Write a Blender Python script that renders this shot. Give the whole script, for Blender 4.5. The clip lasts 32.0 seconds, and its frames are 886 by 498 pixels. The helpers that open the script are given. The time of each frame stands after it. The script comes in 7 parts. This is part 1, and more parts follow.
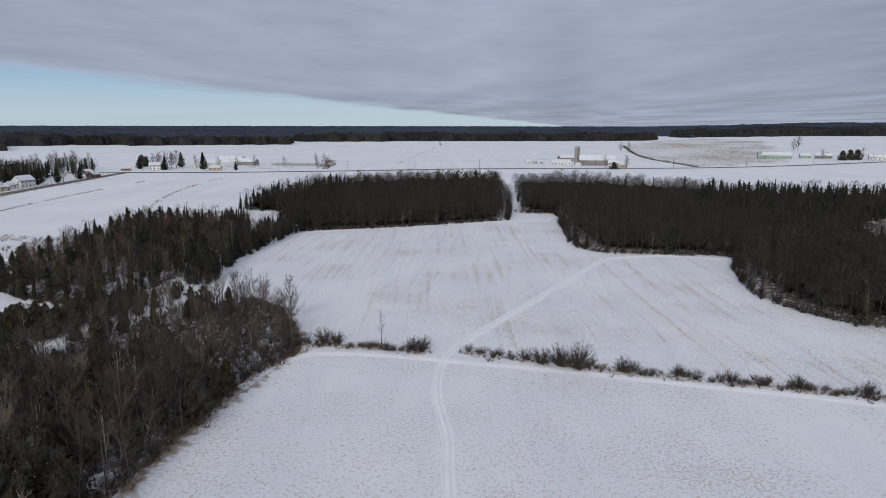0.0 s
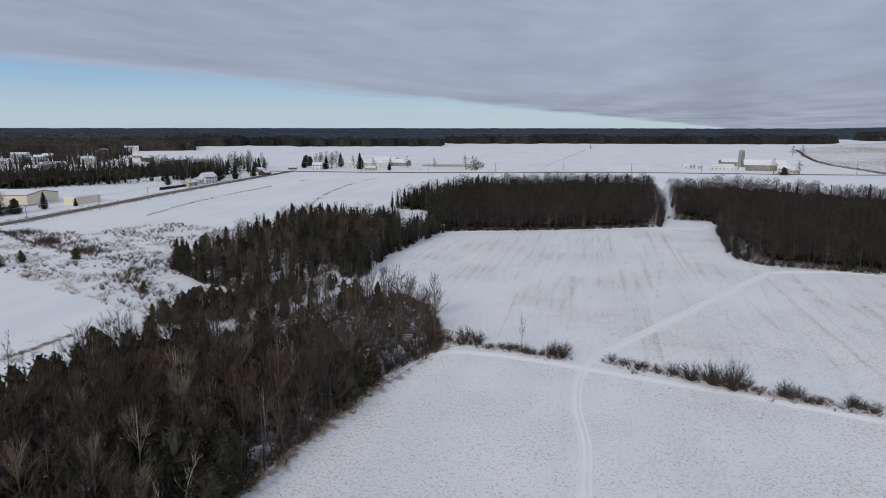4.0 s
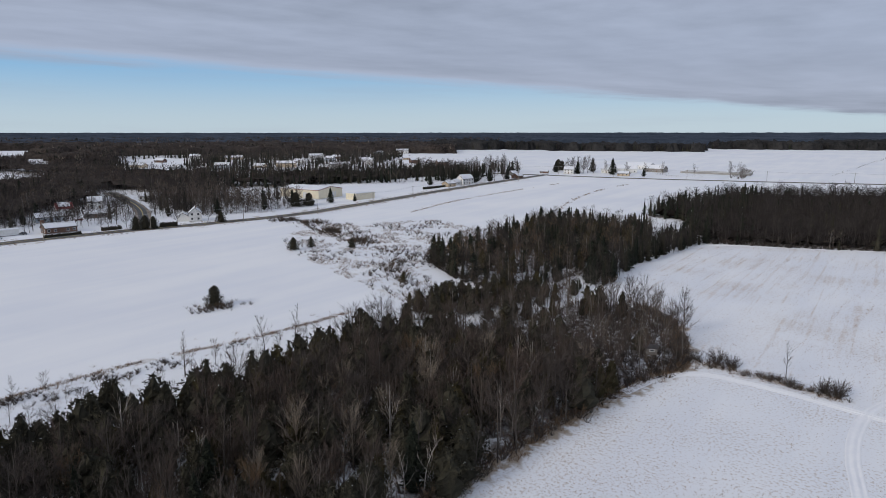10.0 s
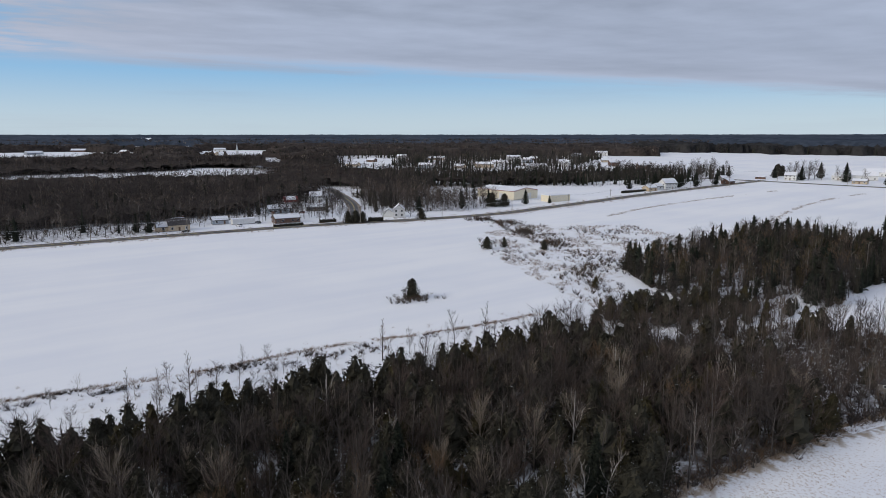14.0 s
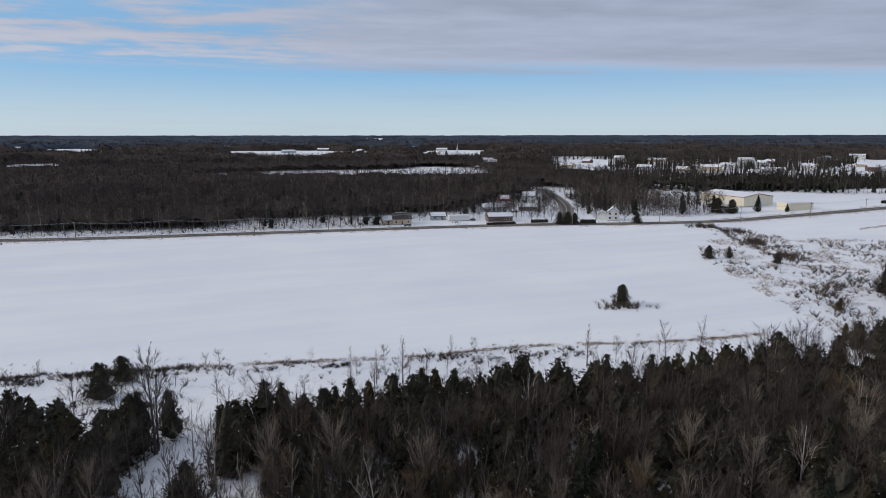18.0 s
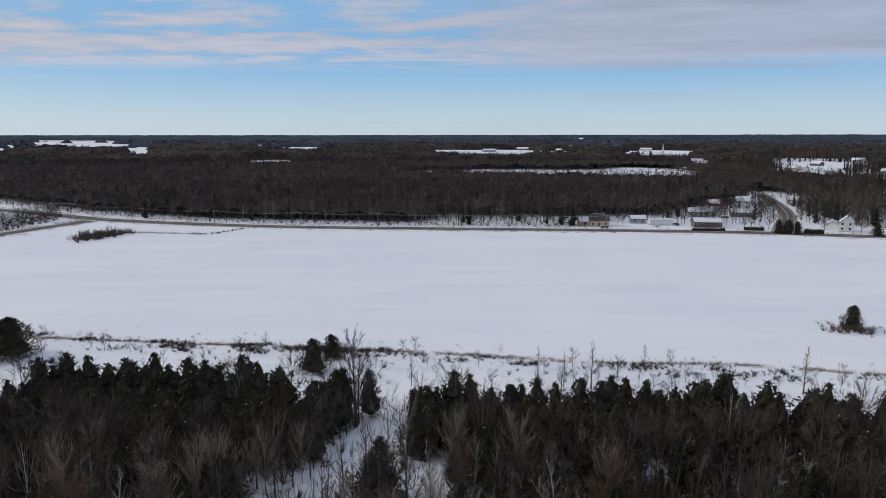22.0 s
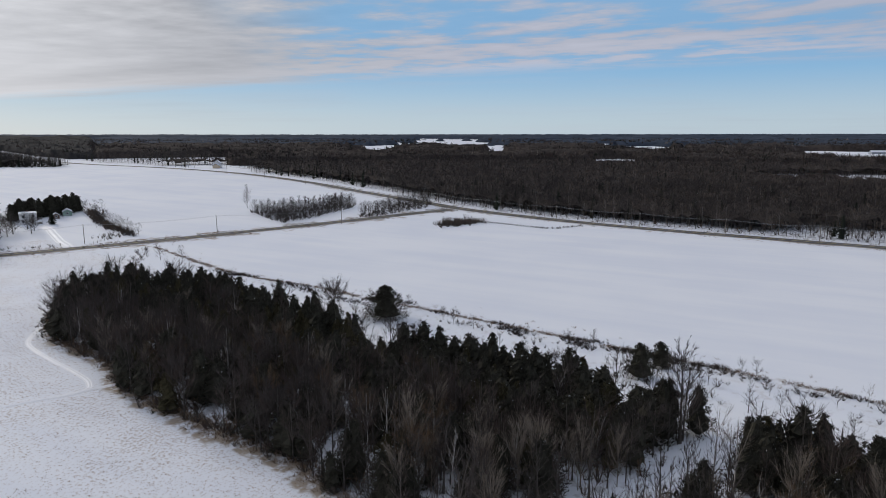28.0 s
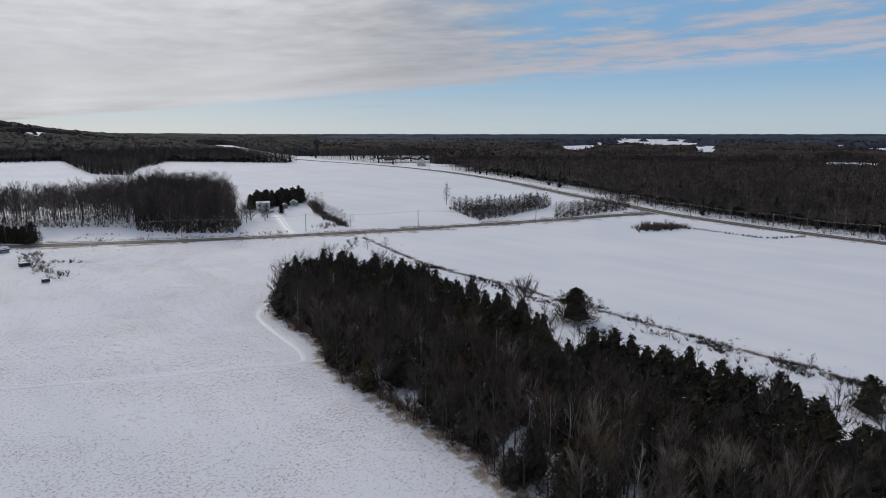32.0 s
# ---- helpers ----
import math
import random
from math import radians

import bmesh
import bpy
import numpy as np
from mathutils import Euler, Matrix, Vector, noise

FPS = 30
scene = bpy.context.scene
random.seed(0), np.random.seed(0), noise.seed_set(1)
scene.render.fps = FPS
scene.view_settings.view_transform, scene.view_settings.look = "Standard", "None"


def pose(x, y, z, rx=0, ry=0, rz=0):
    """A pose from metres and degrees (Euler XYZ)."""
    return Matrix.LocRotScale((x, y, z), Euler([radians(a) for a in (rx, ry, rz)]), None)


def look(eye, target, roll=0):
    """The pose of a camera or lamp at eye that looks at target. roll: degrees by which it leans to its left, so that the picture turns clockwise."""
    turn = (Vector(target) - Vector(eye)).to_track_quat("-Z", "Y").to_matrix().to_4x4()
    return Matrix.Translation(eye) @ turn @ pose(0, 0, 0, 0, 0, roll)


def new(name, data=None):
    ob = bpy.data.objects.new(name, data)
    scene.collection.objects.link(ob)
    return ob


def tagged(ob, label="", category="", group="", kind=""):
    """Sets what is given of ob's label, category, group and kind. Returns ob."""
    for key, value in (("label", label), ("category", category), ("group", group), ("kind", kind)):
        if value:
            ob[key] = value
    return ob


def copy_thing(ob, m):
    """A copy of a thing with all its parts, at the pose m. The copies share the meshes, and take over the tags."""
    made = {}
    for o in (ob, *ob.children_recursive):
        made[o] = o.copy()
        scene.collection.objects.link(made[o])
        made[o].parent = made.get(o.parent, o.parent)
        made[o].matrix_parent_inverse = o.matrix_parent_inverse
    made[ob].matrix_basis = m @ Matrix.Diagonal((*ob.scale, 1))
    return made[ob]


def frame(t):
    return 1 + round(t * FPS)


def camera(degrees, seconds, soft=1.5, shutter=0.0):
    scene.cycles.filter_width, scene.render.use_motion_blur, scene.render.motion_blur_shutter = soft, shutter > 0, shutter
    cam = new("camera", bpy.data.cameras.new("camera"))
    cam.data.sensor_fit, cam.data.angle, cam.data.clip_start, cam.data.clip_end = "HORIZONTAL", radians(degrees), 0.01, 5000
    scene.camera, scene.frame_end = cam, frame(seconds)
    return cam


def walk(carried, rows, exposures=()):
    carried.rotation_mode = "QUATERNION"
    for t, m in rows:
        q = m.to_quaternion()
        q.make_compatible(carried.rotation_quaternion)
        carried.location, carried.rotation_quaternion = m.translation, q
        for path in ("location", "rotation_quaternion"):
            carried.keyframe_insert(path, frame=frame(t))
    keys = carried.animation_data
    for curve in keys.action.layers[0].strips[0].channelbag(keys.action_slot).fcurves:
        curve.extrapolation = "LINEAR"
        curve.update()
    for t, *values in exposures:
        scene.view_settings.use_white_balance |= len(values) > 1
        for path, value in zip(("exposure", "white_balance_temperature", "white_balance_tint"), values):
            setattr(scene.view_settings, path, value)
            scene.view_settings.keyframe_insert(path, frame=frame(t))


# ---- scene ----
cam = camera(69.3, 32.0, soft=0.75)

# seconds, tilt from straight down, roll, heading
PATH = [
    (0.0, 79.21, -0.04, 0.00), (0.5, 79.23, -0.03, 1.57), (1.0, 79.25, -0.03, 3.14), (1.5, 79.27, -0.03, 4.71),
    (2.0, 79.30, -0.03, 6.29), (2.5, 79.32, -0.02, 7.93), (3.0, 79.35, -0.02, 9.62), (3.5, 79.37, -0.02, 11.34),
    (5.5, 79.48, -0.04, 18.26), (6.0, 79.51, -0.04, 20.05), (6.5, 79.55, -0.03, 21.87), (7.0, 79.58, -0.02, 23.73),
    (7.5, 79.62, -0.01, 25.60), (8.0, 79.66, 0.00, 27.48), (8.5, 79.70, 0.01, 29.37), (9.0, 79.73, 0.01, 31.26),
    (9.5, 79.76, 0.01, 33.18), (10.0, 79.78, 0.02, 35.12), (10.5, 79.81, 0.02, 37.06), (11.0, 79.83, 0.01, 39.03),
    (11.5, 79.84, 0.01, 41.05), (12.0, 79.86, 0.01, 43.10), (12.5, 79.88, 0.01, 45.21), (13.0, 79.90, 0.01, 47.50),
    (13.5, 79.93, 0.02, 49.96), (14.0, 79.94, 0.01, 52.44), (14.5, 79.96, -0.00, 54.88), (16.5, 80.01, 0.03, 64.49),
    (17.0, 80.01, 0.03, 66.84), (17.5, 80.01, 0.04, 69.13), (18.0, 80.00, 0.04, 71.32), (18.5, 79.99, 0.05, 73.38),
    (19.0, 79.99, 0.05, 75.41), (19.5, 79.99, 0.06, 77.51), (20.0, 79.98, 0.06, 79.74), (20.5, 79.98, 0.05, 82.05),
    (21.0, 79.97, 0.05, 84.34), (21.5, 79.97, 0.04, 86.58), (22.0, 79.96, 0.04, 88.80), (22.5, 79.96, 0.03, 91.04),
    (23.0, 79.95, 0.02, 93.29), (23.5, 79.95, 0.01, 95.55), (24.0, 79.93, 0.00, 97.88), (24.5, 79.92, 0.01, 100.34),
    (25.0, 79.92, 0.01, 102.87), (25.5, 79.92, 0.02, 105.41), (27.5, 79.91, 0.05, 115.95), (28.0, 79.90, 0.04, 118.64),
    (28.5, 79.89, 0.03, 121.32), (29.0, 79.89, 0.02, 123.97), (29.5, 79.88, 0.01, 126.53), (30.0, 79.88, -0.00, 128.88),
    (30.5, 79.88, -0.01, 130.92), (31.0, 79.88, -0.01, 132.70), (31.5, 79.88, -0.02, 134.36), (32.0, 79.88, -0.02, 136.01),
]
EYE = 52.0
walk(cam, [(t, pose(0, 0, EYE, tilt, roll, head)) for t, tilt, roll, head in PATH], [(0.0, 0.10), (9.0, 0.16), (14.0, 0.25), (22.0, 0.25), (27.0, 0.17), (32.0, 0.0)])

# ---- sky and sun ----
SUN_HEAD, SUN_UP = 163.0, 24.0


def heading(a):
    return Vector((-math.sin(radians(a)), math.cos(radians(a)), 0.0))


def node(tree, kind, **values):
    n = tree.nodes.new(kind)
    for key, value in values.items():
        n.inputs[key.replace("_", " ")].default_value = value
    return n


def math_node(tree, op, a, b=None, c=None, clamp=False):
    n = tree.nodes.new("ShaderNodeMath")
    n.operation, n.use_clamp = op, clamp
    for i, v in enumerate((a, b, c)):
        if v is None:
            continue
        if isinstance(v, (int, float)):
            n.inputs[i].default_value = v
        else:
            tree.links.new(v, n.inputs[i])
    return n.outputs[0]


def ramp(tree, v, lo, hi):
    n = tree.nodes.new("ShaderNodeMapRange")
    n.interpolation_type = "SMOOTHSTEP"
    tree.links.new(v, n.inputs[0])
    n.inputs[1].default_value, n.inputs[2].default_value = lo, hi
    return n.outputs[0]


def mix_color(tree, fac, a, b, blend="MIX"):
    n = tree.nodes.new("ShaderNodeMix")
    n.data_type, n.blend_type = "RGBA", blend
    for slot, v in ((0, fac), (6, a), (7, b)):
        if isinstance(v, (int, float)):
            n.inputs[slot].default_value = v
        elif isinstance(v, tuple):
            n.inputs[slot].default_value = (*v, 1.0)
        else:
            tree.links.new(v, n.inputs[slot])
    return n.outputs[2]


def noise_node(tree, vector, scale, detail=3.0, rough=0.55, lac=2.0):
    n = tree.nodes.new("ShaderNodeTexNoise")
    n.inputs["Scale"].default_value, n.inputs["Detail"].default_value = scale, detail
    n.inputs["Roughness"].default_value, n.inputs["Lacunarity"].default_value = rough, lac
    if vector is not None:
        tree.links.new(vector, n.inputs["Vector"])
    return n.outputs[0]


def make_world():
    world = bpy.data.worlds.new("winter_sky")
    scene.world = world
    world.use_nodes = True
    t = world.node_tree
    t.nodes.clear()
    coord = t.nodes.new("ShaderNodeTexCoord")
    sep = t.nodes.new("ShaderNodeSeparateXYZ")
    t.links.new(coord.outputs["Generated"], sep.inputs[0])
    z = math_node(t, "ADD", math_node(t, "MAXIMUM", sep.outputs[2], 0.0), 0.006)
    px, py = math_node(t, "DIVIDE", sep.outputs[0], z), math_node(t, "DIVIDE", sep.outputs[1], z)
    a, b = heading(84.0), heading(174.0)
    u = math_node(t, "ADD", math_node(t, "MULTIPLY", px, a.x), math_node(t, "MULTIPLY", py, a.y))
    v = math_node(t, "ADD", math_node(t, "MULTIPLY", px, b.x), math_node(t, "MULTIPLY", py, b.y))
    vec = t.nodes.new("ShaderNodeCombineXYZ")
    t.links.new(math_node(t, "MULTIPLY", u, 1.0), vec.inputs[0])
    t.links.new(math_node(t, "MULTIPLY", v, 0.32), vec.inputs[1])
    broad = noise_node(t, vec.outputs[0], 0.50, 3.0, 0.5)
    vec2 = t.nodes.new("ShaderNodeCombineXYZ")
    t.links.new(math_node(t, "MULTIPLY", u, 1.0), vec2.inputs[0])
    t.links.new(math_node(t, "MULTIPLY", v, 0.75), vec2.inputs[1])
    fine = noise_node(t, vec2.outputs[0], 2.1, 4.0, 0.55)
    # the deck ends along one straight front, with blue streaks before it
    edge = math_node(t, "ADD", math_node(t, "ADD", u, math_node(t, "MULTIPLY", math_node(t, "ABSOLUTE", v), 0.15)), math_node(t, "MULTIPLY", math_node(t, "SUBTRACT", broad, 0.5), 2.8))
    edge = math_node(t, "ADD", edge, math_node(t, "MULTIPLY", math_node(t, "SUBTRACT", fine, 0.5), 1.1))
    deck = math_node(t, "SUBTRACT", 1.0, ramp(t, edge, 8.4, 10.6), clamp=True)
    open_zone = math_node(t, "MULTIPLY", ramp(t, v, -1.2, 0.8), ramp(t, u, 1.4, 3.2))
    hole_noise = math_node(t, "ADD", math_node(t, "MULTIPLY", broad, 0.6), math_node(t, "MULTIPLY", fine, 0.4))
    open_zone = math_node(t, "MULTIPLY", open_zone, ramp(t, math_node(t, "SUBTRACT", v, u), 1.6, -0.4))
    holes = math_node(t, "MULTIPLY", ramp(t, hole_noise, 0.55, 0.43), math_node(t, "MULTIPLY", open_zone, 0.8))
    deck = math_node(t, "MULTIPLY", deck, math_node(t, "SUBTRACT", 1.0, holes))
    deck = math_node(t, "MULTIPLY", deck, 0.93)
    # thin veils over the clear band
    flat = t.nodes.new("ShaderNodeCombineXYZ")
    t.links.new(sep.outputs[0], flat.inputs[0])
    t.links.new(sep.outputs[1], flat.inputs[1])
    t.links.new(math_node(t, "MULTIPLY", sep.outputs[2], 14.0), flat.inputs[2])
    veil = math_node(t, "MULTIPLY", ramp(t, noise_node(t, flat.outputs[0], 2.4, 5.0, 0.6), 0.48, 0.74), 0.16)
    deck = math_node(t, "MAXIMUM", deck, veil)
    # brighter towards the veiled sun
    s = heading(SUN_HEAD) * math.cos(radians(SUN_UP)) + Vector((0, 0, math.sin(radians(SUN_UP))))
    dot = t.nodes.new("ShaderNodeVectorMath")
    dot.operation = "DOT_PRODUCT"
    t.links.new(coord.outputs["Generated"], dot.inputs[0])
    dot.inputs[1].default_value = s
    near = dot.outputs["Value"]
    tone = mix_color(t, ramp(t, near, -0.1, 0.6), (0.290, 0.323, 0.410), (0.412, 0.419, 0.488))
    tone = mix_color(t, ramp(t, near, 0.62, 0.97), tone, (0.450, 0.447, 0.462))
    glow = math_node(t, "MULTIPLY", ramp(t, near, 0.84, 1.0), 0.5)
    shade = math_node(t, "ADD", math_node(t, "MULTIPLY", math_node(t, "SUBTRACT", fine, 0.5), math_node(t, "ADD", 0.09, math_node(t, "MULTIPLY", math_node(t, "MULTIPLY", ramp(t, sep.outputs[2], 0.05, 0.24), 0.50), math_node(t, "ADD", 1.0, math_node(t, "MULTIPLY", ramp(t, near, 0.45, 0.85), 1.5))))), math_node(t, "MULTIPLY", broad, 0.68))
    vec3 = t.nodes.new("ShaderNodeCombineXYZ")
    t.links.new(math_node(t, "MULTIPLY", u, 0.8), vec3.inputs[0])
    t.links.new(math_node(t, "MULTIPLY", v, 0.22), vec3.inputs[1])
    wide = noise_node(t, vec3.outputs[0], 0.21, 2.0, 0.45)
    shade = math_node(t, "ADD", shade, math_node(t, "MULTIPLY", math_node(t, "SUBTRACT", wide, 0.5), 0.9))
    shade = math_node(t, "ADD", math_node(t, "ADD", shade, 0.68), glow)
    cloud = t.nodes.new("ShaderNodeBackground")
    t.links.new(tone, cloud.inputs[0])
    t.links.new(shade, cloud.inputs[1])
    sky = t.nodes.new("ShaderNodeTexSky")
    sky.sky_type, sky.sun_disc = "NISHITA", False
    sky.sun_elevation, sky.sun_rotation = radians(SUN_UP), -radians(SUN_HEAD)
    sky.air_density, sky.dust_density, sky.ozone_density = 1.0, 0.6, 1.5
    blue = t.nodes.new("ShaderNodeBackground")
    blue.inputs[1].default_value = 0.085
    # the cold clear band: pale at the horizon, blue above
    pale = mix_color(t, ramp(t, sep.outputs[2], 0.0, 0.13), (5.2, 6.4, 7.3), (1.9, 4.5, 7.6))
    t.links.new(mix_color(t, 0.92, sky.outputs[0], pale), blue.inputs[0])
    both = t.nodes.new("ShaderNodeMixShader")
    t.links.new(deck, both.inputs[0])
    t.links.new(blue.outputs[0], both.inputs[1])
    t.links.new(cloud.outputs[0], both.inputs[2])
    out = t.nodes.new("ShaderNodeOutputWorld")
    t.links.new(both.outputs[0], out.inputs[0])


make_world()
sun = bpy.data.lights.new("sun", "SUN")
sun.energy, sun.angle, sun.color = 1.15, radians(12), (1.0, 0.93, 0.84)
sun_ob = new("sun", sun)
sun_ob.matrix_world = look(heading(SUN_HEAD) * 100 * math.cos(radians(SUN_UP)) + Vector((0, 0, 100 * math.sin(radians(SUN_UP)))), (0, 0, 0))

# ---- materials ----


def material(name, low, high, scale=1.0, rough=0.85, bump=0.0, vary="", metal=0.0, second=0.12, spec=0.3):
    """Two tones mixed by noise in metres, a coarser stain over them, optional relief, optional variation by piece."""
    m = bpy.data.materials.new(name)
    m.use_nodes = True
    t = m.node_tree
    bsdf = t.nodes["Principled BSDF"]
    coord = t.nodes.new("ShaderNodeTexCoord")
    grain = noise_node(t, coord.outputs["Object"], scale, 4.0, 0.6)
    stain = noise_node(t, coord.outputs["Object"], scale * second, 2.0, 0.5)
    fac = math_node(t, "ADD", math_node(t, "MULTIPLY", grain, 0.9), math_node(t, "MULTIPLY", stain, 0.8))
    fac = ramp(t, fac, 0.55, 1.15)
    if vary == "island":
        g = t.nodes.new("ShaderNodeNewGeometry")
        fac = math_node(t, "ADD", math_node(t, "MULTIPLY", fac, 0.4), math_node(t, "MULTIPLY", g.outputs["Random Per Island"], 0.6))
    elif vary == "object":
        g = t.nodes.new("ShaderNodeObjectInfo")
        fac = math_node(t, "ADD", math_node(t, "MULTIPLY", fac, 0.5), math_node(t, "MULTIPLY", g.outputs["Random"], 0.5))
    t.links.new(mix_color(t, fac, low, high), bsdf.inputs["Base Color"])
    bsdf.inputs["Roughness"].default_value, bsdf.inputs["Metallic"].default_value = rough, metal
    bsdf.inputs["Specular IOR Level"].default_value = spec
    if bump:
        b = t.nodes.new("ShaderNodeBump")
        b.inputs["Strength"].default_value, b.inputs["Distance"].default_value = 0.6, bump
        t.links.new(grain, b.inputs["Height"])
        t.links.new(b.outputs[0], bsdf.inputs["Normal"])
    return m


TWIG = material("brown_twigs", (0.050, 0.042, 0.039), (0.112, 0.094, 0.085), 0.8, 0.95, vary="island", spec=0.1)
DARK_TWIG = material("dark_twigs", (0.0247, 0.0218, 0.0210), (0.0589, 0.0515, 0.0483), 0.8, 0.95, vary="island", spec=0.1)
FAR_TWIG = material("grey_brown_twigs", (0.0475, 0.0416, 0.0399), (0.0779, 0.0683, 0.0651), 0.05, 0.95, vary="island", spec=0.1)
TAN_TWIG = material("tan_twigs", (0.10, 0.078, 0.062), (0.18, 0.142, 0.113), 0.05, 0.95, vary="island", spec=0.1)
GREY_BARK = material("grey_bark", (0.13, 0.118, 0.105), (0.27, 0.245, 0.22), 2.5, 0.9, 0.01)
TWIG_RED = material("reddish_twigs", (0.054, 0.042, 0.037), (0.125, 0.094, 0.081), 0.8, 0.95, vary="island", spec=0.1)
TWIG_GREY = material("grey_twigs", (0.15, 0.125, 0.10), (0.37, 0.31, 0.25), 0.8, 0.95, vary="island", spec=0.1)
LARCH = material("larch_twigs", (0.09, 0.06, 0.04), (0.21, 0.14, 0.085), 0.8, 0.95, vary="island", spec=0.1)
BARK = material("dark_bark", (0.058, 0.050, 0.044), (0.145, 0.125, 0.108), 3.0, 0.95, 0.02)
MAPLE_BARK = material("blackish_bark", (0.034, 0.029, 0.026), (0.092, 0.078, 0.068), 3.0, 0.95, 0.02)
BIRCH = material("pale_bark", (0.26, 0.24, 0.22), (0.58, 0.55, 0.52), 2.5, 0.85, 0.01)
CEDAR = material("cedar_foliage", (0.028, 0.027, 0.020), (0.069, 0.064, 0.047), 0.5, 0.9, vary="island", spec=0.1)
SPRUCE = material("spruce_foliage", (0.014, 0.018, 0.014), (0.042, 0.047, 0.034), 0.6, 0.9, vary="island", spec=0.1)
OLIVE = material("olive_foliage", (0.036, 0.032, 0.018), (0.088, 0.074, 0.040), 0.6, 0.9, vary="island", spec=0.1)
SNOW = material("settled_snow", (0.74, 0.77, 0.83), (0.86, 0.87, 0.89), 0.9, 0.7, 0.03)
PACKED = material("packed_snow", (0.87, 0.88, 0.91), (0.95, 0.95, 0.955), 1.5, 0.6, 0.04)
STRAW = material("dry_straw", (0.17, 0.115, 0.072), (0.40, 0.29, 0.19), 0.7, 0.95, vary="island", spec=0.1)
WEED = material("brown_weeds", (0.11, 0.072, 0.048), (0.29, 0.195, 0.125), 0.7, 0.95, vary="island", spec=0.1)


def ground_material():
    m = bpy.data.materials.new("snowy_ground")
    m.use_nodes = True
    t = m.node_tree
    bsdf = t.nodes["Principled BSDF"]
    pos = t.nodes.new("ShaderNodeNewGeometry").outputs["Position"]
    cover = t.nodes.new("ShaderNodeAttribute")
    cover.attribute_name = "cover"
    sep = t.nodes.new("ShaderNodeSeparateColor")
    t.links.new(cover.outputs["Color"], sep.inputs[0])
    stubble, litter, grass = sep.outputs[0], sep.outputs[1], sep.outputs[2]
    stretch = t.nodes.new("ShaderNodeMapping")
    stretch.inputs["Scale"].default_value = (1.0, 0.10, 1.0)
    t.links.new(pos, stretch.inputs[0])
    drift = noise_node(t, stretch.outputs[0], 0.09, 4.0, 0.6)
    soft = noise_node(t, pos, 0.02, 3.0, 0.5)
    fac = math_node(t, "ADD", math_node(t, "MULTIPLY", drift, 0.5), math_node(t, "MULTIPLY", soft, 0.5))
    col = mix_color(t, ramp(t, fac, 0.35, 0.65), (0.812, 0.832, 0.876), (0.895, 0.903, 0.916))
    # stubble that shows through the snow, thicker in broad patches
    spots = noise_node(t, pos, 1.9, 3.0, 0.65)
    patch = noise_node(t, pos, 0.035, 3.0, 0.6)
    dots = math_node(t, "ADD", spots, math_node(t, "MULTIPLY", math_node(t, "SUBTRACT", patch, 0.5), 0.35))
    dots = math_node(t, "MULTIPLY", ramp(t, dots, 0.53, 0.66), stubble)
    col = mix_color(t, math_node(t, "MULTIPLY", dots, 0.62), col, (0.40, 0.29, 0.20))
    rows = t.nodes.new("ShaderNodeMapping")
    rows.inputs["Rotation"].default_value = (0, 0, 0.12)
    rows.inputs["Scale"].default_value = (1.0, 0.022, 1.0)
    t.links.new(pos, rows.inputs[0])
    streak = ramp(t, math_node(t, "ADD", noise_node(t, rows.outputs[0], 0.42, 3.0, 0.6), math_node(t, "MULTIPLY", math_node(t, "SUBTRACT", patch, 0.5), 0.5)), 0.54, 0.68)
    streak = math_node(t, "MULTIPLY", math_node(t, "MULTIPLY", streak, cover.outputs["Alpha"]), ramp(t, noise_node(t, pos, 0.9, 4.0, 0.7), 0.38, 0.62))
    col = mix_color(t, math_node(t, "MULTIPLY", streak, 0.5), col, (0.50, 0.36, 0.24))
    lying = ramp(t, math_node(t, "ADD", noise_node(t, pos, 0.45, 4.0, 0.65), math_node(t, "MULTIPLY", litter, 0.22)), 0.56, 0.72)
    col = mix_color(t, math_node(t, "MULTIPLY", lying, litter), col, (0.125, 0.092, 0.070))
    tufts = ramp(t, math_node(t, "ADD", noise_node(t, pos, 0.28, 5.0, 0.7), math_node(t, "MULTIPLY", math_node(t, "SUBTRACT", grass, 0.5), 0.26)), 0.47, 0.63)
    col = mix_color(t, math_node(t, "MULTIPLY", tufts, grass), col, (0.33, 0.245, 0.155))
    t.links.new(col, bsdf.inputs["Base Color"])
    bsdf.inputs["Roughness"].default_value = 0.8
    bsdf.inputs["Specular IOR Level"].default_value = 0.2
    b = t.nodes.new("ShaderNodeBump")
    b.inputs["Strength"].default_value, b.inputs["Distance"].default_value = 0.5, 0.25
    t.links.new(math_node(t, "ADD", drift, math_node(t, "MULTIPLY", spots, 0.25)), b.inputs["Height"])
    t.links.new(b.outputs[0], bsdf.inputs["Normal"])
    return m


# ---- the lie of the land ----
HILLS = [  # heading, distance, height, width across, width along
    (174, 2000, 53, 8.5, 500), (160, 2900, 8, 8, 700), (-34, 2300, 22, 16, 900), (30, 4600, 2, 40, 900),
]


def rise(x, y):
    """Height of the ground; arrays or numbers."""
    x, y = np.asarray(x, float), np.asarray(y, float)
    r = np.hypot(x, y)
    s = np.maximum(r - 330, 0)
    z = 46 * (1 - np.exp(-(s * s / (s + 150)) / 1500))
    a = np.degrees(np.arctan2(-x, y))
    for head, dist, high, across, along in HILLS:
        d = (a - head + 180) % 360 - 180
        z = z + high * np.exp(-(d / across) ** 2 - ((r - dist) / along) ** 2)
    return z


def gz(x, y):
    return float(rise(x, y))


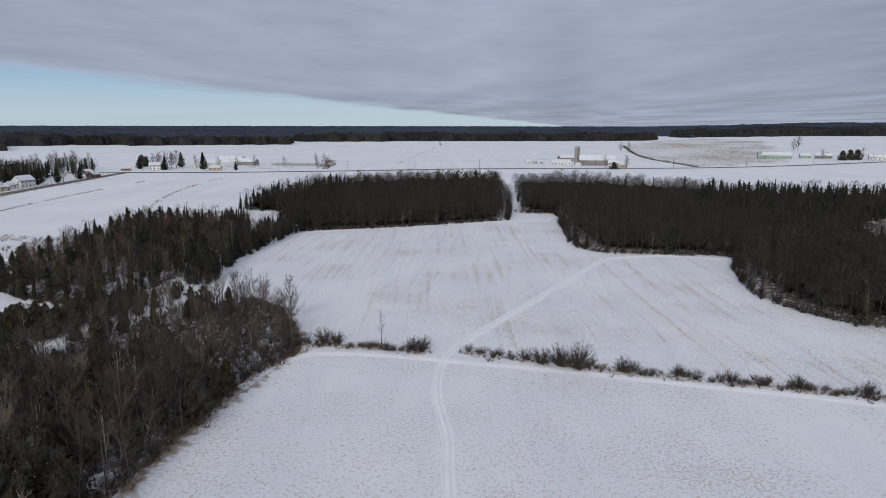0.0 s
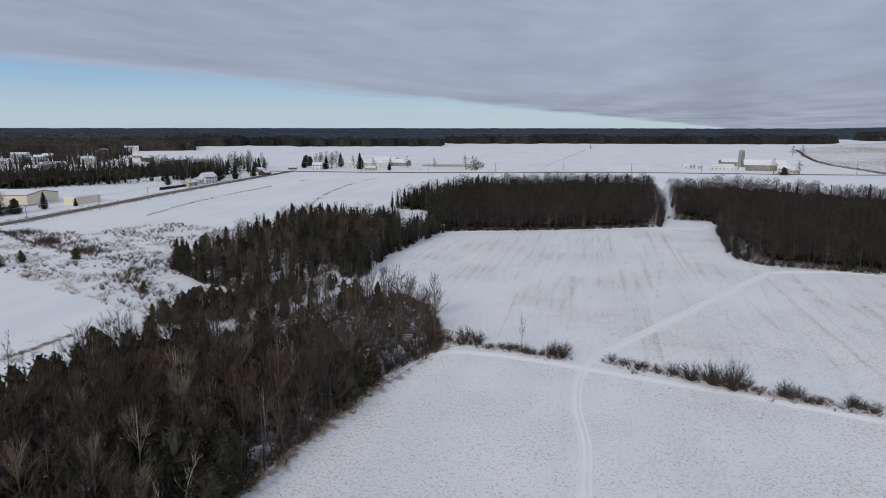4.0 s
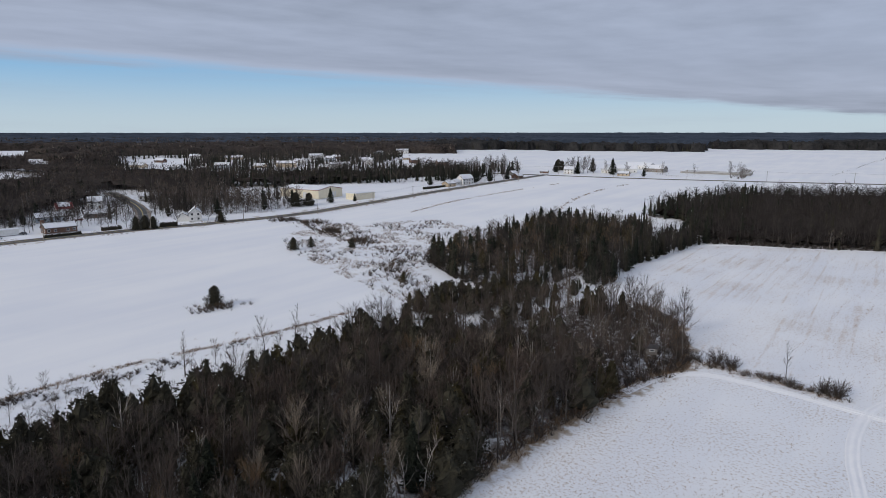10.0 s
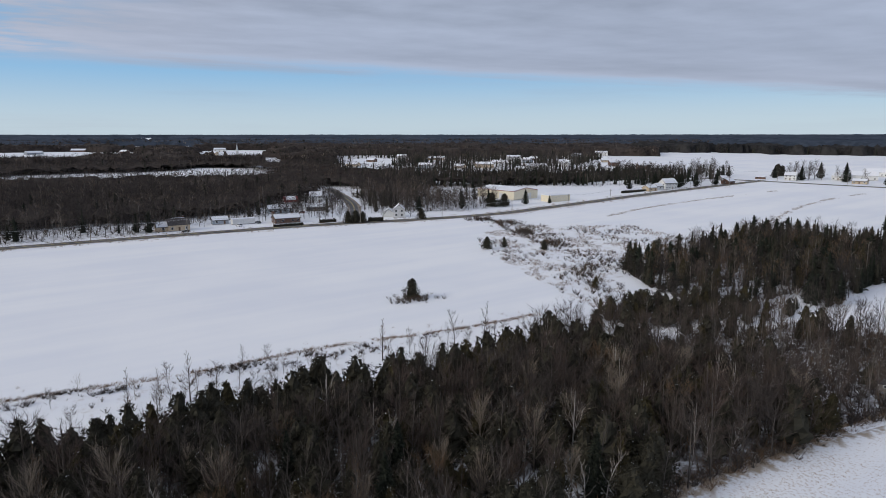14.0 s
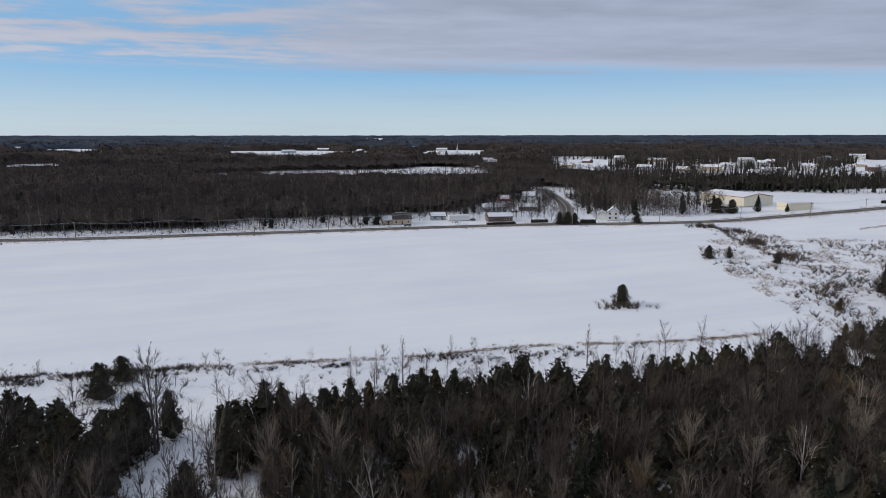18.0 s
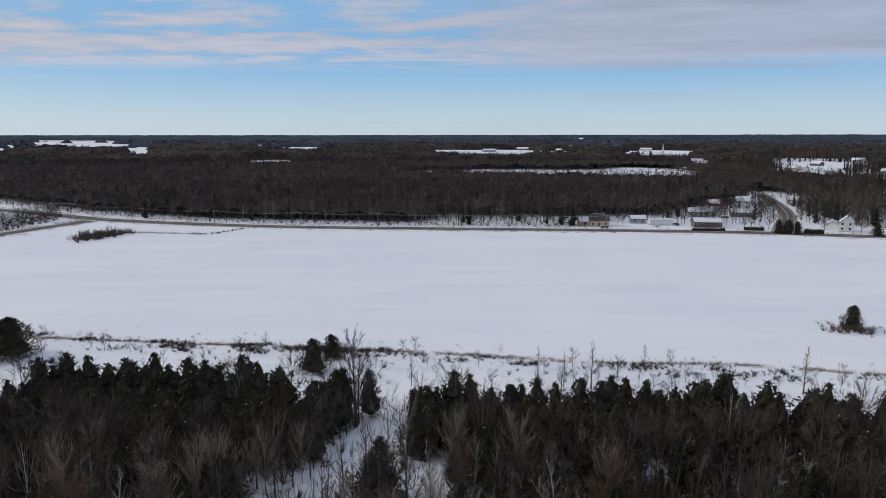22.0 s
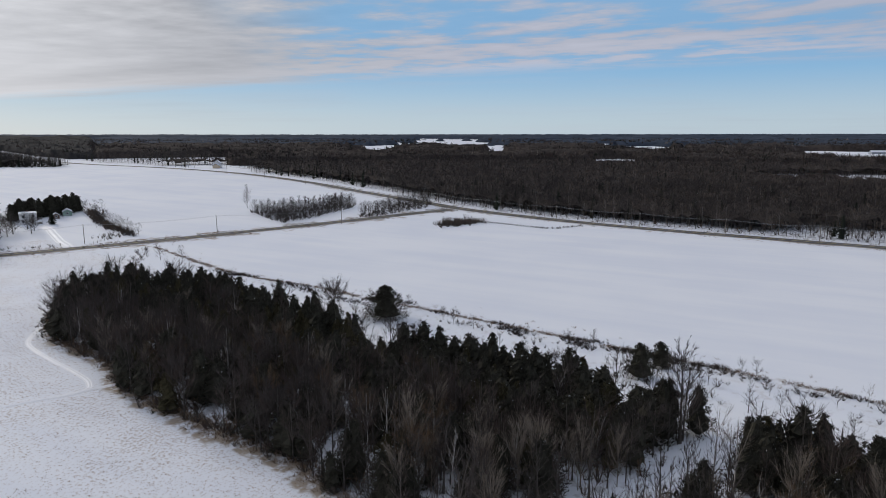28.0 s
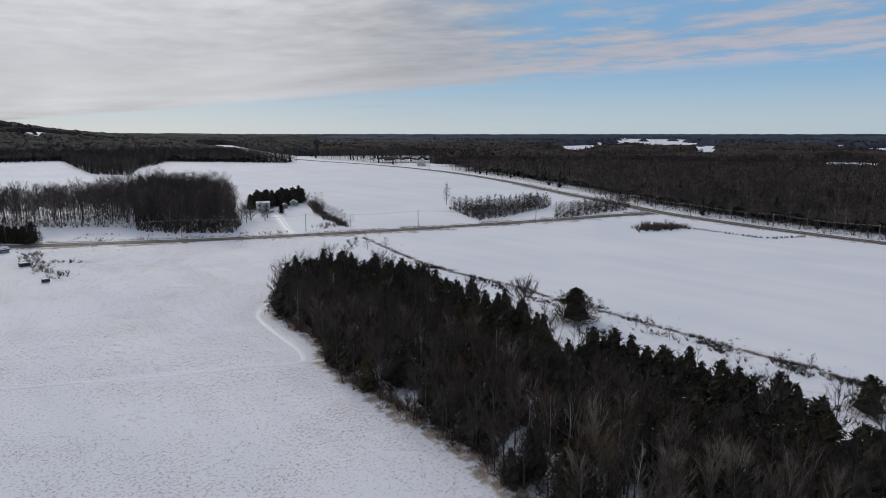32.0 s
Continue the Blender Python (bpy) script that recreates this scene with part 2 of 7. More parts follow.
def inside(poly, x, y):
    hit = np.zeros(np.shape(x), bool)
    n = len(poly)
    for i in range(n):
        (x0, y0), (x1, y1) = poly[i], poly[(i + 1) % n]
        if y0 == y1:
            continue
        cross = (y0 > y) != (y1 > y)
        hit ^= cross & (x < (x1 - x0) * (y - y0) / (y1 - y0) + x0)
    return hit


def polar(x, y):
    return np.degrees(np.arctan2(-np.asarray(x, float), np.asarray(y, float))), np.hypot(x, y)


def line_distance(line, x, y):
    best = np.full(np.shape(x), 1e9)
    for (x0, y0), (x1, y1) in zip(line[:-1], line[1:]):
        dx, dy = x1 - x0, y1 - y0
        k = np.clip(((x - x0) * dx + (y - y0) * dy) / (dx * dx + dy * dy), 0, 1)
        best = np.minimum(best, np.hypot(x - x0 - k * dx, y - y0 - k * dy))
    return best


# the plan: the camera hangs over the origin, y is its first heading
NEAR_WOOD = [(-34, 144), (-41, 122), (-45, 96), (-49, 70), (-52, 40), (-56, 5), (-60, -20), (-65, -48), (-71, -66), (-73, -83),
             (-75, -99), (-78, -117), (-86, -136), (-90, -160), (-102, -186), (-120, -198), (-138, -192), (-143, -165), (-136, -134),
             (-129, -105), (-121, -76), (-122, -55), (-119, -33), (-113, -21), (-110, -2), (-111, 15), (-112, 34), (-107, 52),
             (-103, 70), (-102, 92), (-106, 116), (-96, 132), (-86, 155), (-80, 178), (-58, 190), (-46, 178), (-38, 158)]
LANE = [(-60, -29), (-76, -21), (-88, -15.7), (-93.5, -12.8), (-100, -10.3), (-109, -7.8), (-117, -4.6)]
SPRUCE_WOOD = [(-156, 210), (-140, 197), (-121, 186), (-108, 188), (-96, 202), (-95, 214), (-90, 232), (-90, 262), (-91, 300), (-98, 328), (-112, 345),
               (-138, 345), (-160, 336), (-158, 262), (-152, 216)]
EDGE_STRIP = [(-88, 208), (-77, 206), (-80, 230), (-81, 250), (-76, 285), (-72, 312), (-78, 326), (-90, 318), (-89, 290), (-88, 262)]
BACK_WOOD = [(-76, 318), (-50, 326), (-25, 332), (30, 356), (37, 366), (44, 420), (46, 540), (20, 552), (-40, 540), (-102, 505),
             (-128, 400), (-104, 388), (-84, 350)]
EAST_WOOD = [(46, 388), (68, 381), (63, 330), (62, 270), (95, 260), (117, 253), (106, 222), (99, 194), (104, 173), (115, 161), (150, 150),
             (260, 190), (330, 330), (300, 420), (190, 470), (104, 536), (58, 520)]
EAST_GLADE = [(199, 297), (204, 315), (227, 341), (246, 352), (292, 352), (262, 300), (200, 282)]
MARSH = [(-217, 190), (-156, 165), (-120, 150), (-118, 172), (-134, 182), (-154, 216), (-164, 250), (-178, 296), (-224, 312), (-250, 280), (-275, 252), (-250, 215)]
STRIP = [(-168, -140), (-155, -60), (-150, -20), (-146, 10), (-141, 39), (-137, 70), (-112, 70), (-114, 20), (-112, -5), (-122, -40), (-128, -70), (-140, -120)]
TAN_FIELD = [(300, 1120), (262, 860), (272, 695), (412, 750), (480, 900), (600, 1220), (560, 1400), (420, 1320)]
GROVE = [(-70, -404), (-86, -406), (-116, -380), (-135, -337), (-153, -319), (-178, -370), (-205, -448), (-190, -520), (-150, -500), (-120, -460), (-80, -470), (-30, -480), (-30, -440)]
SCRUB_WEST = [(-309, -315), (-284, -263), (-311, -262), (-355, -268), (-379, -278), (-372, -292), (-340, -284), (-322, -300)]
SCRUB_EAST = [(-324, -235), (-350, -229), (-392, -223), (-412, -236), (-394, -249), (-362, -247), (-335, -246)]
MAIN_ROAD = [(-312, 640), (-315, 540), (-316, 444), (-312, 343), (-311, 280), (-322, 226), (-338, 170), (-349, 96), (-358, 2),
             (-365, -70), (-374, -125), (-392, -195), (-412, -240), (-448, -324), (-493, -425), (-529, -545), (-541, -682), (-528, -860), (-560, -1080), (-690, -1500)]
SIDE_ROAD = [(-388, -205), (-350, -221), (-305, -238), (-255, -257), (-198, -280), (-148, -303), (-100, -330), (-30, -370), (80, -430)]
FARM_ROAD = [(-420, 610), (-312, 632), (-217, 645), (-107, 668), (58, 698), (306, 690), (499, 728), (700, 790)]
VILLAGE_STREET = [(-342, 196), (-372, 212), (-410, 232), (-453, 249), (-520, 270)]
FIELD_HEDGE = [(-196, -262), (-172, -186), (-169, -142), (-165, -120), (-162, -93), (-157, -58), (-152, -20), (-147, 10), (-141, 39),
               (-139, 70), (-131, 105), (-127, 142)]
CROSS_HEDGE_WEST = [(-35, 150), (-20, 147), (-4, 143)]
CROSS_HEDGE_EAST = [(6, 143), (40, 131), (70, 122), (100, 112), (150, 96)]
FARM_TRACK = [(2, 40), (1, 83), (1, 100), (-1, 122), (0, 137), (3, 146), (25, 184), (60, 243), (67, 252), (90, 257), (114, 250)]
HEDGE_TRACK = [(-41, 122), (-38, 132), (-32, 141), (-22, 142), (-3, 138.5), (27, 131), (54, 123), (84, 114), (140, 96)]
WOOD_TRACK = [(-82, 244), (-78, 285), (-72, 311), (-60, 321), (-25, 332), (30, 353), (56, 356), (64, 374)]
SOUTH_TRACK = [(60, -195), (-21, -154), (-45, -140), (-63.7, -130), (-73.5, -125), (-77.5, -128.5), (-80, -138.5), (-83.7, -159), (-87.5, -169), (-96.7, -179.2), (-106, -187)]
TRACK_SPUR = [(-71, -126.4), (-77, -123.9), (-83, -121)]

SOUTH_FOREST = [(-560, -900), (-490, -815), (-469, -804), (-424, -856), (-355, -923), (-274, -808), (-234, -719), (-211, -762), (-220, -847), (-240, -1003), (-169, -1006), (0, -1000), (0, -1250), (-560, -1250)]
YARD_CLEARING = [(-447, 324), (-470, 360), (-433, 378), (-386, 345), (-385, 310), (-398, 295)]
FOREST = [(-700, -1250), (-560, -860), (-562, -700), (-548, -545), (-512, -420), (-466, -318), (-420, -236), (-396, -170), (-380, -110),
          (-372, -56), (-366, 17), (-362, 92), (-384, 105), (-390, 160), (-412, 168), (-440, 200), (-440, 232), (-400, 246), (-352, 240), (-338, 262), (-334, 300),
          (-352, 326), (-412, 340), (-438, 385), (-425, 430), (-395, 470), (-365, 510), (-345, 560), (-420, 640), (-560, 640), (-900, 1300), (-2500, 1300), (-2500, -1250)]
OPENINGS = [  # snowy clearings far off: headings and distances
    (70.0, 88.3, 708, 808), (89.1, 91.0, 712, 780), (65.7, 74.3, 945, 1410), (77.5, 91.3, 1010, 1420), (72.5, 80.0, 1400, 1750), (73.0, 79.6, 2230, 3500),
    (56.7, 61.3, 770, 1083), (68.6, 74.0, 680, 850), (112.4, 115.2, 1113, 1690), (97.8, 104.5, 1180, 1640), (100.4, 106.4, 900, 1040), (92.2, 95.0, 1760, 2900),
    (104.0, 107.2, 2100, 4000), (122, 127.4, 1090, 1700), (120.5, 123.1, 1350, 2290), (114.0, 120.2, 1400, 2430), (111.3, 116.3, 970, 1480), (136, 140, 650, 915), (165.8, 170.2, 1580, 1800), (27, 30, 1615, 2460),
    (54, 60, 750, 790), (44.5, 49, 770, 830), (45, 52, 900, 960), (39, 44, 700, 760), (38, 46, 800, 860), (50, 56, 800, 850), (34, 38, 640, 700), (47, 53, 690, 740), (41, 44, 960, 1010),
]


VILLAGE = [(-720, 690, 21, 9), (-800, 603, 25, 10), (-734, 851, 24, 12), (-721, 900, 21, 10), (-701, 715, 14, 9), (-582, 598, 26, 10), (-624, 547, 24, 9), (-480, 569, 11, 8), (-485, 529, 12, 8),
           (-479, 679, 15, 9), (-497, 631, 11, 8), (-640, 519, 15, 8), (-656, 477, 17, 9), (-670, 614, 19, 9), (-563, 552, 11, 8), (-580, 651, 12, 8), (-754, 429, 19, 9), (-704, 446, 15, 8),
           (-844, 568, 15, 9), (-820, 498, 14, 8), (-905, 378, 16, 9), (-1103, 361, 14, 9), (-1010, 392, 22, 10), (-861, 364, 17, 9), (-540, 700, 13, 8), (-620, 690, 12, 8), (-600, 760, 14, 9)]
HAMLETS = [(-660, 660, 13, 8), (-550, 500, 12, 8), (-1380, 200, 26, 12), (-1420, 300, 24, 12), (-1330, 380, 20, 11), (-1300, 120, 26, 12), (-1250, 420, 22, 10), (-1290, 260, 18, 9), (-1500, 240, 24, 10),
           (-1480, -395, 30, 12), (-1500, -420, 20, 12), (-1440, -380, 16, 10), (-1640, -1180, 30, 12), (-2050, -1200, 30, 14), (-340, -1670, 26, 11), (-420, -1690, 18, 9)]
RIDGE_WOODS = [  # headings, near and far distances, height
    (25.0, 29.6, 1300, 1370, 11), (13.0, 25.6, 1262, 1330, 12), (4.6, 12.6, 1390, 1460, 11), (-18.0, 5.2, 1408, 1520, 12), (-38.0, -19.6, 1545, 1700, 14), (30.2, 36.0, 1300, 1480, 9)]


def blotch(x, y, scale, seed):
    """Soft random patches from 0 to 1."""
    g = np.random.RandomState(seed).rand(64, 64)
    u, v = (np.asarray(x, float) / scale) % 63, (np.asarray(y, float) / scale) % 63
    i, j = np.minimum(u.astype(int), 62), np.minimum(v.astype(int), 62)
    fu, fv = u - i, v - j
    fu, fv = fu * fu * (3 - 2 * fu), fv * fv * (3 - 2 * fv)
    return (g[i, j] * (1 - fu) + g[i + 1, j] * fu) * (1 - fv) + (g[i, j + 1] * (1 - fu) + g[i + 1, j + 1] * fu) * fv


def cleared(x, y, ragged):
    """Where a snowy opening lies in the far woods."""
    a, r = polar(x, y)
    a = a + ragged * 4.0 * (blotch(x, y, 45.0, 21) - 0.5) + ragged * 2.0 * (blotch(x, y, 17.0, 23) - 0.5)
    r = r + ragged * 26 * (blotch(x, y, 70.0, 22) - 0.5)
    hit = np.zeros(np.shape(x), bool)
    for a0, a1, r0, r1 in OPENINGS:
        hit |= np.abs((2 * a - a0 - a1) / (1.12 * (a1 - a0))) ** 2.5 + np.abs((2 * r - r0 - r1) / (r1 - r0)) ** 2.5 < 1
    for hx, hy, w, d in VILLAGE + HAMLETS:
        near = 0.945 if hx > -1200 else 0.978
        hit |= line_distance([(hx * 1.008, hy * 1.008), (hx * near, hy * near)], x, y) < 0.45 * w + 4
    return hit


def is_forest(x, y):
    wood = (inside(FOREST, x, y) | inside(SOUTH_FOREST, x, y)) & (line_distance(MAIN_ROAD, x, y) > np.where(np.asarray(y) < -840, 34, 9.5)) & (line_distance(VILLAGE_STREET, x, y) > 8)
    return wood & ~cleared(x, y, 1.0) & ~inside(YARD_CLEARING, x, y)


# ---- building tools ----


def mesh_of(name, verts, tris, mats, slots=None, smooth=False):
    """A mesh from arrays of corners and triangles, with a material slot number for each triangle."""
    me = bpy.data.meshes.new(name)
    verts, tris = np.asarray(verts, np.float32), np.asarray(tris, np.int32)
    n = len(tris)
    me.vertices.add(len(verts))
    me.vertices.foreach_set("co", verts.ravel())
    me.loops.add(n * 3)
    me.loops.foreach_set("vertex_index", tris.ravel())
    me.polygons.add(n)
    me.polygons.foreach_set("loop_start", np.arange(0, n * 3, 3, dtype=np.int32))
    me.polygons.foreach_set("loop_total", np.full(n, 3, np.int32))
    for m in mats:
        me.materials.append(m)
    if slots is not None:
        me.polygons.foreach_set("material_index", np.asarray(slots, np.int32))
    if smooth:
        me.polygons.foreach_set("use_smooth", np.ones(n, bool))
    me.update(calc_edges=True)
    return me


class Geo:
    def __init__(self):
        self.v, self.t, self.m, self.n = [], [], [], 0

    def add(self, v, t, m):
        v, t = np.asarray(v, float).reshape(-1, 3), np.asarray(t, int).reshape(-1, 3)
        self.v.append(v), self.t.append(t + self.n), self.m.append(np.full(len(t), m))
        self.n += len(v)

    def arrays(self):
        return np.concatenate(self.v), np.concatenate(self.t), np.concatenate(self.m)

    def tube(self, points, radii, sides, m):
        points = np.asarray(points, float)
        k = len(points)
        d = points[-1] - points[0]
        d = d / (np.linalg.norm(d) + 1e-9)
        e = np.cross(d, (0.31, 0.93, 0.17))
        e /= np.linalg.norm(e) + 1e-9
        g = np.cross(d, e)
        ang = np.arange(sides) * 2 * np.pi / sides
        ring = np.cos(ang)[:, None] * e + np.sin(ang)[:, None] * g
        v = (points[:, None, :] + np.asarray(radii)[:, None, None] * ring).reshape(-1, 3)
        t = []
        for i in range(k - 1):
            for j in range(sides):
                a, b = i * sides + j, i * sides + (j + 1) % sides
                t += [(a, b, b + sides), (a, b + sides, a + sides)]
        self.add(v, t, m)

    def slivers(self, start, way, width, m):
        """Thin pointed triangles: twigs, blades."""
        start, way = np.asarray(start, float), np.asarray(way, float)
        side = np.cross(way, np.random.normal(size=way.shape))
        side /= np.linalg.norm(side, axis=1)[:, None] + 1e-9
        side *= (np.asarray(width) / 2).reshape(-1, 1)
        n = len(start)
        v = np.stack([start - side, start + side, start + way], 1).reshape(-1, 3)
        self.add(v, np.arange(n * 3).reshape(-1, 3), m)

    def sprays(self, start, way, width, m):
        """Diamond leaves: needled sprays of a conifer."""
        start, way = np.asarray(start, float), np.asarray(way, float)
        side = np.cross(way, np.random.normal(size=way.shape) + (0, 0, 1.2))
        side /= np.linalg.norm(side, axis=1)[:, None] + 1e-9
        side *= (np.asarray(width) / 2).reshape(-1, 1)
        n = len(start)
        mid = start + way * 0.55
        v = np.stack([start, mid - side, start + way, mid + side], 1).reshape(-1, 3)
        i = np.arange(n)[:, None] * 4
        self.add(v, np.concatenate([i + (0, 1, 2), i + (0, 2, 3)]), m)


def away(a, up):
    return np.stack([np.cos(a) * np.cos(up), np.sin(a) * np.cos(up), np.sin(up)], -1)


def bare_tree(h, limbs, subs, twigs, spread=0.26, start=0.25, thick=0.011, twig_width=0.045, lean=0.05, thin=False):
    """Trunk and crown of a leafless tree. Slot 0 is bark, slot 1 twigs."""
    rnd = np.random
    trunk, crown = Geo(), Geo()
    bend = rnd.normal(0, lean, (2, 2)) * h
    zs = np.linspace(0, 0.95, 6)
    pts = np.stack([bend[0, 0] * zs ** 2 + bend[1, 0] * zs ** 3, bend[0, 1] * zs ** 2 + bend[1, 1] * zs ** 3, zs * h], 1)
    radii = thick * h * (1.05 - zs) + 0.012
    radii[0] *= 1.35
    trunk.tube(pts, radii, 5, 0)
    for i in range(limbs):
        k = start + (0.95 - start) * (i + rnd.rand()) / limbs
        p = np.array([np.interp(k, zs, pts[:, c]) for c in range(3)])
        a = i * 2.4 + rnd.rand()
        up = radians(28 + 38 * k + rnd.uniform(-9, 9))
        size = h * spread * (1.25 - 0.85 * k) * rnd.uniform(0.75, 1.2)
        d1, d2 = away(a, up), away(a + rnd.uniform(-0.3, 0.3), min(up + 0.3, 1.45))
        mid = p + d1 * size * 0.5
        tip = mid + d2 * size * 0.6
        r0 = thick * h * 0.42 * (1.15 - k)
        if thin:
            crown.slivers(np.array([p, mid]), np.array([mid - p, tip - mid]) * 1.05, np.array([r0 * 2 + 0.03, r0 * 1.2 + 0.02]), 0)
        else:
            crown.tube([p, mid, tip], [r0 + 0.012, r0 * 0.6 + 0.01, 0.008], 3, 0)
        f = rnd.uniform(0.15, 1.0, subs)
        base = np.where(f[:, None] < 0.5, p + (mid - p) * f[:, None] * 2, mid + (tip - mid) * (f[:, None] * 2 - 1))
        sa = a + rnd.uniform(-1.2, 1.2, subs)
        su = np.clip(up + rnd.uniform(-0.3, 0.6, subs), 0.1, 1.5)
        way = away(sa, su) * (size * rnd.uniform(0.28, 0.52, subs))[:, None]
        crown.slivers(base, way, np.full(subs, r0 * 1.1 + 0.02), 0)
        if twigs:
            g = rnd.uniform(0.1, 1.0, (subs, twigs, 1))
            tb = (base[:, None] + way[:, None] * g).reshape(-1, 3)
            ta = np.repeat(sa, twigs) + rnd.uniform(-1.0, 1.0, subs * twigs)
            tu = np.clip(np.repeat(su, twigs) + rnd.uniform(-0.4, 0.6, subs * twigs), 0, 1.5)
            crown.slivers(tb, away(ta, tu) * (size * rnd.uniform(0.16, 0.36, subs * twigs))[:, None], np.full(subs * twigs, twig_width), 1)
    return trunk, crown


def cedar(h, count, radius=0.24, leaf=0.4, snowy=0.01, blunt=0.55):
    """Trunk and crown of a cedar: a lumpy body of shaded boughs under a fine coat of upswept sprays."""
    rnd = np.random
    trunk, crown = Geo(), Geo()
    trunk.tube([(0, 0, 0), (0.01 * h, 0, h * 0.5), (0, 0.01 * h, h * 0.85)], [0.016 * h, 0.010 * h, 0.01], 5, 0)
    waves = [(rnd.randint(1, 5), rnd.uniform(4, 18) * rnd.choice((-1, 1)), rnd.uniform(0, 6.283)) for i in range(6)]
    lean = rnd.normal(0, 0.03 * h, 2)

    def shell(a, k):
        bulge = 1.0 + sum(0.10 * np.sin(a * w + k * q + p) for w, q, p in waves)
        return radius * h * (0.45 * np.clip(1 - k, 0, 1) ** 0.8 + 0.55 * np.sqrt(np.clip(1 - k ** (0.9 / blunt), 0, 1))) * np.clip(0.6 + k / 0.2, 0, 1) * bulge

    rows, sides = 13, 12
    kk, aa = np.meshgrid(np.linspace(0.02, 1.0, rows), np.arange(sides) * 6.283 / sides, indexing="ij")
    rr = shell(aa, kk) * rnd.uniform(0.36, 0.74, kk.shape) * np.where(kk < 0.05, 0.6, 1.0)
    v = np.stack([np.cos(aa) * rr + lean[0] * kk, np.sin(aa) * rr + lean[1] * kk, (0.03 + 0.90 * kk) * h + rnd.normal(0, 0.012 * h, kk.shape)], -1).reshape(-1, 3)
    p = (np.arange(rows - 1)[:, None] * sides + np.arange(sides)[None]).ravel()
    q = (np.arange(rows - 1)[:, None] * sides + (np.arange(sides)[None] + 1) % sides).ravel()
    tri = np.concatenate([np.stack([p, q, q + sides], 1), np.stack([p, q + sides, p + sides], 1)])
    crown.add(v[tri].reshape(-1, 3), np.arange(tri.size).reshape(-1, 3), 0)
    # boughs, each a soft tuft of sprays
    boughs = max(60, count // 8)
    bk, ba = rnd.rand(boughs) ** 1.15, rnd.rand(boughs) * 6.283
    bk[:3] = (0.99, 0.96, 0.93)
    br = shell(ba, bk) * rnd.uniform(0.72, 1.02, boughs)
    i = rnd.randint(0, boughs, count)
    spread = 0.048 * h * np.clip(1.25 - bk[i], 0.3, 1)
    a = ba[i]
    start = np.stack([np.cos(a) * br[i] + lean[0] * bk[i], np.sin(a) * br[i] + lean[1] * bk[i], (0.03 + 0.93 * bk[i]) * h], 1)
    start += rnd.normal(0, 1, (count, 3)) * spread[:, None] * (0.8, 0.8, 1.0)
    size = leaf * rnd.uniform(0.6, 1.5, count)
    way = np.stack([np.cos(a) * 0.5, np.sin(a) * 0.5, 0 * a + 0.62], 1) + rnd.normal(0, 0.42, (count, 3))
    way *= size[:, None]
    crown.slivers(start - way * 0.5, way, size * rnd.uniform(0.35, 0.7, count), 0)
    m = int(count * snowy)
    if m:
        q = rnd.choice(count, m, replace=False)
        crown.slivers(start[q] + away(a[q], 0.5 + 0 * a[q]) * 0.15, way[q] * 0.5 * (1, 1, 0.3), size[q] * 0.4, 1)
    return trunk, crown


def haze_tree(h, limbs, twigs, spread=0.22, twig_width=0.05, low=0.12, thick=0.010, tall=0.56):
    """A bare tree for the inside of a wood: steep limbs that end in a soft oval haze of fine rising twigs."""
    rnd = np.random
    trunk, crown = Geo(), Geo()
    bend = rnd.normal(0, 0.035 * h, 2)
    zs = np.linspace(0, 0.95, 4)
    pts = np.stack([bend[0] * zs ** 2, bend[1] * zs ** 2, zs * h], 1)
    trunk.tube(pts, thick * h * (1.05 - zs) + 0.012, 3, 0)
    k = rnd.uniform(low, 0.78, limbs)
    a = np.arange(limbs) * 2.4 + rnd.uniform(0, 1, limbs)
    p = np.stack([np.interp(k, zs, pts[:, c]) for c in range(3)], 1)
    top = np.maximum(k + 0.14, rnd.uniform(0.42, 1.0, limbs))
    out = spread * h * np.sqrt(np.clip(1 - ((top - tall) / 0.48) ** 2, 0.04, 1)) * rnd.uniform(0.45, 1.08, limbs)
    end = np.stack([np.cos(a) * out + bend[0] * top, np.sin(a) * out + bend[1] * top, top * h], 1)
    mid = 0.5 * (p + end) + np.stack([np.cos(a), np.sin(a), -0.3 + 0 * a], 1) * (0.14 * out)[:, None]
    wide = thick * h * 0.7 * (1.15 - k) + 0.02
    crown.slivers(p, (mid - p) * 1.1, wide, 0)
    crown.slivers(mid, (end - mid) * 1.1, wide * 0.75, 0)
    i = rnd.randint(0, limbs, limbs * twigs)
    f = rnd.uniform(0.15, 1.0, (limbs * twigs, 1))
    base = np.where(f < 0.5, p[i] + (mid[i] - p[i]) * f * 2, mid[i] + (end[i] - mid[i]) * (f * 2 - 1))
    way = away(a[i] + rnd.uniform(-1.3, 1.3, len(i)), rnd.uniform(0.55, 1.45, len(i))) * (h * rnd.uniform(0.07, 0.20, len(i)))[:, None]
    crown.slivers(base, way, np.full(len(i), twig_width), 1)
    return trunk, crown


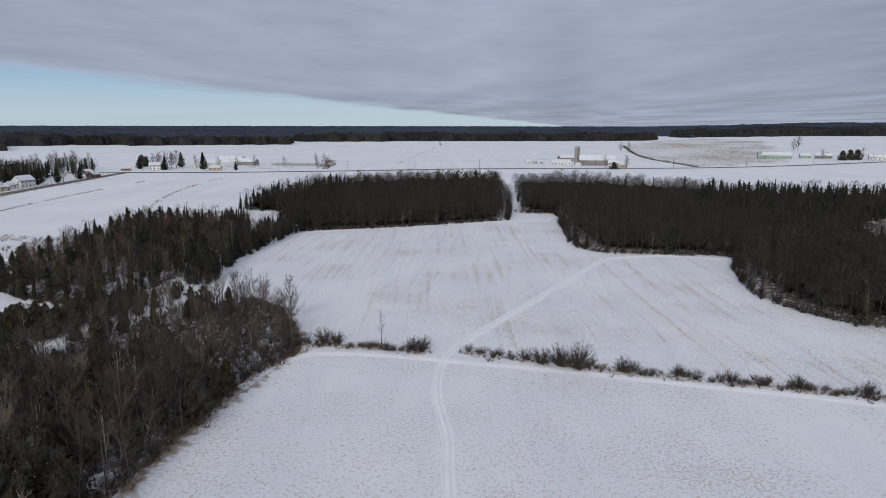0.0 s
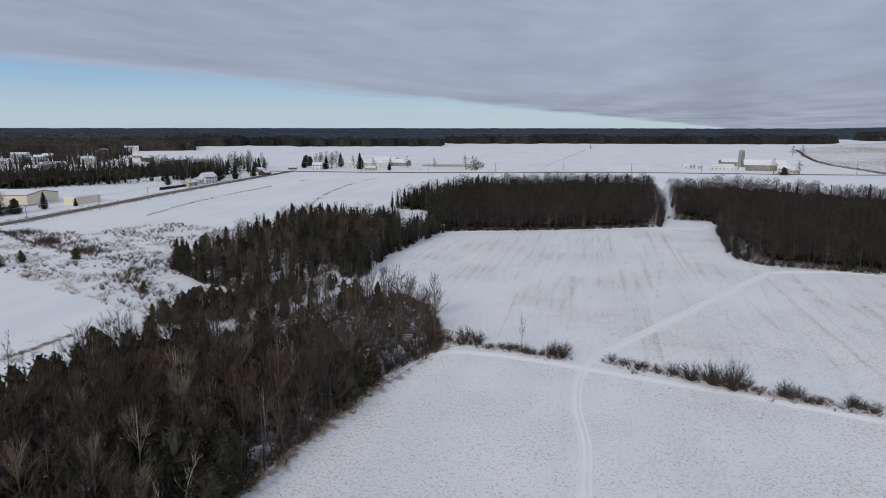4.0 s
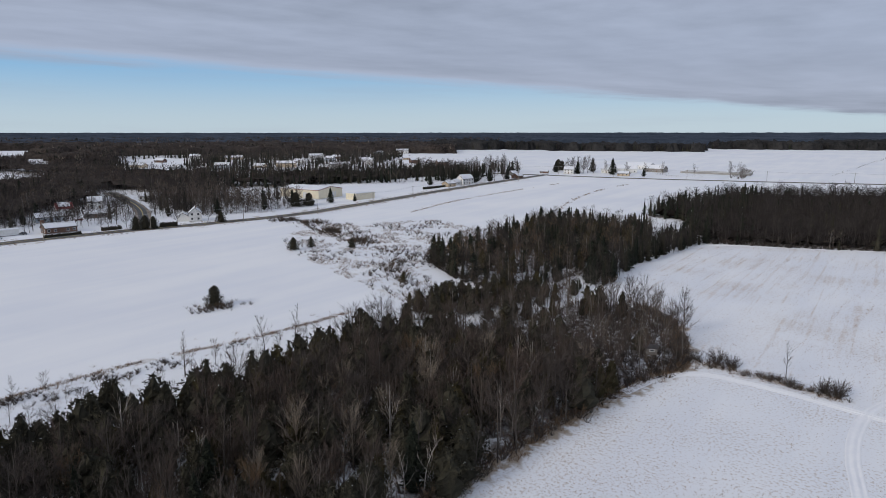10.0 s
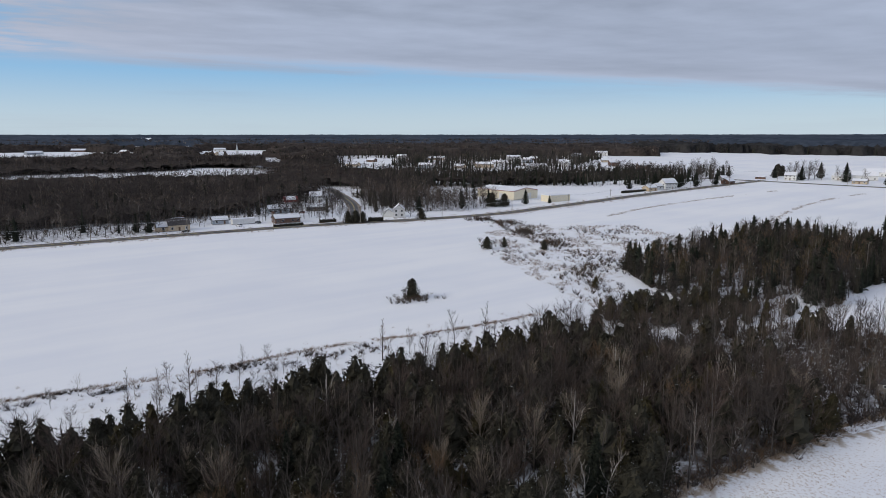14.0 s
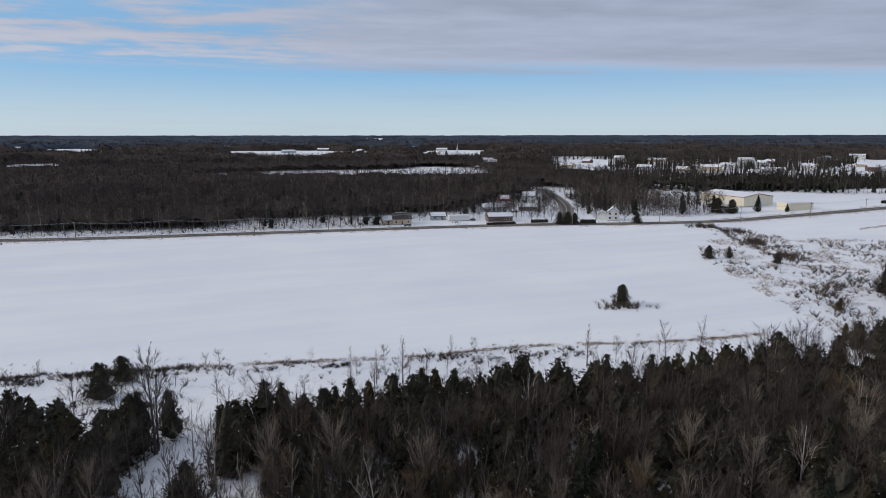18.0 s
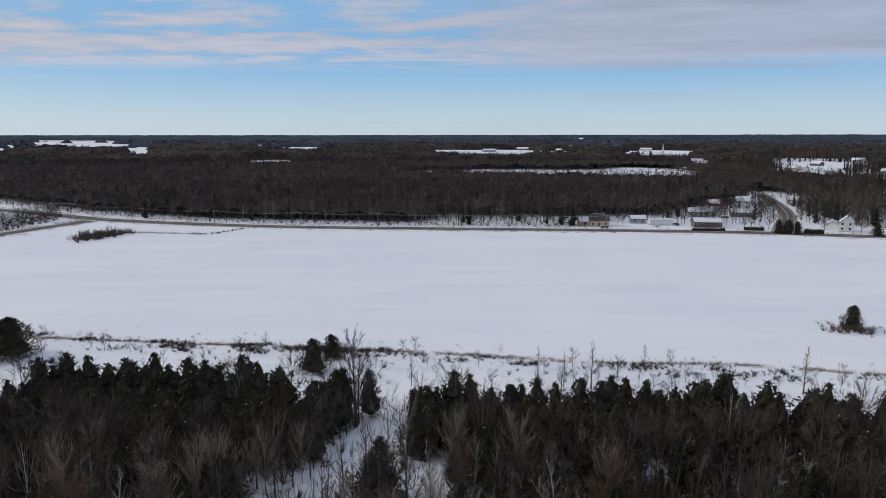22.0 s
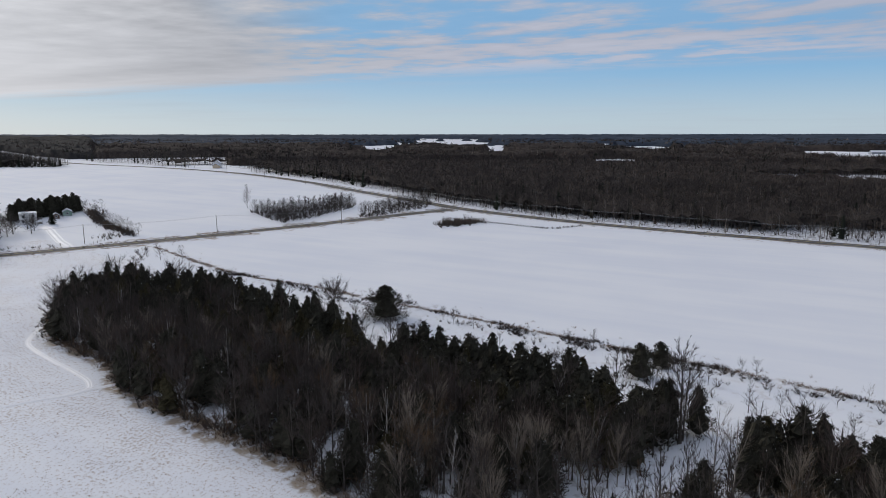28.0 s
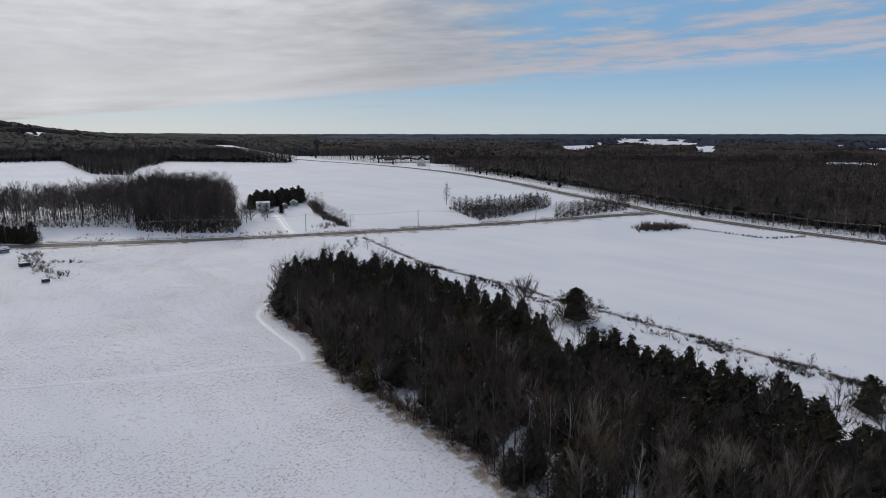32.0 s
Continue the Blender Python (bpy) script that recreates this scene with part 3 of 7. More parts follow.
def fan_tree(h, limbs, twigs, spread=0.30, twig_width=0.04):
    """A bare tree whose limbs rise like a fan from low on the trunk into a fine oval crown."""
    rnd = np.random
    trunk, crown = Geo(), Geo()
    bend = rnd.normal(0, 0.03 * h, 2)
    zs = np.linspace(0, 0.92, 5)
    pts = np.stack([bend[0] * zs ** 2, bend[1] * zs ** 2, zs * h], 1)
    trunk.tube(pts, 0.011 * h * (1.05 - zs) + 0.015, 5, 0)
    for i in range(limbs):
        k = 0.10 + 0.62 * rnd.rand()
        a = i * 2.4 + rnd.rand()
        p = np.array([np.interp(k, zs, pts[:, c]) for c in range(3)])
        top = rnd.uniform(max(k + 0.12, 0.45), 1.0)
        out = spread * h * math.sqrt(max(0.05, 1 - ((top - 0.58) / 0.46) ** 2)) * rnd.uniform(0.5, 1.05)
        tip = np.array([np.cos(a) * out, np.sin(a) * out, top * h])
        mid = p * 0.5 + tip * 0.5 + np.array([np.cos(a), np.sin(a), -0.4]) * 0.12 * out
        r0 = 0.0045 * h * (1.2 - k)
        crown.tube([p, mid, tip], [r0 + 0.012, r0 * 0.6 + 0.01, 0.008], 3, 0)
        f = rnd.uniform(0.15, 1.0, twigs)[:, None]
        base = np.where(f < 0.5, p + (mid - p) * f * 2, mid + (tip - mid) * (f * 2 - 1))
        sa = a + rnd.uniform(-1.3, 1.3, twigs)
        way = away(sa, rnd.uniform(0.7, 1.4, twigs)) * (h * rnd.uniform(0.08, 0.2, twigs))[:, None]
        crown.slivers(base, way, np.full(twigs, twig_width), 1)
        g = rnd.randint(0, twigs, twigs)
        crown.slivers(base[g] + way[g] * rnd.uniform(0.3, 0.9, (twigs, 1)), away(sa[g] + rnd.uniform(-1, 1, twigs), rnd.uniform(0.5, 1.4, twigs)) * (h * rnd.uniform(0.05, 0.1, twigs))[:, None], np.full(twigs, twig_width * 0.8), 1)
    return trunk, crown


def conifer(h, count, radius=0.19, low=0.06, droop=0.15, blunt=0.8, leaf=0.55, snowy=0.02, bare=0.0):
    """Trunk and crown of an evergreen. Crown slot 0 is foliage, slot 1 lying snow."""
    rnd = np.random
    trunk, crown = Geo(), Geo()
    trunk.tube([(0, 0, 0), (0.01 * h, 0, h * 0.5), (0, 0.01 * h, h * 0.97)], [0.014 * h, 0.009 * h, 0.01], 5, 0)
    k = rnd.rand(count) ** 1.15
    z = low + (1 - low) * k
    prof = np.clip(1 - k, 0.015, 1) ** blunt * np.clip(k / 0.09, 0.55, 1)
    a = rnd.rand(count) * 2 * np.pi
    lobes = 1 + 0.16 * np.sin(a * 3 + z * 9) + 0.12 * np.sin(a * 5 - z * 17)
    reach = radius * h * prof * lobes * np.where(rnd.rand(count) < 0.35, rnd.uniform(0.3, 0.75, count), rnd.uniform(0.75, 1.1, count)) + 0.05
    size = np.minimum(reach * 0.95, leaf * rnd.uniform(0.7, 1.5, count) * (0.5 + 0.08 * h))
    up = rnd.uniform(-0.25, 0.75, count) - droop
    way = away(a + rnd.uniform(-0.5, 0.5, count), up) * (size * 1.15)[:, None]
    tip = np.stack([np.cos(a) * reach, np.sin(a) * reach, z * h], 1)
    start = tip - way * np.array([0.9, 0.9, 0.6])
    crown.slivers(start, way, size * rnd.uniform(0.45, 0.8, count), 0)
    n = int(count * snowy)
    if n:
        i = rnd.choice(count, n, replace=False)
        crown.slivers(start[i] + way[i] * 0.3 + (0, 0, 0.05), way[i] * 0.4 * (1, 1, 0.3), size[i] * 0.3, 1)
    kk, aa = np.meshgrid(np.linspace(low, 0.9, 5), np.arange(6) * 1.0472, indexing="ij")
    rr = radius * h * 0.42 * (1 - kk) ** blunt * rnd.uniform(0.8, 1.1, kk.shape)
    p = (np.arange(4)[:, None] * 6 + np.arange(6)[None]).ravel()
    q = (np.arange(4)[:, None] * 6 + (np.arange(6)[None] + 1) % 6).ravel()
    crown.add(np.stack([np.cos(aa) * rr, np.sin(aa) * rr, kk * h], -1).reshape(-1, 3), np.concatenate([np.stack([p, q, q + 6], 1), np.stack([p, q + 6, p + 6], 1)]), 0)
    top = np.array([[0, 0, h * 0.88]] * 4)
    crown.slivers(top, np.array([(0.05, 0, 1), (-0.05, 0, 1), (0, 0.06, 1), (0, -0.05, 1)]) * h * 0.12, np.full(4, 0.05 * h), 0)
    return trunk, crown


class Kind:
    """A sort of tree: its two meshes for single trees, and arrays for woods."""

    def __init__(self, name, pair, bark, leaf, second=None, label="", category="tree"):
        self.name, self.label, self.category = name, label, category
        self.trunk, self.crown = pair
        self.mats = (bark, leaf, second or leaf)
        self.first = None

    def joined(self, evergreen):
        tv, tt, tm = self.trunk.arrays()
        cv, ct, cm = self.crown.arrays()
        m = np.concatenate([tm * 0, (cm + 1) if evergreen else cm])
        return np.concatenate([tv, cv]), np.concatenate([tt, ct + len(tv)]), m

    def place(self, m, evergreen=False, label="", group=""):
        if self.first is None:
            root = new(self.name)
            root.empty_display_size = 0.5
            tv, tt, tm = self.trunk.arrays()
            cv, ct, cm = self.crown.arrays()
            part_mesh(root, "trunk", tv, tt, [self.mats[0]], tm * 0)
            mats = [self.mats[1], self.mats[2]] if evergreen else [self.mats[0], self.mats[1]]
            part_mesh(root, "crown", cv, ct, mats, cm)
            tagged(root, self.label, self.category)
            root.matrix_basis = m
            self.first = root
            ob = root
        else:
            loc, rot, scale = m.decompose()
            ob = copy_thing(self.first, m)
            ob.matrix_basis = m
        if label:
            ob["label"] = label
        if group:
            ob["group"] = group
        return ob


def part_mesh(parent, name, v, t, mats, slots=None, label=""):
    ob = new(name, mesh_of(name, v, t, mats, slots))
    ob.parent = parent
    if label:
        ob["label"] = label
    return ob


def grid_points(poly, step, jitter=0.42, keep=None):
    x0, y0 = np.min(poly, 0)
    x1, y1 = np.max(poly, 0)
    gx, gy = np.meshgrid(np.arange(x0, x1, step), np.arange(y0, y1, step))
    x, y = gx.ravel() + 0.0, gy.ravel() + 0.0
    x += np.random.uniform(-jitter, jitter, x.size) * step
    y += np.random.uniform(-jitter, jitter, y.size) * step
    ok = inside(poly, x, y)
    if keep is not None:
        ok &= keep(x, y)
    return x[ok], y[ok]


def stand(name, batches, label, category="trees"):
    """One joined wood: batches of (arrays, materials, x, y, scale)."""
    vs, ts, ms, mats, n = [], [], [], [], 0
    for (v, t, m), mm, x, y, s in batches:
        if len(x) == 0:
            continue
        ids = []
        for q in mm:
            if q not in mats:
                mats.append(q)
            ids.append(mats.index(q))
        ids = np.array(ids)
        a = np.random.rand(len(x)) * 2 * np.pi
        c, sn = np.cos(a)[:, None], np.sin(a)[:, None]
        s = np.asarray(s)[:, None]
        w = s * np.random.uniform(0.90, 1.40, s.shape)
        out = np.empty((len(x), len(v), 3), np.float32)
        out[:, :, 0] = (v[:, 0] * c - v[:, 1] * sn) * w + x[:, None]
        out[:, :, 1] = (v[:, 0] * sn + v[:, 1] * c) * w + y[:, None]
        out[:, :, 2] = v[:, 2] * s + rise(x, y)[:, None] - 0.05
        vs.append(out.reshape(-1, 3))
        ts.append((t[None] + (np.arange(len(x)) * len(v))[:, None, None] + n).reshape(-1, 3))
        ms.append(np.tile(ids[m], len(x)))
        n += len(x) * len(v)
    ob = new(name, mesh_of(name, np.concatenate(vs), np.concatenate(ts), mats, np.concatenate(ms)))
    return tagged(ob, label, category, kind="stuff")


# ---- ground ----


def make_ground():
    rings = np.concatenate([np.arange(0, 270, 3.0), np.geomspace(270, 4960, 110)])
    rings[0] = 0.5
    count = 400
    ang = np.arange(count) * 2 * np.pi / count
    r, a = np.meshgrid(rings, ang, indexing="ij")
    x, y = -np.sin(a) * r, np.cos(a) * r
    v = np.stack([x, y, rise(x, y)], -1).reshape(-1, 3)
    i = np.arange(len(rings) - 1)[:, None] * count
    j = np.arange(count)[None]
    p, q = i + j, i + (j + 1) % count
    t = np.concatenate([np.stack([p, q, q + count], -1).reshape(-1, 3), np.stack([p, q + count, p + count], -1).reshape(-1, 3),
                        np.stack([np.zeros(count - 2, int), np.arange(1, count - 1), np.arange(2, count)], -1)])
    t = t[:, ::-1]
    me = mesh_of("ground", v, t, [ground_material()], smooth=True)
    x, y = v[:, 0], v[:, 1]
    az, far = polar(x, y)
    cover = np.zeros((len(v), 4), np.float32)
    near_field = (x > np.interp(y, [-330, -200, -100, 0], [-185, -160, -90, -55])) & (y < 142 - 0.31 * x) & (y > -330) & (far < 420)
    cover[near_field, 0] = 0.75
    cover[near_field & (y < -20), 0] = 0.9
    middle = (x > -75) & (y >= 146 - 0.31 * x) & (y < 350) & (x < 130)
    cover[middle, 0] = 0.75
    cover[middle, 3] = 1.0
    cover[inside(TAN_FIELD, x, y), 2] = 0.5 + 0.4 * blotch(x, y, 60.0, 41)[inside(TAN_FIELD, x, y)]
    for wood, amount in ((NEAR_WOOD, 0.42), (SPRUCE_WOOD, 0.5), (BACK_WOOD, 0.9), (EAST_WOOD, 0.9), (GROVE, 0.25), (SCRUB_WEST, 0.3), (SCRUB_EAST, 0.3)):
        cover[inside(wood, x, y), 1] = amount
        cover[inside(wood, x, y), 0] = 0
    cover[inside(NEAR_WOOD, x, y) & (y > 80), 1] = 0.8
    cover[line_distance(LANE, x, y) < 4, 1] = 0
    cover[inside(STRIP, x, y), 2] = 0.28
    cover[is_forest(x, y), 1] = 0.6
    cover[inside(MARSH, x, y), 2] = 0.36
    for line, wide, amount in ((MAIN_ROAD, 9, 0.62), (SIDE_ROAD, 10, 0.85), (FARM_ROAD, 9, 0.4), (FIELD_HEDGE, 1.8, 0.5)):
        d = line_distance(line, x, y)
        cover[d < wide, 2] = np.maximum(cover[d < wide, 2], amount)
    d = line_distance([NEAR_WOOD[-3], NEAR_WOOD[-2], NEAR_WOOD[-1], *NEAR_WOOD[:16]], x, y)
    cover[d < 2.6, 2] = 0.85
    cover[d < 2.6, 0] = 0
    for line in (CROSS_HEDGE_WEST, CROSS_HEDGE_EAST):
        cover[line_distance(line, x, y) < 2.4, 2] = 0.45
    layer = me.color_attributes.new("cover", "FLOAT_COLOR", "POINT")
    layer.data.foreach_set("color", cover.ravel())
    tagged(new("ground", me), "snow-covered farmland rolling away to the horizon", "ground", kind="structure")


make_ground()


def smooth_line(line, step=6.0):
    """Points along a soft curve through a few bends."""
    p = [Vector((*q, 0)) for q in line]
    p = [p[0] * 2 - p[1], *p, p[-1] * 2 - p[-2]]
    out = []
    for i in range(1, len(p) - 2):
        n = max(2, int((p[i + 1] - p[i]).length / step))
        for j in range(n):
            k = j / n
            out.append(0.5 * ((2 * p[i]) + (p[i + 1] - p[i - 1]) * k + (2 * p[i - 1] - 5 * p[i] + 4 * p[i + 1] - p[i + 2]) * k * k
                              + (3 * p[i] - p[i - 1] - 3 * p[i + 1] + p[i + 2]) * k ** 3))
    out.append(p[-2])
    return np.array([(q.x, q.y) for q in out])


def ribbon(line, profile, step=6.0, wander=0.0):
    """Corners and triangles of a strip with a cross profile of (offset, height)."""
    c = smooth_line(line, step)
    d = np.gradient(c, axis=0)
    d /= np.linalg.norm(d, axis=1)[:, None]
    nrm = np.stack([-d[:, 1], d[:, 0]], 1)
    w = np.zeros(len(c))
    if wander:
        w = wander * np.interp(np.arange(len(c)), np.arange(0, len(c) + 4, 4), np.random.normal(size=len(np.arange(0, len(c) + 4, 4))))
    k = len(profile)
    v = np.empty((len(c), k, 3))
    for i, (o, h) in enumerate(profile):
        q = c + nrm * (o + w)[:, None]
        v[:, i, :2] = q
        v[:, i, 2] = rise(q[:, 0], q[:, 1]) + h
    a = (np.arange(len(c) - 1)[:, None] * k + np.arange(k - 1)[None]).ravel()
    t = np.concatenate([np.stack([a, a + k, a + k + 1], 1), np.stack([a, a + k + 1, a + 1], 1)])[:, ::-1]
    return v.reshape(-1, 3), t


ASPHALT = material("salted_asphalt", (0.055, 0.055, 0.058), (0.13, 0.13, 0.132), 0.5, 0.8, 0.01)
GRAVEL = material("sandy_shoulder", (0.14, 0.105, 0.075), (0.42, 0.37, 0.32), 0.45, 0.9, 0.03)
PAINT = material("road_paint", (0.55, 0.45, 0.16), (0.68, 0.58, 0.25), 2.0, 0.7)


def make_road(name, line, wide, label):
    v, t = ribbon(line, [(-wide / 2 - 3.2, 0.02), (-wide / 2 - 2.0, 0.10), (-wide / 2, 0.22), (0, 0.30), (wide / 2, 0.22), (wide / 2 + 2.0, 0.10), (wide / 2 + 3.2, 0.02)], 5.0)
    n = len(t) // 2
    col = np.tile(np.tile(np.arange(6), n // 6), 2)
    road = new(name, mesh_of(name, v, t, [ASPHALT, GRAVEL], np.where((col == 2) | (col == 3), 0, 1)))
    tagged(road, label, "road", kind="structure")
    v, t = ribbon(line, [(-0.22, 0.32), (-0.1, 0.322), (0.1, 0.322), (0.22, 0.32)], 5.0)
    part_mesh(road, "centre_line", v, t, [PAINT])
    for side in (-1, 1):
        o = side * (wide / 2 + 2.6)
        v, t = ribbon(line, [(o - 0.9, 0.0), (o - 0.3, 0.20), (o + 0.2, 0.22), (o + 1.0, 0.0)], 3.0, 0.25)
        part_mesh(road, "snow_bank", v, t, [SNOW])
    return road


make_road("road_main", MAIN_ROAD, 7.0, "two-lane asphalt country road between ploughed snow banks")
make_road("road_side", SIDE_ROAD, 6.5, "narrow asphalt side road with brown grassy verges")
make_road("road_farm", FARM_ROAD, 6.5, "distant straight farm road across snowy fields")
make_road("road_street", VILLAGE_STREET, 5.5, "short village street joining the main road")


def make_track(name, line, label, ruts=(-0.8, 0.8), size=1.0):
    prof = [(-1.55, 0.015)]
    for c in ruts:
        prof += [(c - 0.45, 0.17), (c - 0.25, 0.03), (c + 0.25, 0.03), (c + 0.45, 0.17)]
    prof.append((1.55, 0.015))
    prof = [(o * size, 0.012 + h * size) for o, h in prof]
    v, t = ribbon(line, prof, 2.5, 0.18)
    tagged(new(name, mesh_of(name, v, t, [PACKED], smooth=False)), label, "track", kind="structure")


make_track("track_north", FARM_TRACK[5:], "broad packed snow track climbing the middle field", (-0.75, 0.75), 1.0)
make_track("track_farm", FARM_TRACK[:6], "two-rutted vehicle track of packed snow across the fields", (-0.75, 0.75), 0.75)
make_track("track_hedge", HEDGE_TRACK, "packed snow track running beside the hedge", (-0.75, 0.75), 0.8)
make_track("track_wood", WOOD_TRACK, "snow track following the edge of the wood")
make_track("track_south", SOUTH_TRACK, "curving vehicle track in thin snow by the cedar wood", size=0.42)
make_track("track_spur", TRACK_SPUR, "short spur of wheel tracks turning into the wood", size=0.5)
make_track("track_lane", LANE, "snowy lane cut through the wood")

# ---- trees ----


def fuzzy_tree(h, limbs, twigs, radius=0.21, low=0.25, width=0.13, trunk_width=0.011):
    """A leafless tree for woods seen from afar: a trunk, limbs and a cloud of fine rising twigs."""
    rnd = np.random
    trunk, crown = Geo(), Geo()
    lean = rnd.normal(0, 0.02 * h, 2)
    trunk.tube([(0, 0, 0), (lean[0] * 0.4, lean[1] * 0.4, h * 0.5), (lean[0], lean[1], h * 0.93)], [trunk_width * h, trunk_width * 0.6 * h, 0.02], 3, 0)
    k, a = rnd.uniform(low, 0.85, limbs), rnd.rand(limbs) * 6.283
    crown.slivers(np.stack([lean[0] * k, lean[1] * k, k * h], 1), away(a, 0.5 + 0.6 * k + rnd.uniform(-0.1, 0.2, limbs)) * (h * radius * rnd.uniform(0.9, 1.5, limbs))[:, None],
                  np.full(limbs, 0.13), 0)
    k, a = rnd.uniform(low, 1.0, twigs), rnd.rand(twigs) * 6.283
    prof = np.sin(np.pi * np.clip((k - low) / (1.02 - low), 0, 1) ** 0.8) ** 0.7
    rad = radius * h * prof * np.sqrt(rnd.rand(twigs))
    start = np.stack([np.cos(a) * rad + lean[0] * k, np.sin(a) * rad + lean[1] * k, k * h * 0.93], 1)
    crown.slivers(start, away(a + rnd.uniform(-0.8, 0.8, twigs), rnd.uniform(0.45, 1.45, twigs)) * (h * rnd.uniform(0.07, 0.16, twigs))[:, None], np.full(twigs, width), 1)
    return trunk, crown


def bush(h, stems, twigs, width=0.05, low=0.75):
    """Many stems from one root, with twigs."""
    rnd = np.random
    stem, crown = Geo(), Geo()
    a, up = rnd.rand(stems) * 6.283, rnd.uniform(low, 1.5, stems)
    size = h * rnd.uniform(0.6, 1.0, stems)
    root = np.stack([np.cos(a), np.sin(a), 0 * a], 1) * (0.12 * h * rnd.rand(stems))[:, None]
    way = away(a, up) * size[:, None]
    stem.slivers(root, way, np.full(stems, width * 1.5), 0)
    i = rnd.randint(0, stems, twigs)
    start = root[i] + way[i] * rnd.uniform(0.15, 0.95, twigs)[:, None]
    crown.slivers(start, away(a[i] + rnd.uniform(-1.3, 1.3, twigs), rnd.uniform(0.2, 1.4, twigs)) * (h * rnd.uniform(0.14, 0.34, twigs))[:, None], np.full(twigs, width), 1)
    return stem, crown


bare_near = [Kind("bare_tree", bare_tree(12.5, 18, 6, 5, 0.25, 0.18), BARK, TWIG, label="leafless grey-brown hardwood tree in the near wood"),
             Kind("bare_tree", bare_tree(12.0, 17, 6, 5, 0.23, 0.22), BARK, TWIG_RED, label="leafless reddish-brown hardwood tree in the near wood"),
             Kind("bare_tree", bare_tree(11.0, 19, 5, 5, 0.30, 0.15), BARK, TWIG, label="leafless spreading hardwood tree in the near wood"),
             Kind("bare_tree", bare_tree(13.0, 17, 6, 5, 0.20, 0.25), BARK, TWIG, label="tall slim leafless tree in the near wood"),
             Kind("birch_tree", bare_tree(12.0, 13, 5, 4, 0.22, 0.3, 0.009, 0.035, 0.09), BIRCH, TWIG_GREY, label="pale-barked leafless birch in the near wood"),
             Kind("birch_tree", bare_tree(10.0, 12, 5, 4, 0.27, 0.25, 0.010, 0.035, 0.16), BIRCH, TWIG_GREY, label="leaning pale-barked leafless birch"),
             Kind("larch_tree", bare_tree(12.5, 28, 4, 4, 0.15, 0.15, 0.009, 0.05, 0.01), BARK, LARCH, label="bare straight larch with tan twigs")]
CEDAR_LABELS = ("dark green white cedar flecked with snow", "broad dark green cedar flecked with snow", "olive-green young cedar with snow on its sprays", "dark pointed spruce at the edge of the wood")
oak = Kind("shade_tree", bare_tree(12.0, 26, 8, 6, 0.34, 0.14, 0.015, 0.045, 0.03), BARK, TWIG, label="old spreading bare tree")
cedar_near = [Kind("cedar_tree", cedar(9.8, 2300, 0.30, 0.29, 0.012, 0.50), BARK, CEDAR, SNOW, CEDAR_LABELS[0]),
              Kind("cedar_tree", cedar(8.8, 2600, 0.38, 0.29, 0.010, 0.38), BARK, CEDAR, SNOW, CEDAR_LABELS[1]),
              Kind("cedar_tree", cedar(8.5, 2000, 0.25, 0.28, 0.016), BARK, OLIVE, SNOW, CEDAR_LABELS[2]),
              Kind("spruce_tree", conifer(12.0, 1500, 0.20, 0.03, 0.2, 0.8, 0.34, 0.006), BARK, SPRUCE, SNOW, CEDAR_LABELS[3])]
round_cedar = Kind("cedar_tree", cedar(9.0, 3600, 0.40, 0.32, 0.002, 0.40), BARK, CEDAR, SNOW, "round solid dark cedar")
bare_fill = [Kind("m", haze_tree(12.0, 16, 20, 0.23), BARK, TWIG), Kind("m", haze_tree(11.5, 16, 20, 0.27), BARK, TWIG_RED), Kind("m", haze_tree(11.0, 17, 20, 0.29), BARK, TWIG),
             Kind("m", haze_tree(12.5, 15, 19, 0.19), BARK, TWIG_RED), Kind("m", haze_tree(12, 11, 9, 0.18, 0.04, 0.3), BIRCH, TWIG_GREY)]
bare_fill = bare_fill[:4] * 3 + bare_fill[4:]
cedar_fill = [Kind("m", cedar(10.0, 600, 0.31, 0.42, 0.012, 0.48), BARK, CEDAR, SNOW), Kind("m", cedar(8.6, 660, 0.40, 0.42, 0.010, 0.36), BARK, CEDAR, SNOW),
              Kind("m", cedar(8.8, 560, 0.29, 0.41, 0.012, 0.46), BARK, OLIVE, SNOW), Kind("m", cedar(10.5, 600, 0.30, 0.42, 0.010, 0.52), BARK, CEDAR, SNOW),
              Kind("m", cedar(9.2, 620, 0.35, 0.42, 0.010, 0.42), BARK, CEDAR, SNOW)]
bare_mid = [Kind("m", fuzzy_tree(12.5, 6, 92, w, width=0.14), MAPLE_BARK, q) for q, w in ((DARK_TWIG, 0.24), (DARK_TWIG, 0.21), (DARK_TWIG, 0.26), (FAR_TWIG, 0.22))]
bare_mid = bare_mid * 3
bare_mid.append(Kind("m", fuzzy_tree(12.5, 8, 70, 0.19, 0.3, 0.10), GREY_BARK, TAN_TWIG))
cedar_mid = [Kind("m", conifer(11.5, 170, q, 0.03, 0.15, w, 0.85, 0.014), MAPLE_BARK, e, SNOW) for q, w, e in ((0.18, 0.85, SPRUCE), (0.26, 0.6, SPRUCE), (0.21, 0.75, CEDAR))]
far_kinds = [Kind("f", fuzzy_tree(13, 0, 22, 0.27, 0.3, 0.46), MAPLE_BARK, q) for q in (FAR_TWIG, FAR_TWIG, FAR_TWIG, TWIG, FAR_TWIG, TWIG_RED)] + [Kind("f", fuzzy_tree(13, 0, 20, 0.22, 0.3, 0.36), GREY_BARK, TAN_TWIG)]
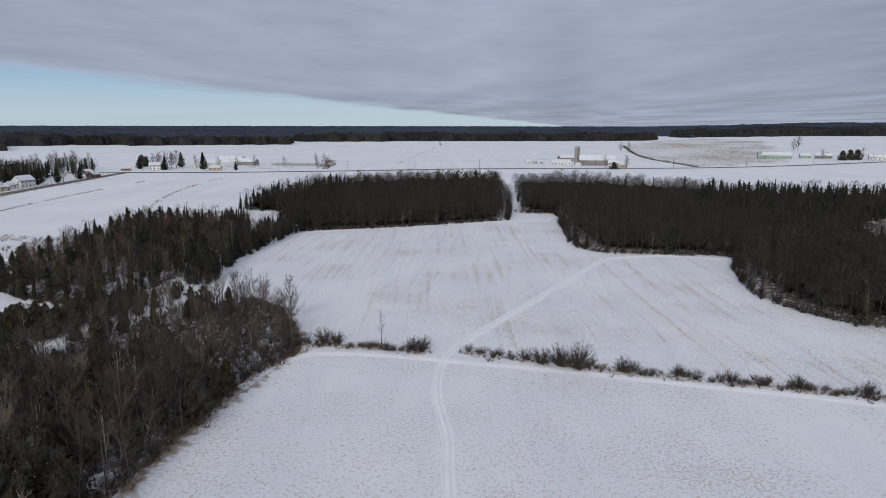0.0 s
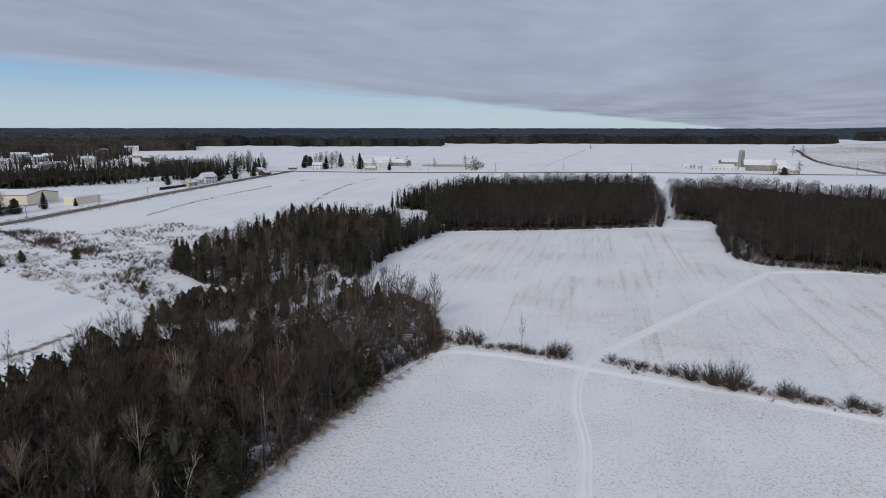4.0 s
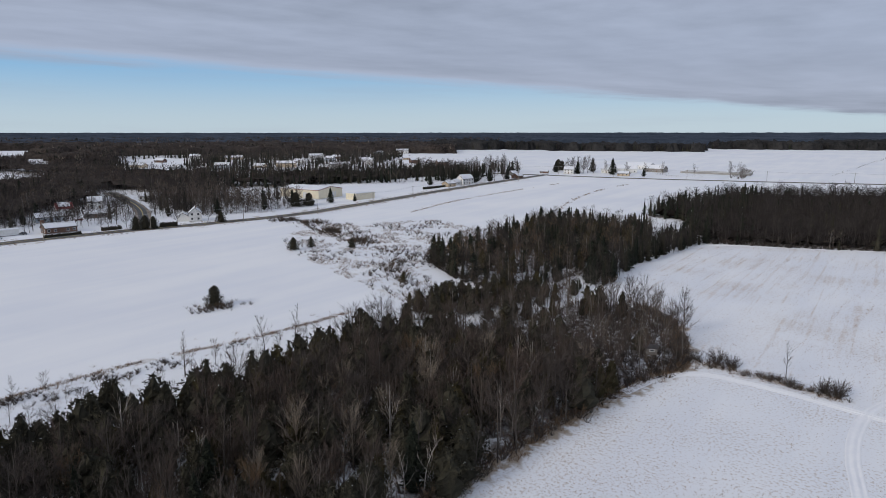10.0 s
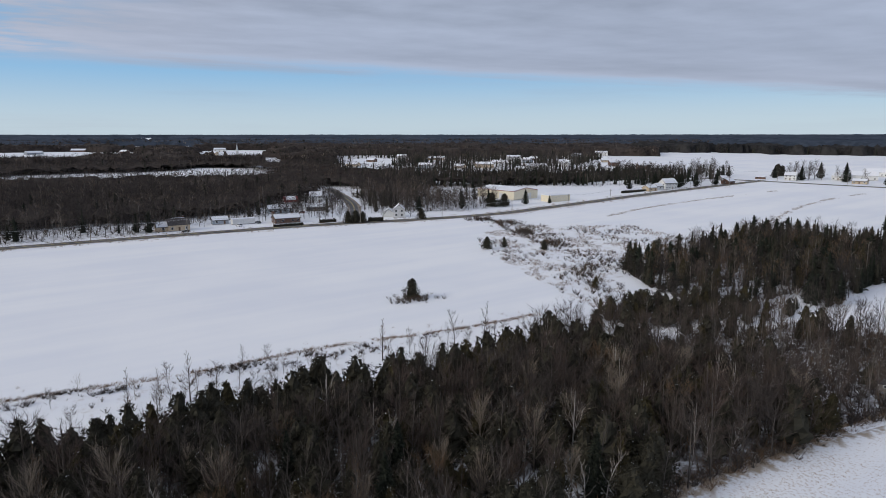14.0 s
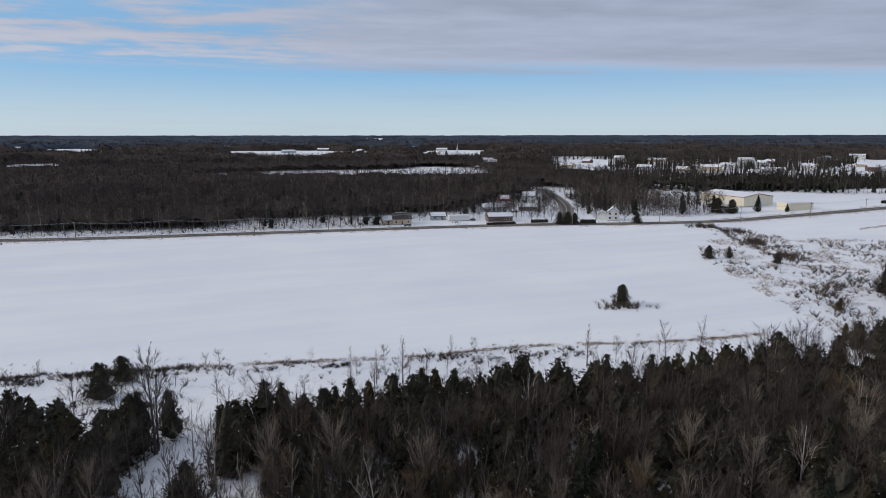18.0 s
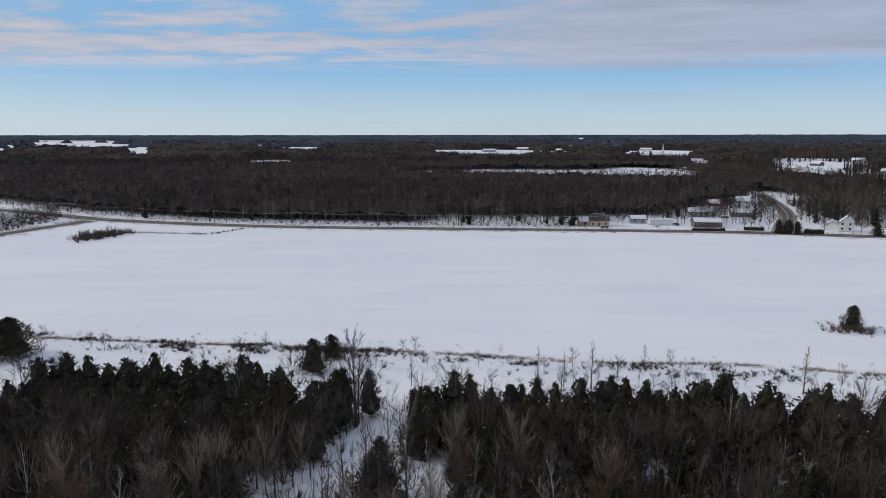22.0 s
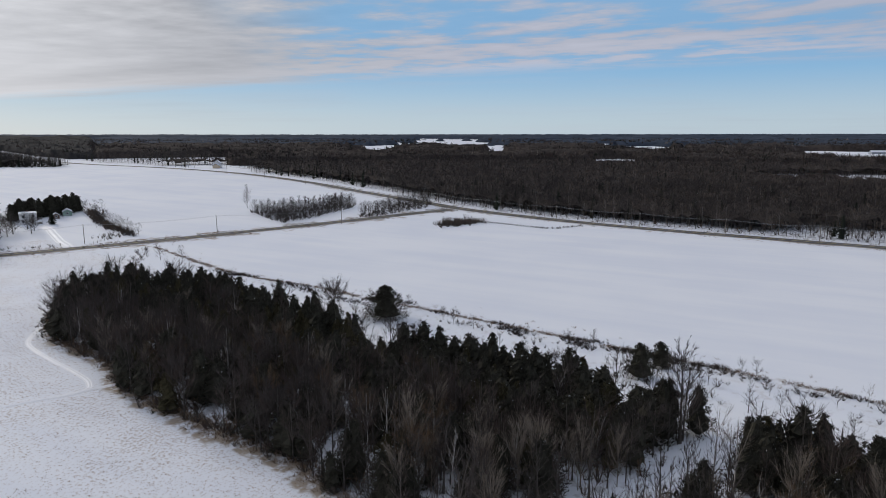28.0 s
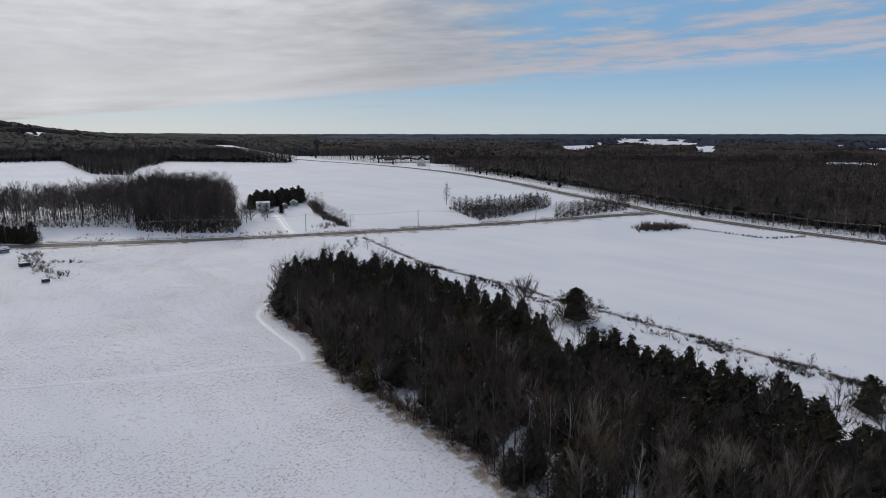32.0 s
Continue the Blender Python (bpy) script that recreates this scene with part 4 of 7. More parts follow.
far_green = [Kind("f", conifer(12, 40, 0.18, 0.04, 0.2, 0.85, 1.5, 0.0), MAPLE_BARK, SPRUCE, SNOW), Kind("f", conifer(10, 40, 0.23, 0.04, 0.2, 0.75, 1.5, 0.0), MAPLE_BARK, CEDAR, SNOW)]
bushes = [Kind("bush", bush(2.6, 40, 330, 0.045), BARK, TWIG, label="round leafless grey-brown bush in the hedge", category="bush"),
          Kind("bush", bush(2.0, 34, 280, 0.045), BARK, TWIG_RED, label="low leafless reddish bush in the hedge", category="bush"),
          Kind("bush", bush(3.2, 44, 380, 0.045), BARK, TWIG, label="tall leafless bush in the hedge", category="bush")]
shrub_dark = [Kind("s", bush(2.4, 12, 50, 0.10), MAPLE_BARK, q) for q in (DARK_TWIG, DARK_TWIG, TWIG_RED)]
shrub_fill = [Kind("s", bush(2.2, 12, 44, 0.09), BARK, q) for q in (TWIG, TWIG_RED, LARCH)]


def batches(kinds, x, y, green_share, greens, lo=0.75, hi=1.15):
    """Deals the places out among sorts of trees."""
    u = np.random.rand(len(x))
    share = green_share(x, y) if callable(green_share) else np.full(len(x), green_share)
    out = []
    pick = np.random.randint(0, 1000, len(x))
    for i, k in enumerate(kinds):
        q = (u >= share) & (pick % len(kinds) == i)
        out.append((k.joined(False), (k.mats[0], k.mats[1]), x[q], y[q], np.random.uniform(lo, hi, q.sum())))
    for i, k in enumerate(greens):
        q = (u < share) & (pick % len(greens) == i)
        out.append((k.joined(True), (k.mats[0], k.mats[1], k.mats[2]), x[q], y[q], np.random.uniform(lo, hi, q.sum())))
    return out


def standing(x, y, s=1.0, wide=1.0, turn=None, sink=0.05):
    turn = np.random.uniform(0, 360) if turn is None else turn
    return pose(x, y, gz(x, y) - sink, 0, 0, turn) @ Matrix.Diagonal((s * wide, s * wide, s, 1))


def near_green(x, y):
    """Cedars thicken to the south and along the back of the wood."""
    g = np.where(y < -18, np.where(x > -97 + 0.12 * (y + 60), 0.27, 0.68), np.where(y > 20, 0.46, 0.26))
    back = np.interp(y, [-180, -60, -20, 30, 110, 150], [-113, -104, -95, -96, -92, -78])
    g = np.where((x < back) & (y < 100), 0.86, np.where(y > 120, 0.30, g))
    return np.where(line_distance(LANE, x, y) < 6.8, 0.10, g)


def clear_of_gaps(x, y):
    """Small snowy openings among the trees."""
    ok = np.ones(np.shape(x), bool)
    for gx, gy, r in ((-89, -2, 4.6), (-78.4, -91.7, 4.5), (-112.6, -93.4, 5), (-77.4, -63.2, 4), (-60, 66, 4.5), (-71, 60, 3.5), (-53, 84, 3.5), (-128, -118, 4.5)):
        ok &= np.hypot(x - gx, y - gy) > r
    return ok


def in_wood(x, y):
    """Inside the near wood, clear of the lane and of its snowy gaps."""
    return (line_distance(LANE, x, y) > np.where(np.asarray(x) < -84, 4.2, 4.0)) & clear_of_gaps(x, y) & (y < 126) & ((blotch(x, y, 8.0, 12) > 0.17) | (y > 0)) & ((blotch(x, y, 9.0, 13) > 0.08) | (y > 20))


x, y = grid_points(NEAR_WOOD, 3.2, keep=in_wood)
order = np.argsort(np.hypot(x, y))
x, y = x[order], y[order]
share = near_green(x, y)
for i in range(300):
    green = np.random.rand() < share[i]
    m = standing(x[i], y[i], np.random.uniform(0.62, 1.1), np.random.uniform(0.85, 1.25))
    if green:
        cedar_near[int(np.random.choice(4, p=(0.4, 0.25, 0.25, 0.10)))].place(m, True, group="trees of the near wood")
    else:
        bare_near[int(np.random.choice(7, p=(0.23, 0.22, 0.18, 0.17, 0.07, 0.05, 0.08)))].place(m, False, group="trees of the near wood")
x, y = x[300:], y[300:]
slim = [Kind("m", haze_tree(12, 13, 15, q, 0.045, 0.25), b, e) for q, b, e in ((0.13, GREY_BARK, TAN_TWIG), (0.16, BARK, TWIG), (0.11, GREY_BARK, TWIG), (0.14, BARK, TWIG_RED))]
nx, ny = grid_points(NEAR_WOOD, 3.9, keep=lambda x, y: (y >= 126) & (blotch(x, y, 9.0, 13) > 0.12))
stand("wood_end", batches(slim, nx, ny, lambda x, y: np.where(x < -66, 0.34, 0.04), cedar_fill, 0.55, 0.95), "low bare trees and brush at the end of the near wood")
stand("near_wood", batches(bare_fill, x, y, near_green, cedar_fill, 0.74, 1.16), "mixed leafless hardwoods and dark cedars of the near wood")
nx, ny = grid_points(NEAR_WOOD, 2.3, keep=lambda x, y: (y >= 120) & (x > -72))
stand("wood_end_brush", batches(shrub_fill + shrub_dark, nx, ny, 0.0, [], 0.5, 1.3), "brown briars and brush at the corner of the wood", "brush")
x, y = grid_points(NEAR_WOOD, 3.4, keep=lambda x, y: (line_distance(LANE, x, y) > 3.6) & clear_of_gaps(x, y))
stand("undergrowth", batches(shrub_fill, x, y, 0.0, [], 0.7, 1.7), "tangled brown undergrowth between the trunks of the wood", "undergrowth")

x, y = grid_points(SPRUCE_WOOD, 3.2)
stand("spruce_wood", batches(bare_mid[-3:] + [Kind("m", fuzzy_tree(12.5, 8, 92, 0.2, 0.22, 0.12), BARK, TWIG_RED), Kind("m", fuzzy_tree(11.5, 8, 92, 0.18, 0.22, 0.12), BARK, LARCH)], x, y, lambda x, y: np.where(blotch(x, y, 22.0, 71) > 0.5, 0.30, 0.66), cedar_mid * 2 + [Kind("m", cedar(10.0, 260, 0.27, 0.8, 0.02, 0.5), BARK, OLIVE, SNOW)], 0.42, 1.08), "dense dark spruce wood with some bare trees")
NORTH_FILL = [(-114, 148), (-104, 140), (-98, 160), (-90, 178), (-96, 194), (-108, 187), (-113, 172), (-114, 160)]
x, y = grid_points(NORTH_FILL, 3.1)
stand("low_cedars", batches(bare_fill, x, y, 0.62, cedar_fill[:3], 0.4, 0.8), "low cedars and bare saplings between the two woods")
JOIN_WOOD = [(-97, 150), (-92, 172), (-87, 190), (-86, 208), (-77, 206), (-80, 180), (-80, 150)]
x, y = grid_points(JOIN_WOOD, 3.7)
stand("joining_wood", batches(bare_fill, x, y, 0.22, cedar_fill, 0.45, 0.8), "bare saplings and cedars where two woods meet")
x, y = grid_points(EDGE_STRIP, 2.5)
stand("edge_trees", batches(bare_mid, x, y, 0.45, cedar_mid, 0.5, 0.9), "narrow strip of young trees beside the field")
x, y = grid_points(BACK_WOOD, 4.3)
stand("back_wood", batches(bare_mid[:4], x, y, lambda x, y: np.where(x < -70, 0.40, 0.08), cedar_mid, 0.76, 1.22), "dark leafless hardwood wood behind the field")
x, y = grid_points(EAST_WOOD, 5.0, keep=lambda x, y: ~inside(EAST_GLADE, x, y))
stand("east_wood", batches(bare_mid[:4], x, y, lambda x, y: np.where((x > 0.40 * y) & (x + y > 500), 0.55, 0.05), cedar_mid, 0.76, 1.22), "dark leafless hardwood wood with spruces at its back")
maple_tall = [Kind("m", haze_tree(12.5, 15, 11, q, 0.05, 0.22, 0.006, 0.62), MAPLE_BARK, e) for q, e in ((0.15, TWIG), (0.13, DARK_TWIG), (0.17, TWIG), (0.14, FAR_TWIG))]
grove_kinds = [Kind("m", fuzzy_tree(12.5, 16, 150, q, low, 0.085, 0.007), b, e) for q, low, b, e in (
    (0.15, 0.34, MAPLE_BARK, TWIG), (0.18, 0.30, BARK, FAR_TWIG), (0.13, 0.38, MAPLE_BARK, TWIG_RED), (0.16, 0.32, BARK, TWIG), (0.14, 0.30, GREY_BARK, TAN_TWIG))]
GROVE_CORNER = [(-120, -362), (-131, -339), (-157, -322), (-170, -342), (-190, -390), (-224, -482), (-200, -500), (-150, -460)]
x, y = np.concatenate([grid_points(GROVE, 5.0), grid_points(GROVE_CORNER, 6.2)], 1)
stand("grove", batches(grove_kinds + maple_tall[:2], x, y, 0.0, [], 1.15, 1.9), "grove of tall bare maples beside the side road")
x, y = grid_points(GROVE_CORNER, 3.4, keep=lambda x, y: y > -440)
stand("grove_corner_brush", batches(shrub_fill + shrub_dark, x, y, 0.0, [], 0.7, 2.0), "dense brown brush at the corner of the grove", "brush")
x, y = np.concatenate([grid_points(SCRUB_WEST, 2.7), grid_points(SCRUB_EAST, 3.0)], 1)
stand("roadside_scrub", batches(bare_mid[:4], x, y, 0.0, [], 0.32, 0.8), "bare young scrub trees beside the road junction")
x = np.linspace(-322, -372, 30) + np.random.normal(0, 1.2, 30)
y = np.interp(x, [-372, -340, -322], [-287, -294, -309]) + np.random.normal(0, 1.5, 30)
stand("scrub_poplars", batches([Kind("m", haze_tree(12, 12, 14, 0.09, 0.06, 0.2), BARK, TWIG)], x, y, 0.0, [], 0.6, 0.85), "row of slender bare young poplars in the scrub")


fine_far = [Kind("f", fuzzy_tree(13, 3, 54, q, 0.3, 0.20), MAPLE_BARK, e) for q, e in ((0.27, FAR_TWIG), (0.24, DARK_TWIG), (0.28, FAR_TWIG), (0.25, DARK_TWIG), (0.26, TWIG))]
fine_far.append(Kind("f", fuzzy_tree(13, 3, 44, 0.20, 0.3, 0.16), GREY_BARK, TAN_TWIG))


def far_points():
    xs, ys = [], []
    for r0, r1, step in ((330, 540, 5.7), (540, 900, 7.4), (900, 1150, 10.5), (560, 1100, 5.8)):
        gx, gy = np.meshgrid(np.arange(-1200, 60, step), np.arange(-1250, 1250, step))
        a = gx.ravel() + np.random.uniform(-0.45, 0.45, gx.size) * step
        b = gy.ravel() + np.random.uniform(-0.45, 0.45, gx.size) * step
        head, r = polar(a, b)
        # thicker small woods round the village
        village = (head > 33) & (head < 58) & (r > 560)
        ok = (r >= r0) & (r < r1) & (village if r0 == 560 else ~village)
        ok &= is_forest(a, b)
        xs.append(a[ok]), ys.append(b[ok])
    return np.concatenate(xs), np.concatenate(ys)


CEDAR_THICKET = [(-117, 148), (-110, 144), (-96, 150), (-90, 168), (-98, 171), (-110, 158)]
x, y = grid_points(CEDAR_THICKET, 3.4)
stand("cedar_thicket", batches(bare_fill, x, y, 0.72, cedar_fill[:3], 0.5, 0.85), "olive and dark cedars crowding the edge of the marsh")
SPRUCE_BELT = [(-530, 402), (-479, 404), (-446, 419), (-427, 440), (-421, 475), (-411, 513), (-398, 548), (-396, 575), (-430, 570), (-455, 505), (-505, 445)]
x, y = grid_points(SPRUCE_BELT, 4.4)
stand("spruce_belt", batches(bare_mid, x, y, 0.8, cedar_mid, 0.75, 1.15), "belt of dark spruces behind the cream warehouse")
for wood, name in ((EAST_WOOD[:12], "east_wood_fringe"), (BACK_WOOD[:6], "back_wood_fringe"), (SPRUCE_WOOD[:8], "spruce_wood_fringe")):
    c = smooth_line(wood, 1.1)
    n = len(c)
    sorts = batches(shrub_dark, c[:, 0] + np.random.normal(0, 0.9, n), c[:, 1] + np.random.normal(1.4, 0.9, n), 0.0, [], 0.6, 1.6)
    c = c[::2]
    n = len(c)
    sorts += batches(bare_mid, c[:, 0] + np.random.normal(0, 0.8, n), c[:, 1] + np.random.normal(1.6, 0.8, n), 0.15, cedar_mid, 0.4, 0.8)
    stand(name, sorts, "brown brush and young trees along the foot of the wood", "shrubs")

x, y = far_points()
front = (line_distance(MAIN_ROAD, x, y) < 34) & (np.hypot(x, y) < 640)
stand("forest_edge", batches(bare_mid + bare_mid[-1:] * 2, x[front], y[front], 0.05, cedar_mid, 0.8, 1.2), "tall bare trees with pale trunks along the forest edge")
x, y = x[~front], y[~front]
close = np.hypot(x, y) < 590
stand("forest_front", batches(fine_far, x[close], y[close], lambda x, y: np.where(y > 345, 0.45, 0.06), cedar_mid, 0.85, 1.2), "dense leafless grey-brown forest behind the main road")
x, y = x[~close], y[~close]
poplars = [Kind("m", fuzzy_tree(13.5, 8, 80, q, 0.28, 0.10, 0.008), GREY_BARK, e) for q, e in ((0.12, TAN_TWIG), (0.14, TWIG), (0.10, TAN_TWIG))]
px, py = grid_points([(-352, 240), (-340, 262), (-338, 284), (-362, 296), (-396, 300), (-430, 290), (-450, 250), (-400, 248)], 4.6)
stand("poplar_wood", batches(poplars, px, py, 0.05, cedar_mid, 0.7, 1.1), "slender tan-grey bare poplars beside the village street")
stand("forest", batches(far_kinds, x, y, lambda x, y: np.where(np.sin(x * 0.011) + np.sin(y * 0.013 + 1) > 0.9, 0.35, np.where((y > 320) & (x > -600), 0.45, np.where((y > 350) | (y > -1.05 * x), 0.42, 0.07))), far_green, 0.85, 1.2),
      "wide leafless brown forest beyond the main road")
x, y = grid_points([(-700, -900), (-340, -900), (-340, 560), (-700, 560)], 8.0, keep=lambda x, y: is_forest(x, y) & (np.hypot(x, y) < 560))
stand("forest_floor_scrub", batches(shrub_fill, x, y, 0.0, [], 0.8, 1.6), "low brown scrub under the forest edge", "undergrowth")

# ---- far woods, as one rolling canopy ----
CANOPY = material("far_canopy", (0.026, 0.022, 0.020), (0.080, 0.066, 0.058), 0.21, 0.95, 1.5, second=0.13, spec=0.05)
# shade inside the back and east woods, put into a dark colour
WOOD_SHADE = material("wood_shade", (0.018, 0.015, 0.014), (0.048, 0.039, 0.034), 0.21, 0.95, 1.5, second=0.12, spec=0.05)
# the blue of distance haze is mixed into this canopy's base colour
CANOPY_HAZE = material("hazed_canopy", (0.026, 0.036, 0.051), (0.066, 0.081, 0.108), 0.05, 0.95, 2.0, second=0.10, spec=0.05)


def is_far_wood(x, y):
    a, r = polar(x, y)
    ridge = 1625 + 60 * np.sin(a * 0.35) + 40 * np.sin(a * 1.3)
    first = np.where((a > -60) & (a < 34), ridge, np.where(a > 137, 1120, np.where(a < 62, 1150, 900)))
    wood = r > first
    wood &= ~((blotch(x, y * 1.3, 210.0, 31) > 0.70) & (r > 1750))
    wood &= ~cleared(x, y, 1.3) & (line_distance(MAIN_ROAD, x, y) > np.where(np.asarray(y) < -900, 42, 22))
    return wood


def is_ridge(x, y):
    a, r = polar(x, y)
    wood = np.zeros(np.shape(x), bool)
    for a0, a1, r0, r1, high in RIDGE_WOODS:
        wood |= (a > a0 + 0.3 * np.sin(r * 0.05)) & (a < a1 + 0.3 * np.sin(r * 0.08)) & (r > r0 + 8 * np.sin(a * 3.1)) & (r < r1)
    return wood


def make_canopy(name, r0, r1, growth, step, mat, label, test=is_far_wood, high=9.0):
    radii = [r0]
    while radii[-1] < r1:
        radii.append(radii[-1] * growth)
    heads = np.arange(-62, 200, step)
    r, a = np.meshgrid(np.array(radii), heads, indexing="ij")
    r = r * (1 + np.random.uniform(-0.4, 0.4, r.shape) * (growth - 1))
    a = a + np.random.uniform(-0.4, 0.4, a.shape) * step
    x, y = -np.sin(np.radians(a)) * r, np.cos(np.radians(a)) * r
    wood = test(x, y)
    lump = high * (0.7 + 0.6 * blotch(x, y, 60.0, 51)) + (np.random.gamma(2.0, 0.8, x.shape) if r0 < 1300 else np.random.uniform(0, 3.0, x.shape))
    z = rise(x, y) + np.where(wood, lump, -3.0)
    n, k = r.shape
    p = (np.arange(n - 1)[:, None] * k + np.arange(k - 1)[None]).ravel()
    w = wood.ravel()
    p = p[w[p] | w[p + 1] | w[p + k] | w[p + k + 1]]
    t = np.concatenate([np.stack([p, p + 1, p + k + 1], 1), np.stack([p, p + k + 1, p + k], 1)])[:, ::-1]
    ob = new(name, mesh_of(name, np.stack([x, y, z], -1).reshape(-1, 3), t, [mat]))
    return tagged(ob, label, "woods", kind="stuff")




def is_southern(x, y):
    a, r = polar(x, y)
    return is_far_wood(x, y) & (a % 360 > 147) & (a % 360 < 230) & (r < 2600)


def is_rolling(x, y):
    return is_far_wood(x, y) & ~is_southern(x, y)


make_canopy("far_woods", 890, 1480, 1.0060, 0.34, CANOPY, "brown leafless woods rolling over far hills", is_rolling)
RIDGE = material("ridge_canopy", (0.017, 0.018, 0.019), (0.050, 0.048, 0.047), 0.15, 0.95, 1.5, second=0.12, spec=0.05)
make_canopy("ridge_canopy", 1240, 1720, 1.0055, 0.24, RIDGE, "dark blocks of wood standing along the far ridge", is_ridge, 12.0)
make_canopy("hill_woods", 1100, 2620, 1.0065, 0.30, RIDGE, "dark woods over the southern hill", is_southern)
make_canopy("distant_woods", 1460, 4930, 1.014, 0.5, CANOPY_HAZE, "dark woods along the horizon with blue-grey haze put in their colour", is_rolling)


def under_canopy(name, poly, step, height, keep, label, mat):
    """Sheet filling a wood's inside as crossing crowns and shade, set back from edges."""
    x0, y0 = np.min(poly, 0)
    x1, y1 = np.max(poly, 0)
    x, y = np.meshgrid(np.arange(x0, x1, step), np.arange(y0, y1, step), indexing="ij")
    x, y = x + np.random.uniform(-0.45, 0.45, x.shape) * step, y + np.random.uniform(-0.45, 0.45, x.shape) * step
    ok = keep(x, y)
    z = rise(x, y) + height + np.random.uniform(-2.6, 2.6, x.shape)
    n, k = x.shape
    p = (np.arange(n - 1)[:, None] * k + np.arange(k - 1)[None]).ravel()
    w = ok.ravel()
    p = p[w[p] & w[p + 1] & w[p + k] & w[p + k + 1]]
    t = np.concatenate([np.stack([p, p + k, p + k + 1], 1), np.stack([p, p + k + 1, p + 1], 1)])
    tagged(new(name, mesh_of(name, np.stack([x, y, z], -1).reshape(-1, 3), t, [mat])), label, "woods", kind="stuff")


def set_back(test, d):
    return lambda x, y: test(x, y) & test(x + d, y) & test(x - d, y) & test(x, y + d) & test(x, y - d)


# sheet added below the southern crowns to cover the white ground
under_canopy("south_thicket", SOUTH_FOREST, 6.0, 6.0, set_back(lambda x, y: is_forest(x, y) & inside(SOUTH_FOREST, x, y), 18), "sheet inside the southern woods in place of tangled bare branches", RIDGE)
x, y = grid_points(SOUTH_FOREST, 6.0, keep=lambda x, y: is_forest(x, y) & (np.hypot(x, y) < 1130))
stand("south_woods", batches(fine_far, x, y, 0.06, cedar_mid, 0.9, 1.35), "dense bare hardwoods beyond the southern fields")
x, y = grid_points(SOUTH_FOREST, 6.5, keep=lambda x, y: is_forest(x, y) & (np.hypot(x, y) < 1060))
stand("south_brush", batches(shrub_dark, x, y, 0.0, [], 0.9, 2.2), "dark brush at the foot of the southern woods", "brush")
# sheet added to close gaps and keep the forest dark behind its edge
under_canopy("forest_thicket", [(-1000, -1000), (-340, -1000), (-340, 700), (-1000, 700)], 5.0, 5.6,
             set_back(lambda x, y: is_forest(x, y) & (np.hypot(x, y) < 960) & ~((y > 0.72 * -x) & (np.hypot(x, y) > 640)) & ((y < 10) | (x < -392)), 12), "sheet inside the forest in place of its shade and tangled branches", CANOPY)
# dark sheets added under the crowns to darken and hide both insides
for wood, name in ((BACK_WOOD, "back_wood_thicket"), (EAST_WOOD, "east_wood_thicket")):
    under_canopy(name, wood, 2.6, 3.6, set_back(lambda x, y: inside(wood, x, y) & ~inside(EAST_GLADE, x, y), 4), "dark sheet inside the wood in place of its shade and tangled branches", WOOD_SHADE)


def ragged_tops():
    """Single crowns that break the far canopy's outline."""
    n = 21000
    a, r = np.random.uniform(30, 175, n), 900 * (2.0 / 0.9) ** (np.random.rand(n) ** 1.2)
    x, y = -np.sin(np.radians(a)) * r, np.cos(np.radians(a)) * r
    ok = is_far_wood(x, y)
    return x[ok], y[ok]


def tip(h, n, width, mat):
    g = Geo()
    q = np.random.rand(n) * 6.283
    g.slivers(np.stack([np.cos(q), np.sin(q), np.random.uniform(5, 9, n)], 1), away(q, np.random.uniform(0.8, 1.5, n)) * (h * np.random.uniform(0.3, 0.5, n))[:, None], np.full(n, width), 0)
    return g.arrays(), (mat,)


x, y = ragged_tops()
sorts = [tip(13, 9, 1.1, TWIG), tip(13, 9, 1.1, TWIG_RED), tip(14, 8, 1.6, SPRUCE), tip(12, 8, 0.8, TWIG_GREY)]
pick = np.random.choice(4, len(x), p=(0.42, 0.3, 0.18, 0.10))
stand("far_tree_tops", [(*sorts[i], x[pick == i], y[pick == i], np.random.uniform(0.8, 1.25, (pick == i).sum())) for i in range(4)], "crowns standing out of the far woods")

# ---- hedges, single trees and rough grass ----


def along(line, step, spread):
    c = smooth_line(line, step)
    return c[:, 0] + np.random.normal(0, spread, len(c)), c[:, 1] + np.random.normal(0, spread, len(c))


round_bush = Kind("bush", bush(3.0, 70, 900, 0.05, 0.25), BARK, TWIG, label="large round leafless bush in the hedge", category="bush")
for line, step in ((CROSS_HEDGE_WEST, 1.6), (CROSS_HEDGE_EAST, 2.1)):
    for px, py in zip(*along(line, step, 0.7)):
        bushes[int(np.random.choice(3, p=(0.4, 0.4, 0.2)))].place(standing(px, py, np.random.uniform(0.45, 1.0), 1.2), group="bushes of the field hedge")
for line in (CROSS_HEDGE_WEST, CROSS_HEDGE_EAST):
    c = smooth_line(line, 0.55)
    n = len(c)
    stand("hedge_thicket", batches(shrub_fill, c[:, 0] + np.random.normal(0, 1.3, n), c[:, 1] + np.random.normal(0, 1.3, n), 0.0, [], 0.3, 0.8), "low thicket of briars along the field hedge", "hedge")
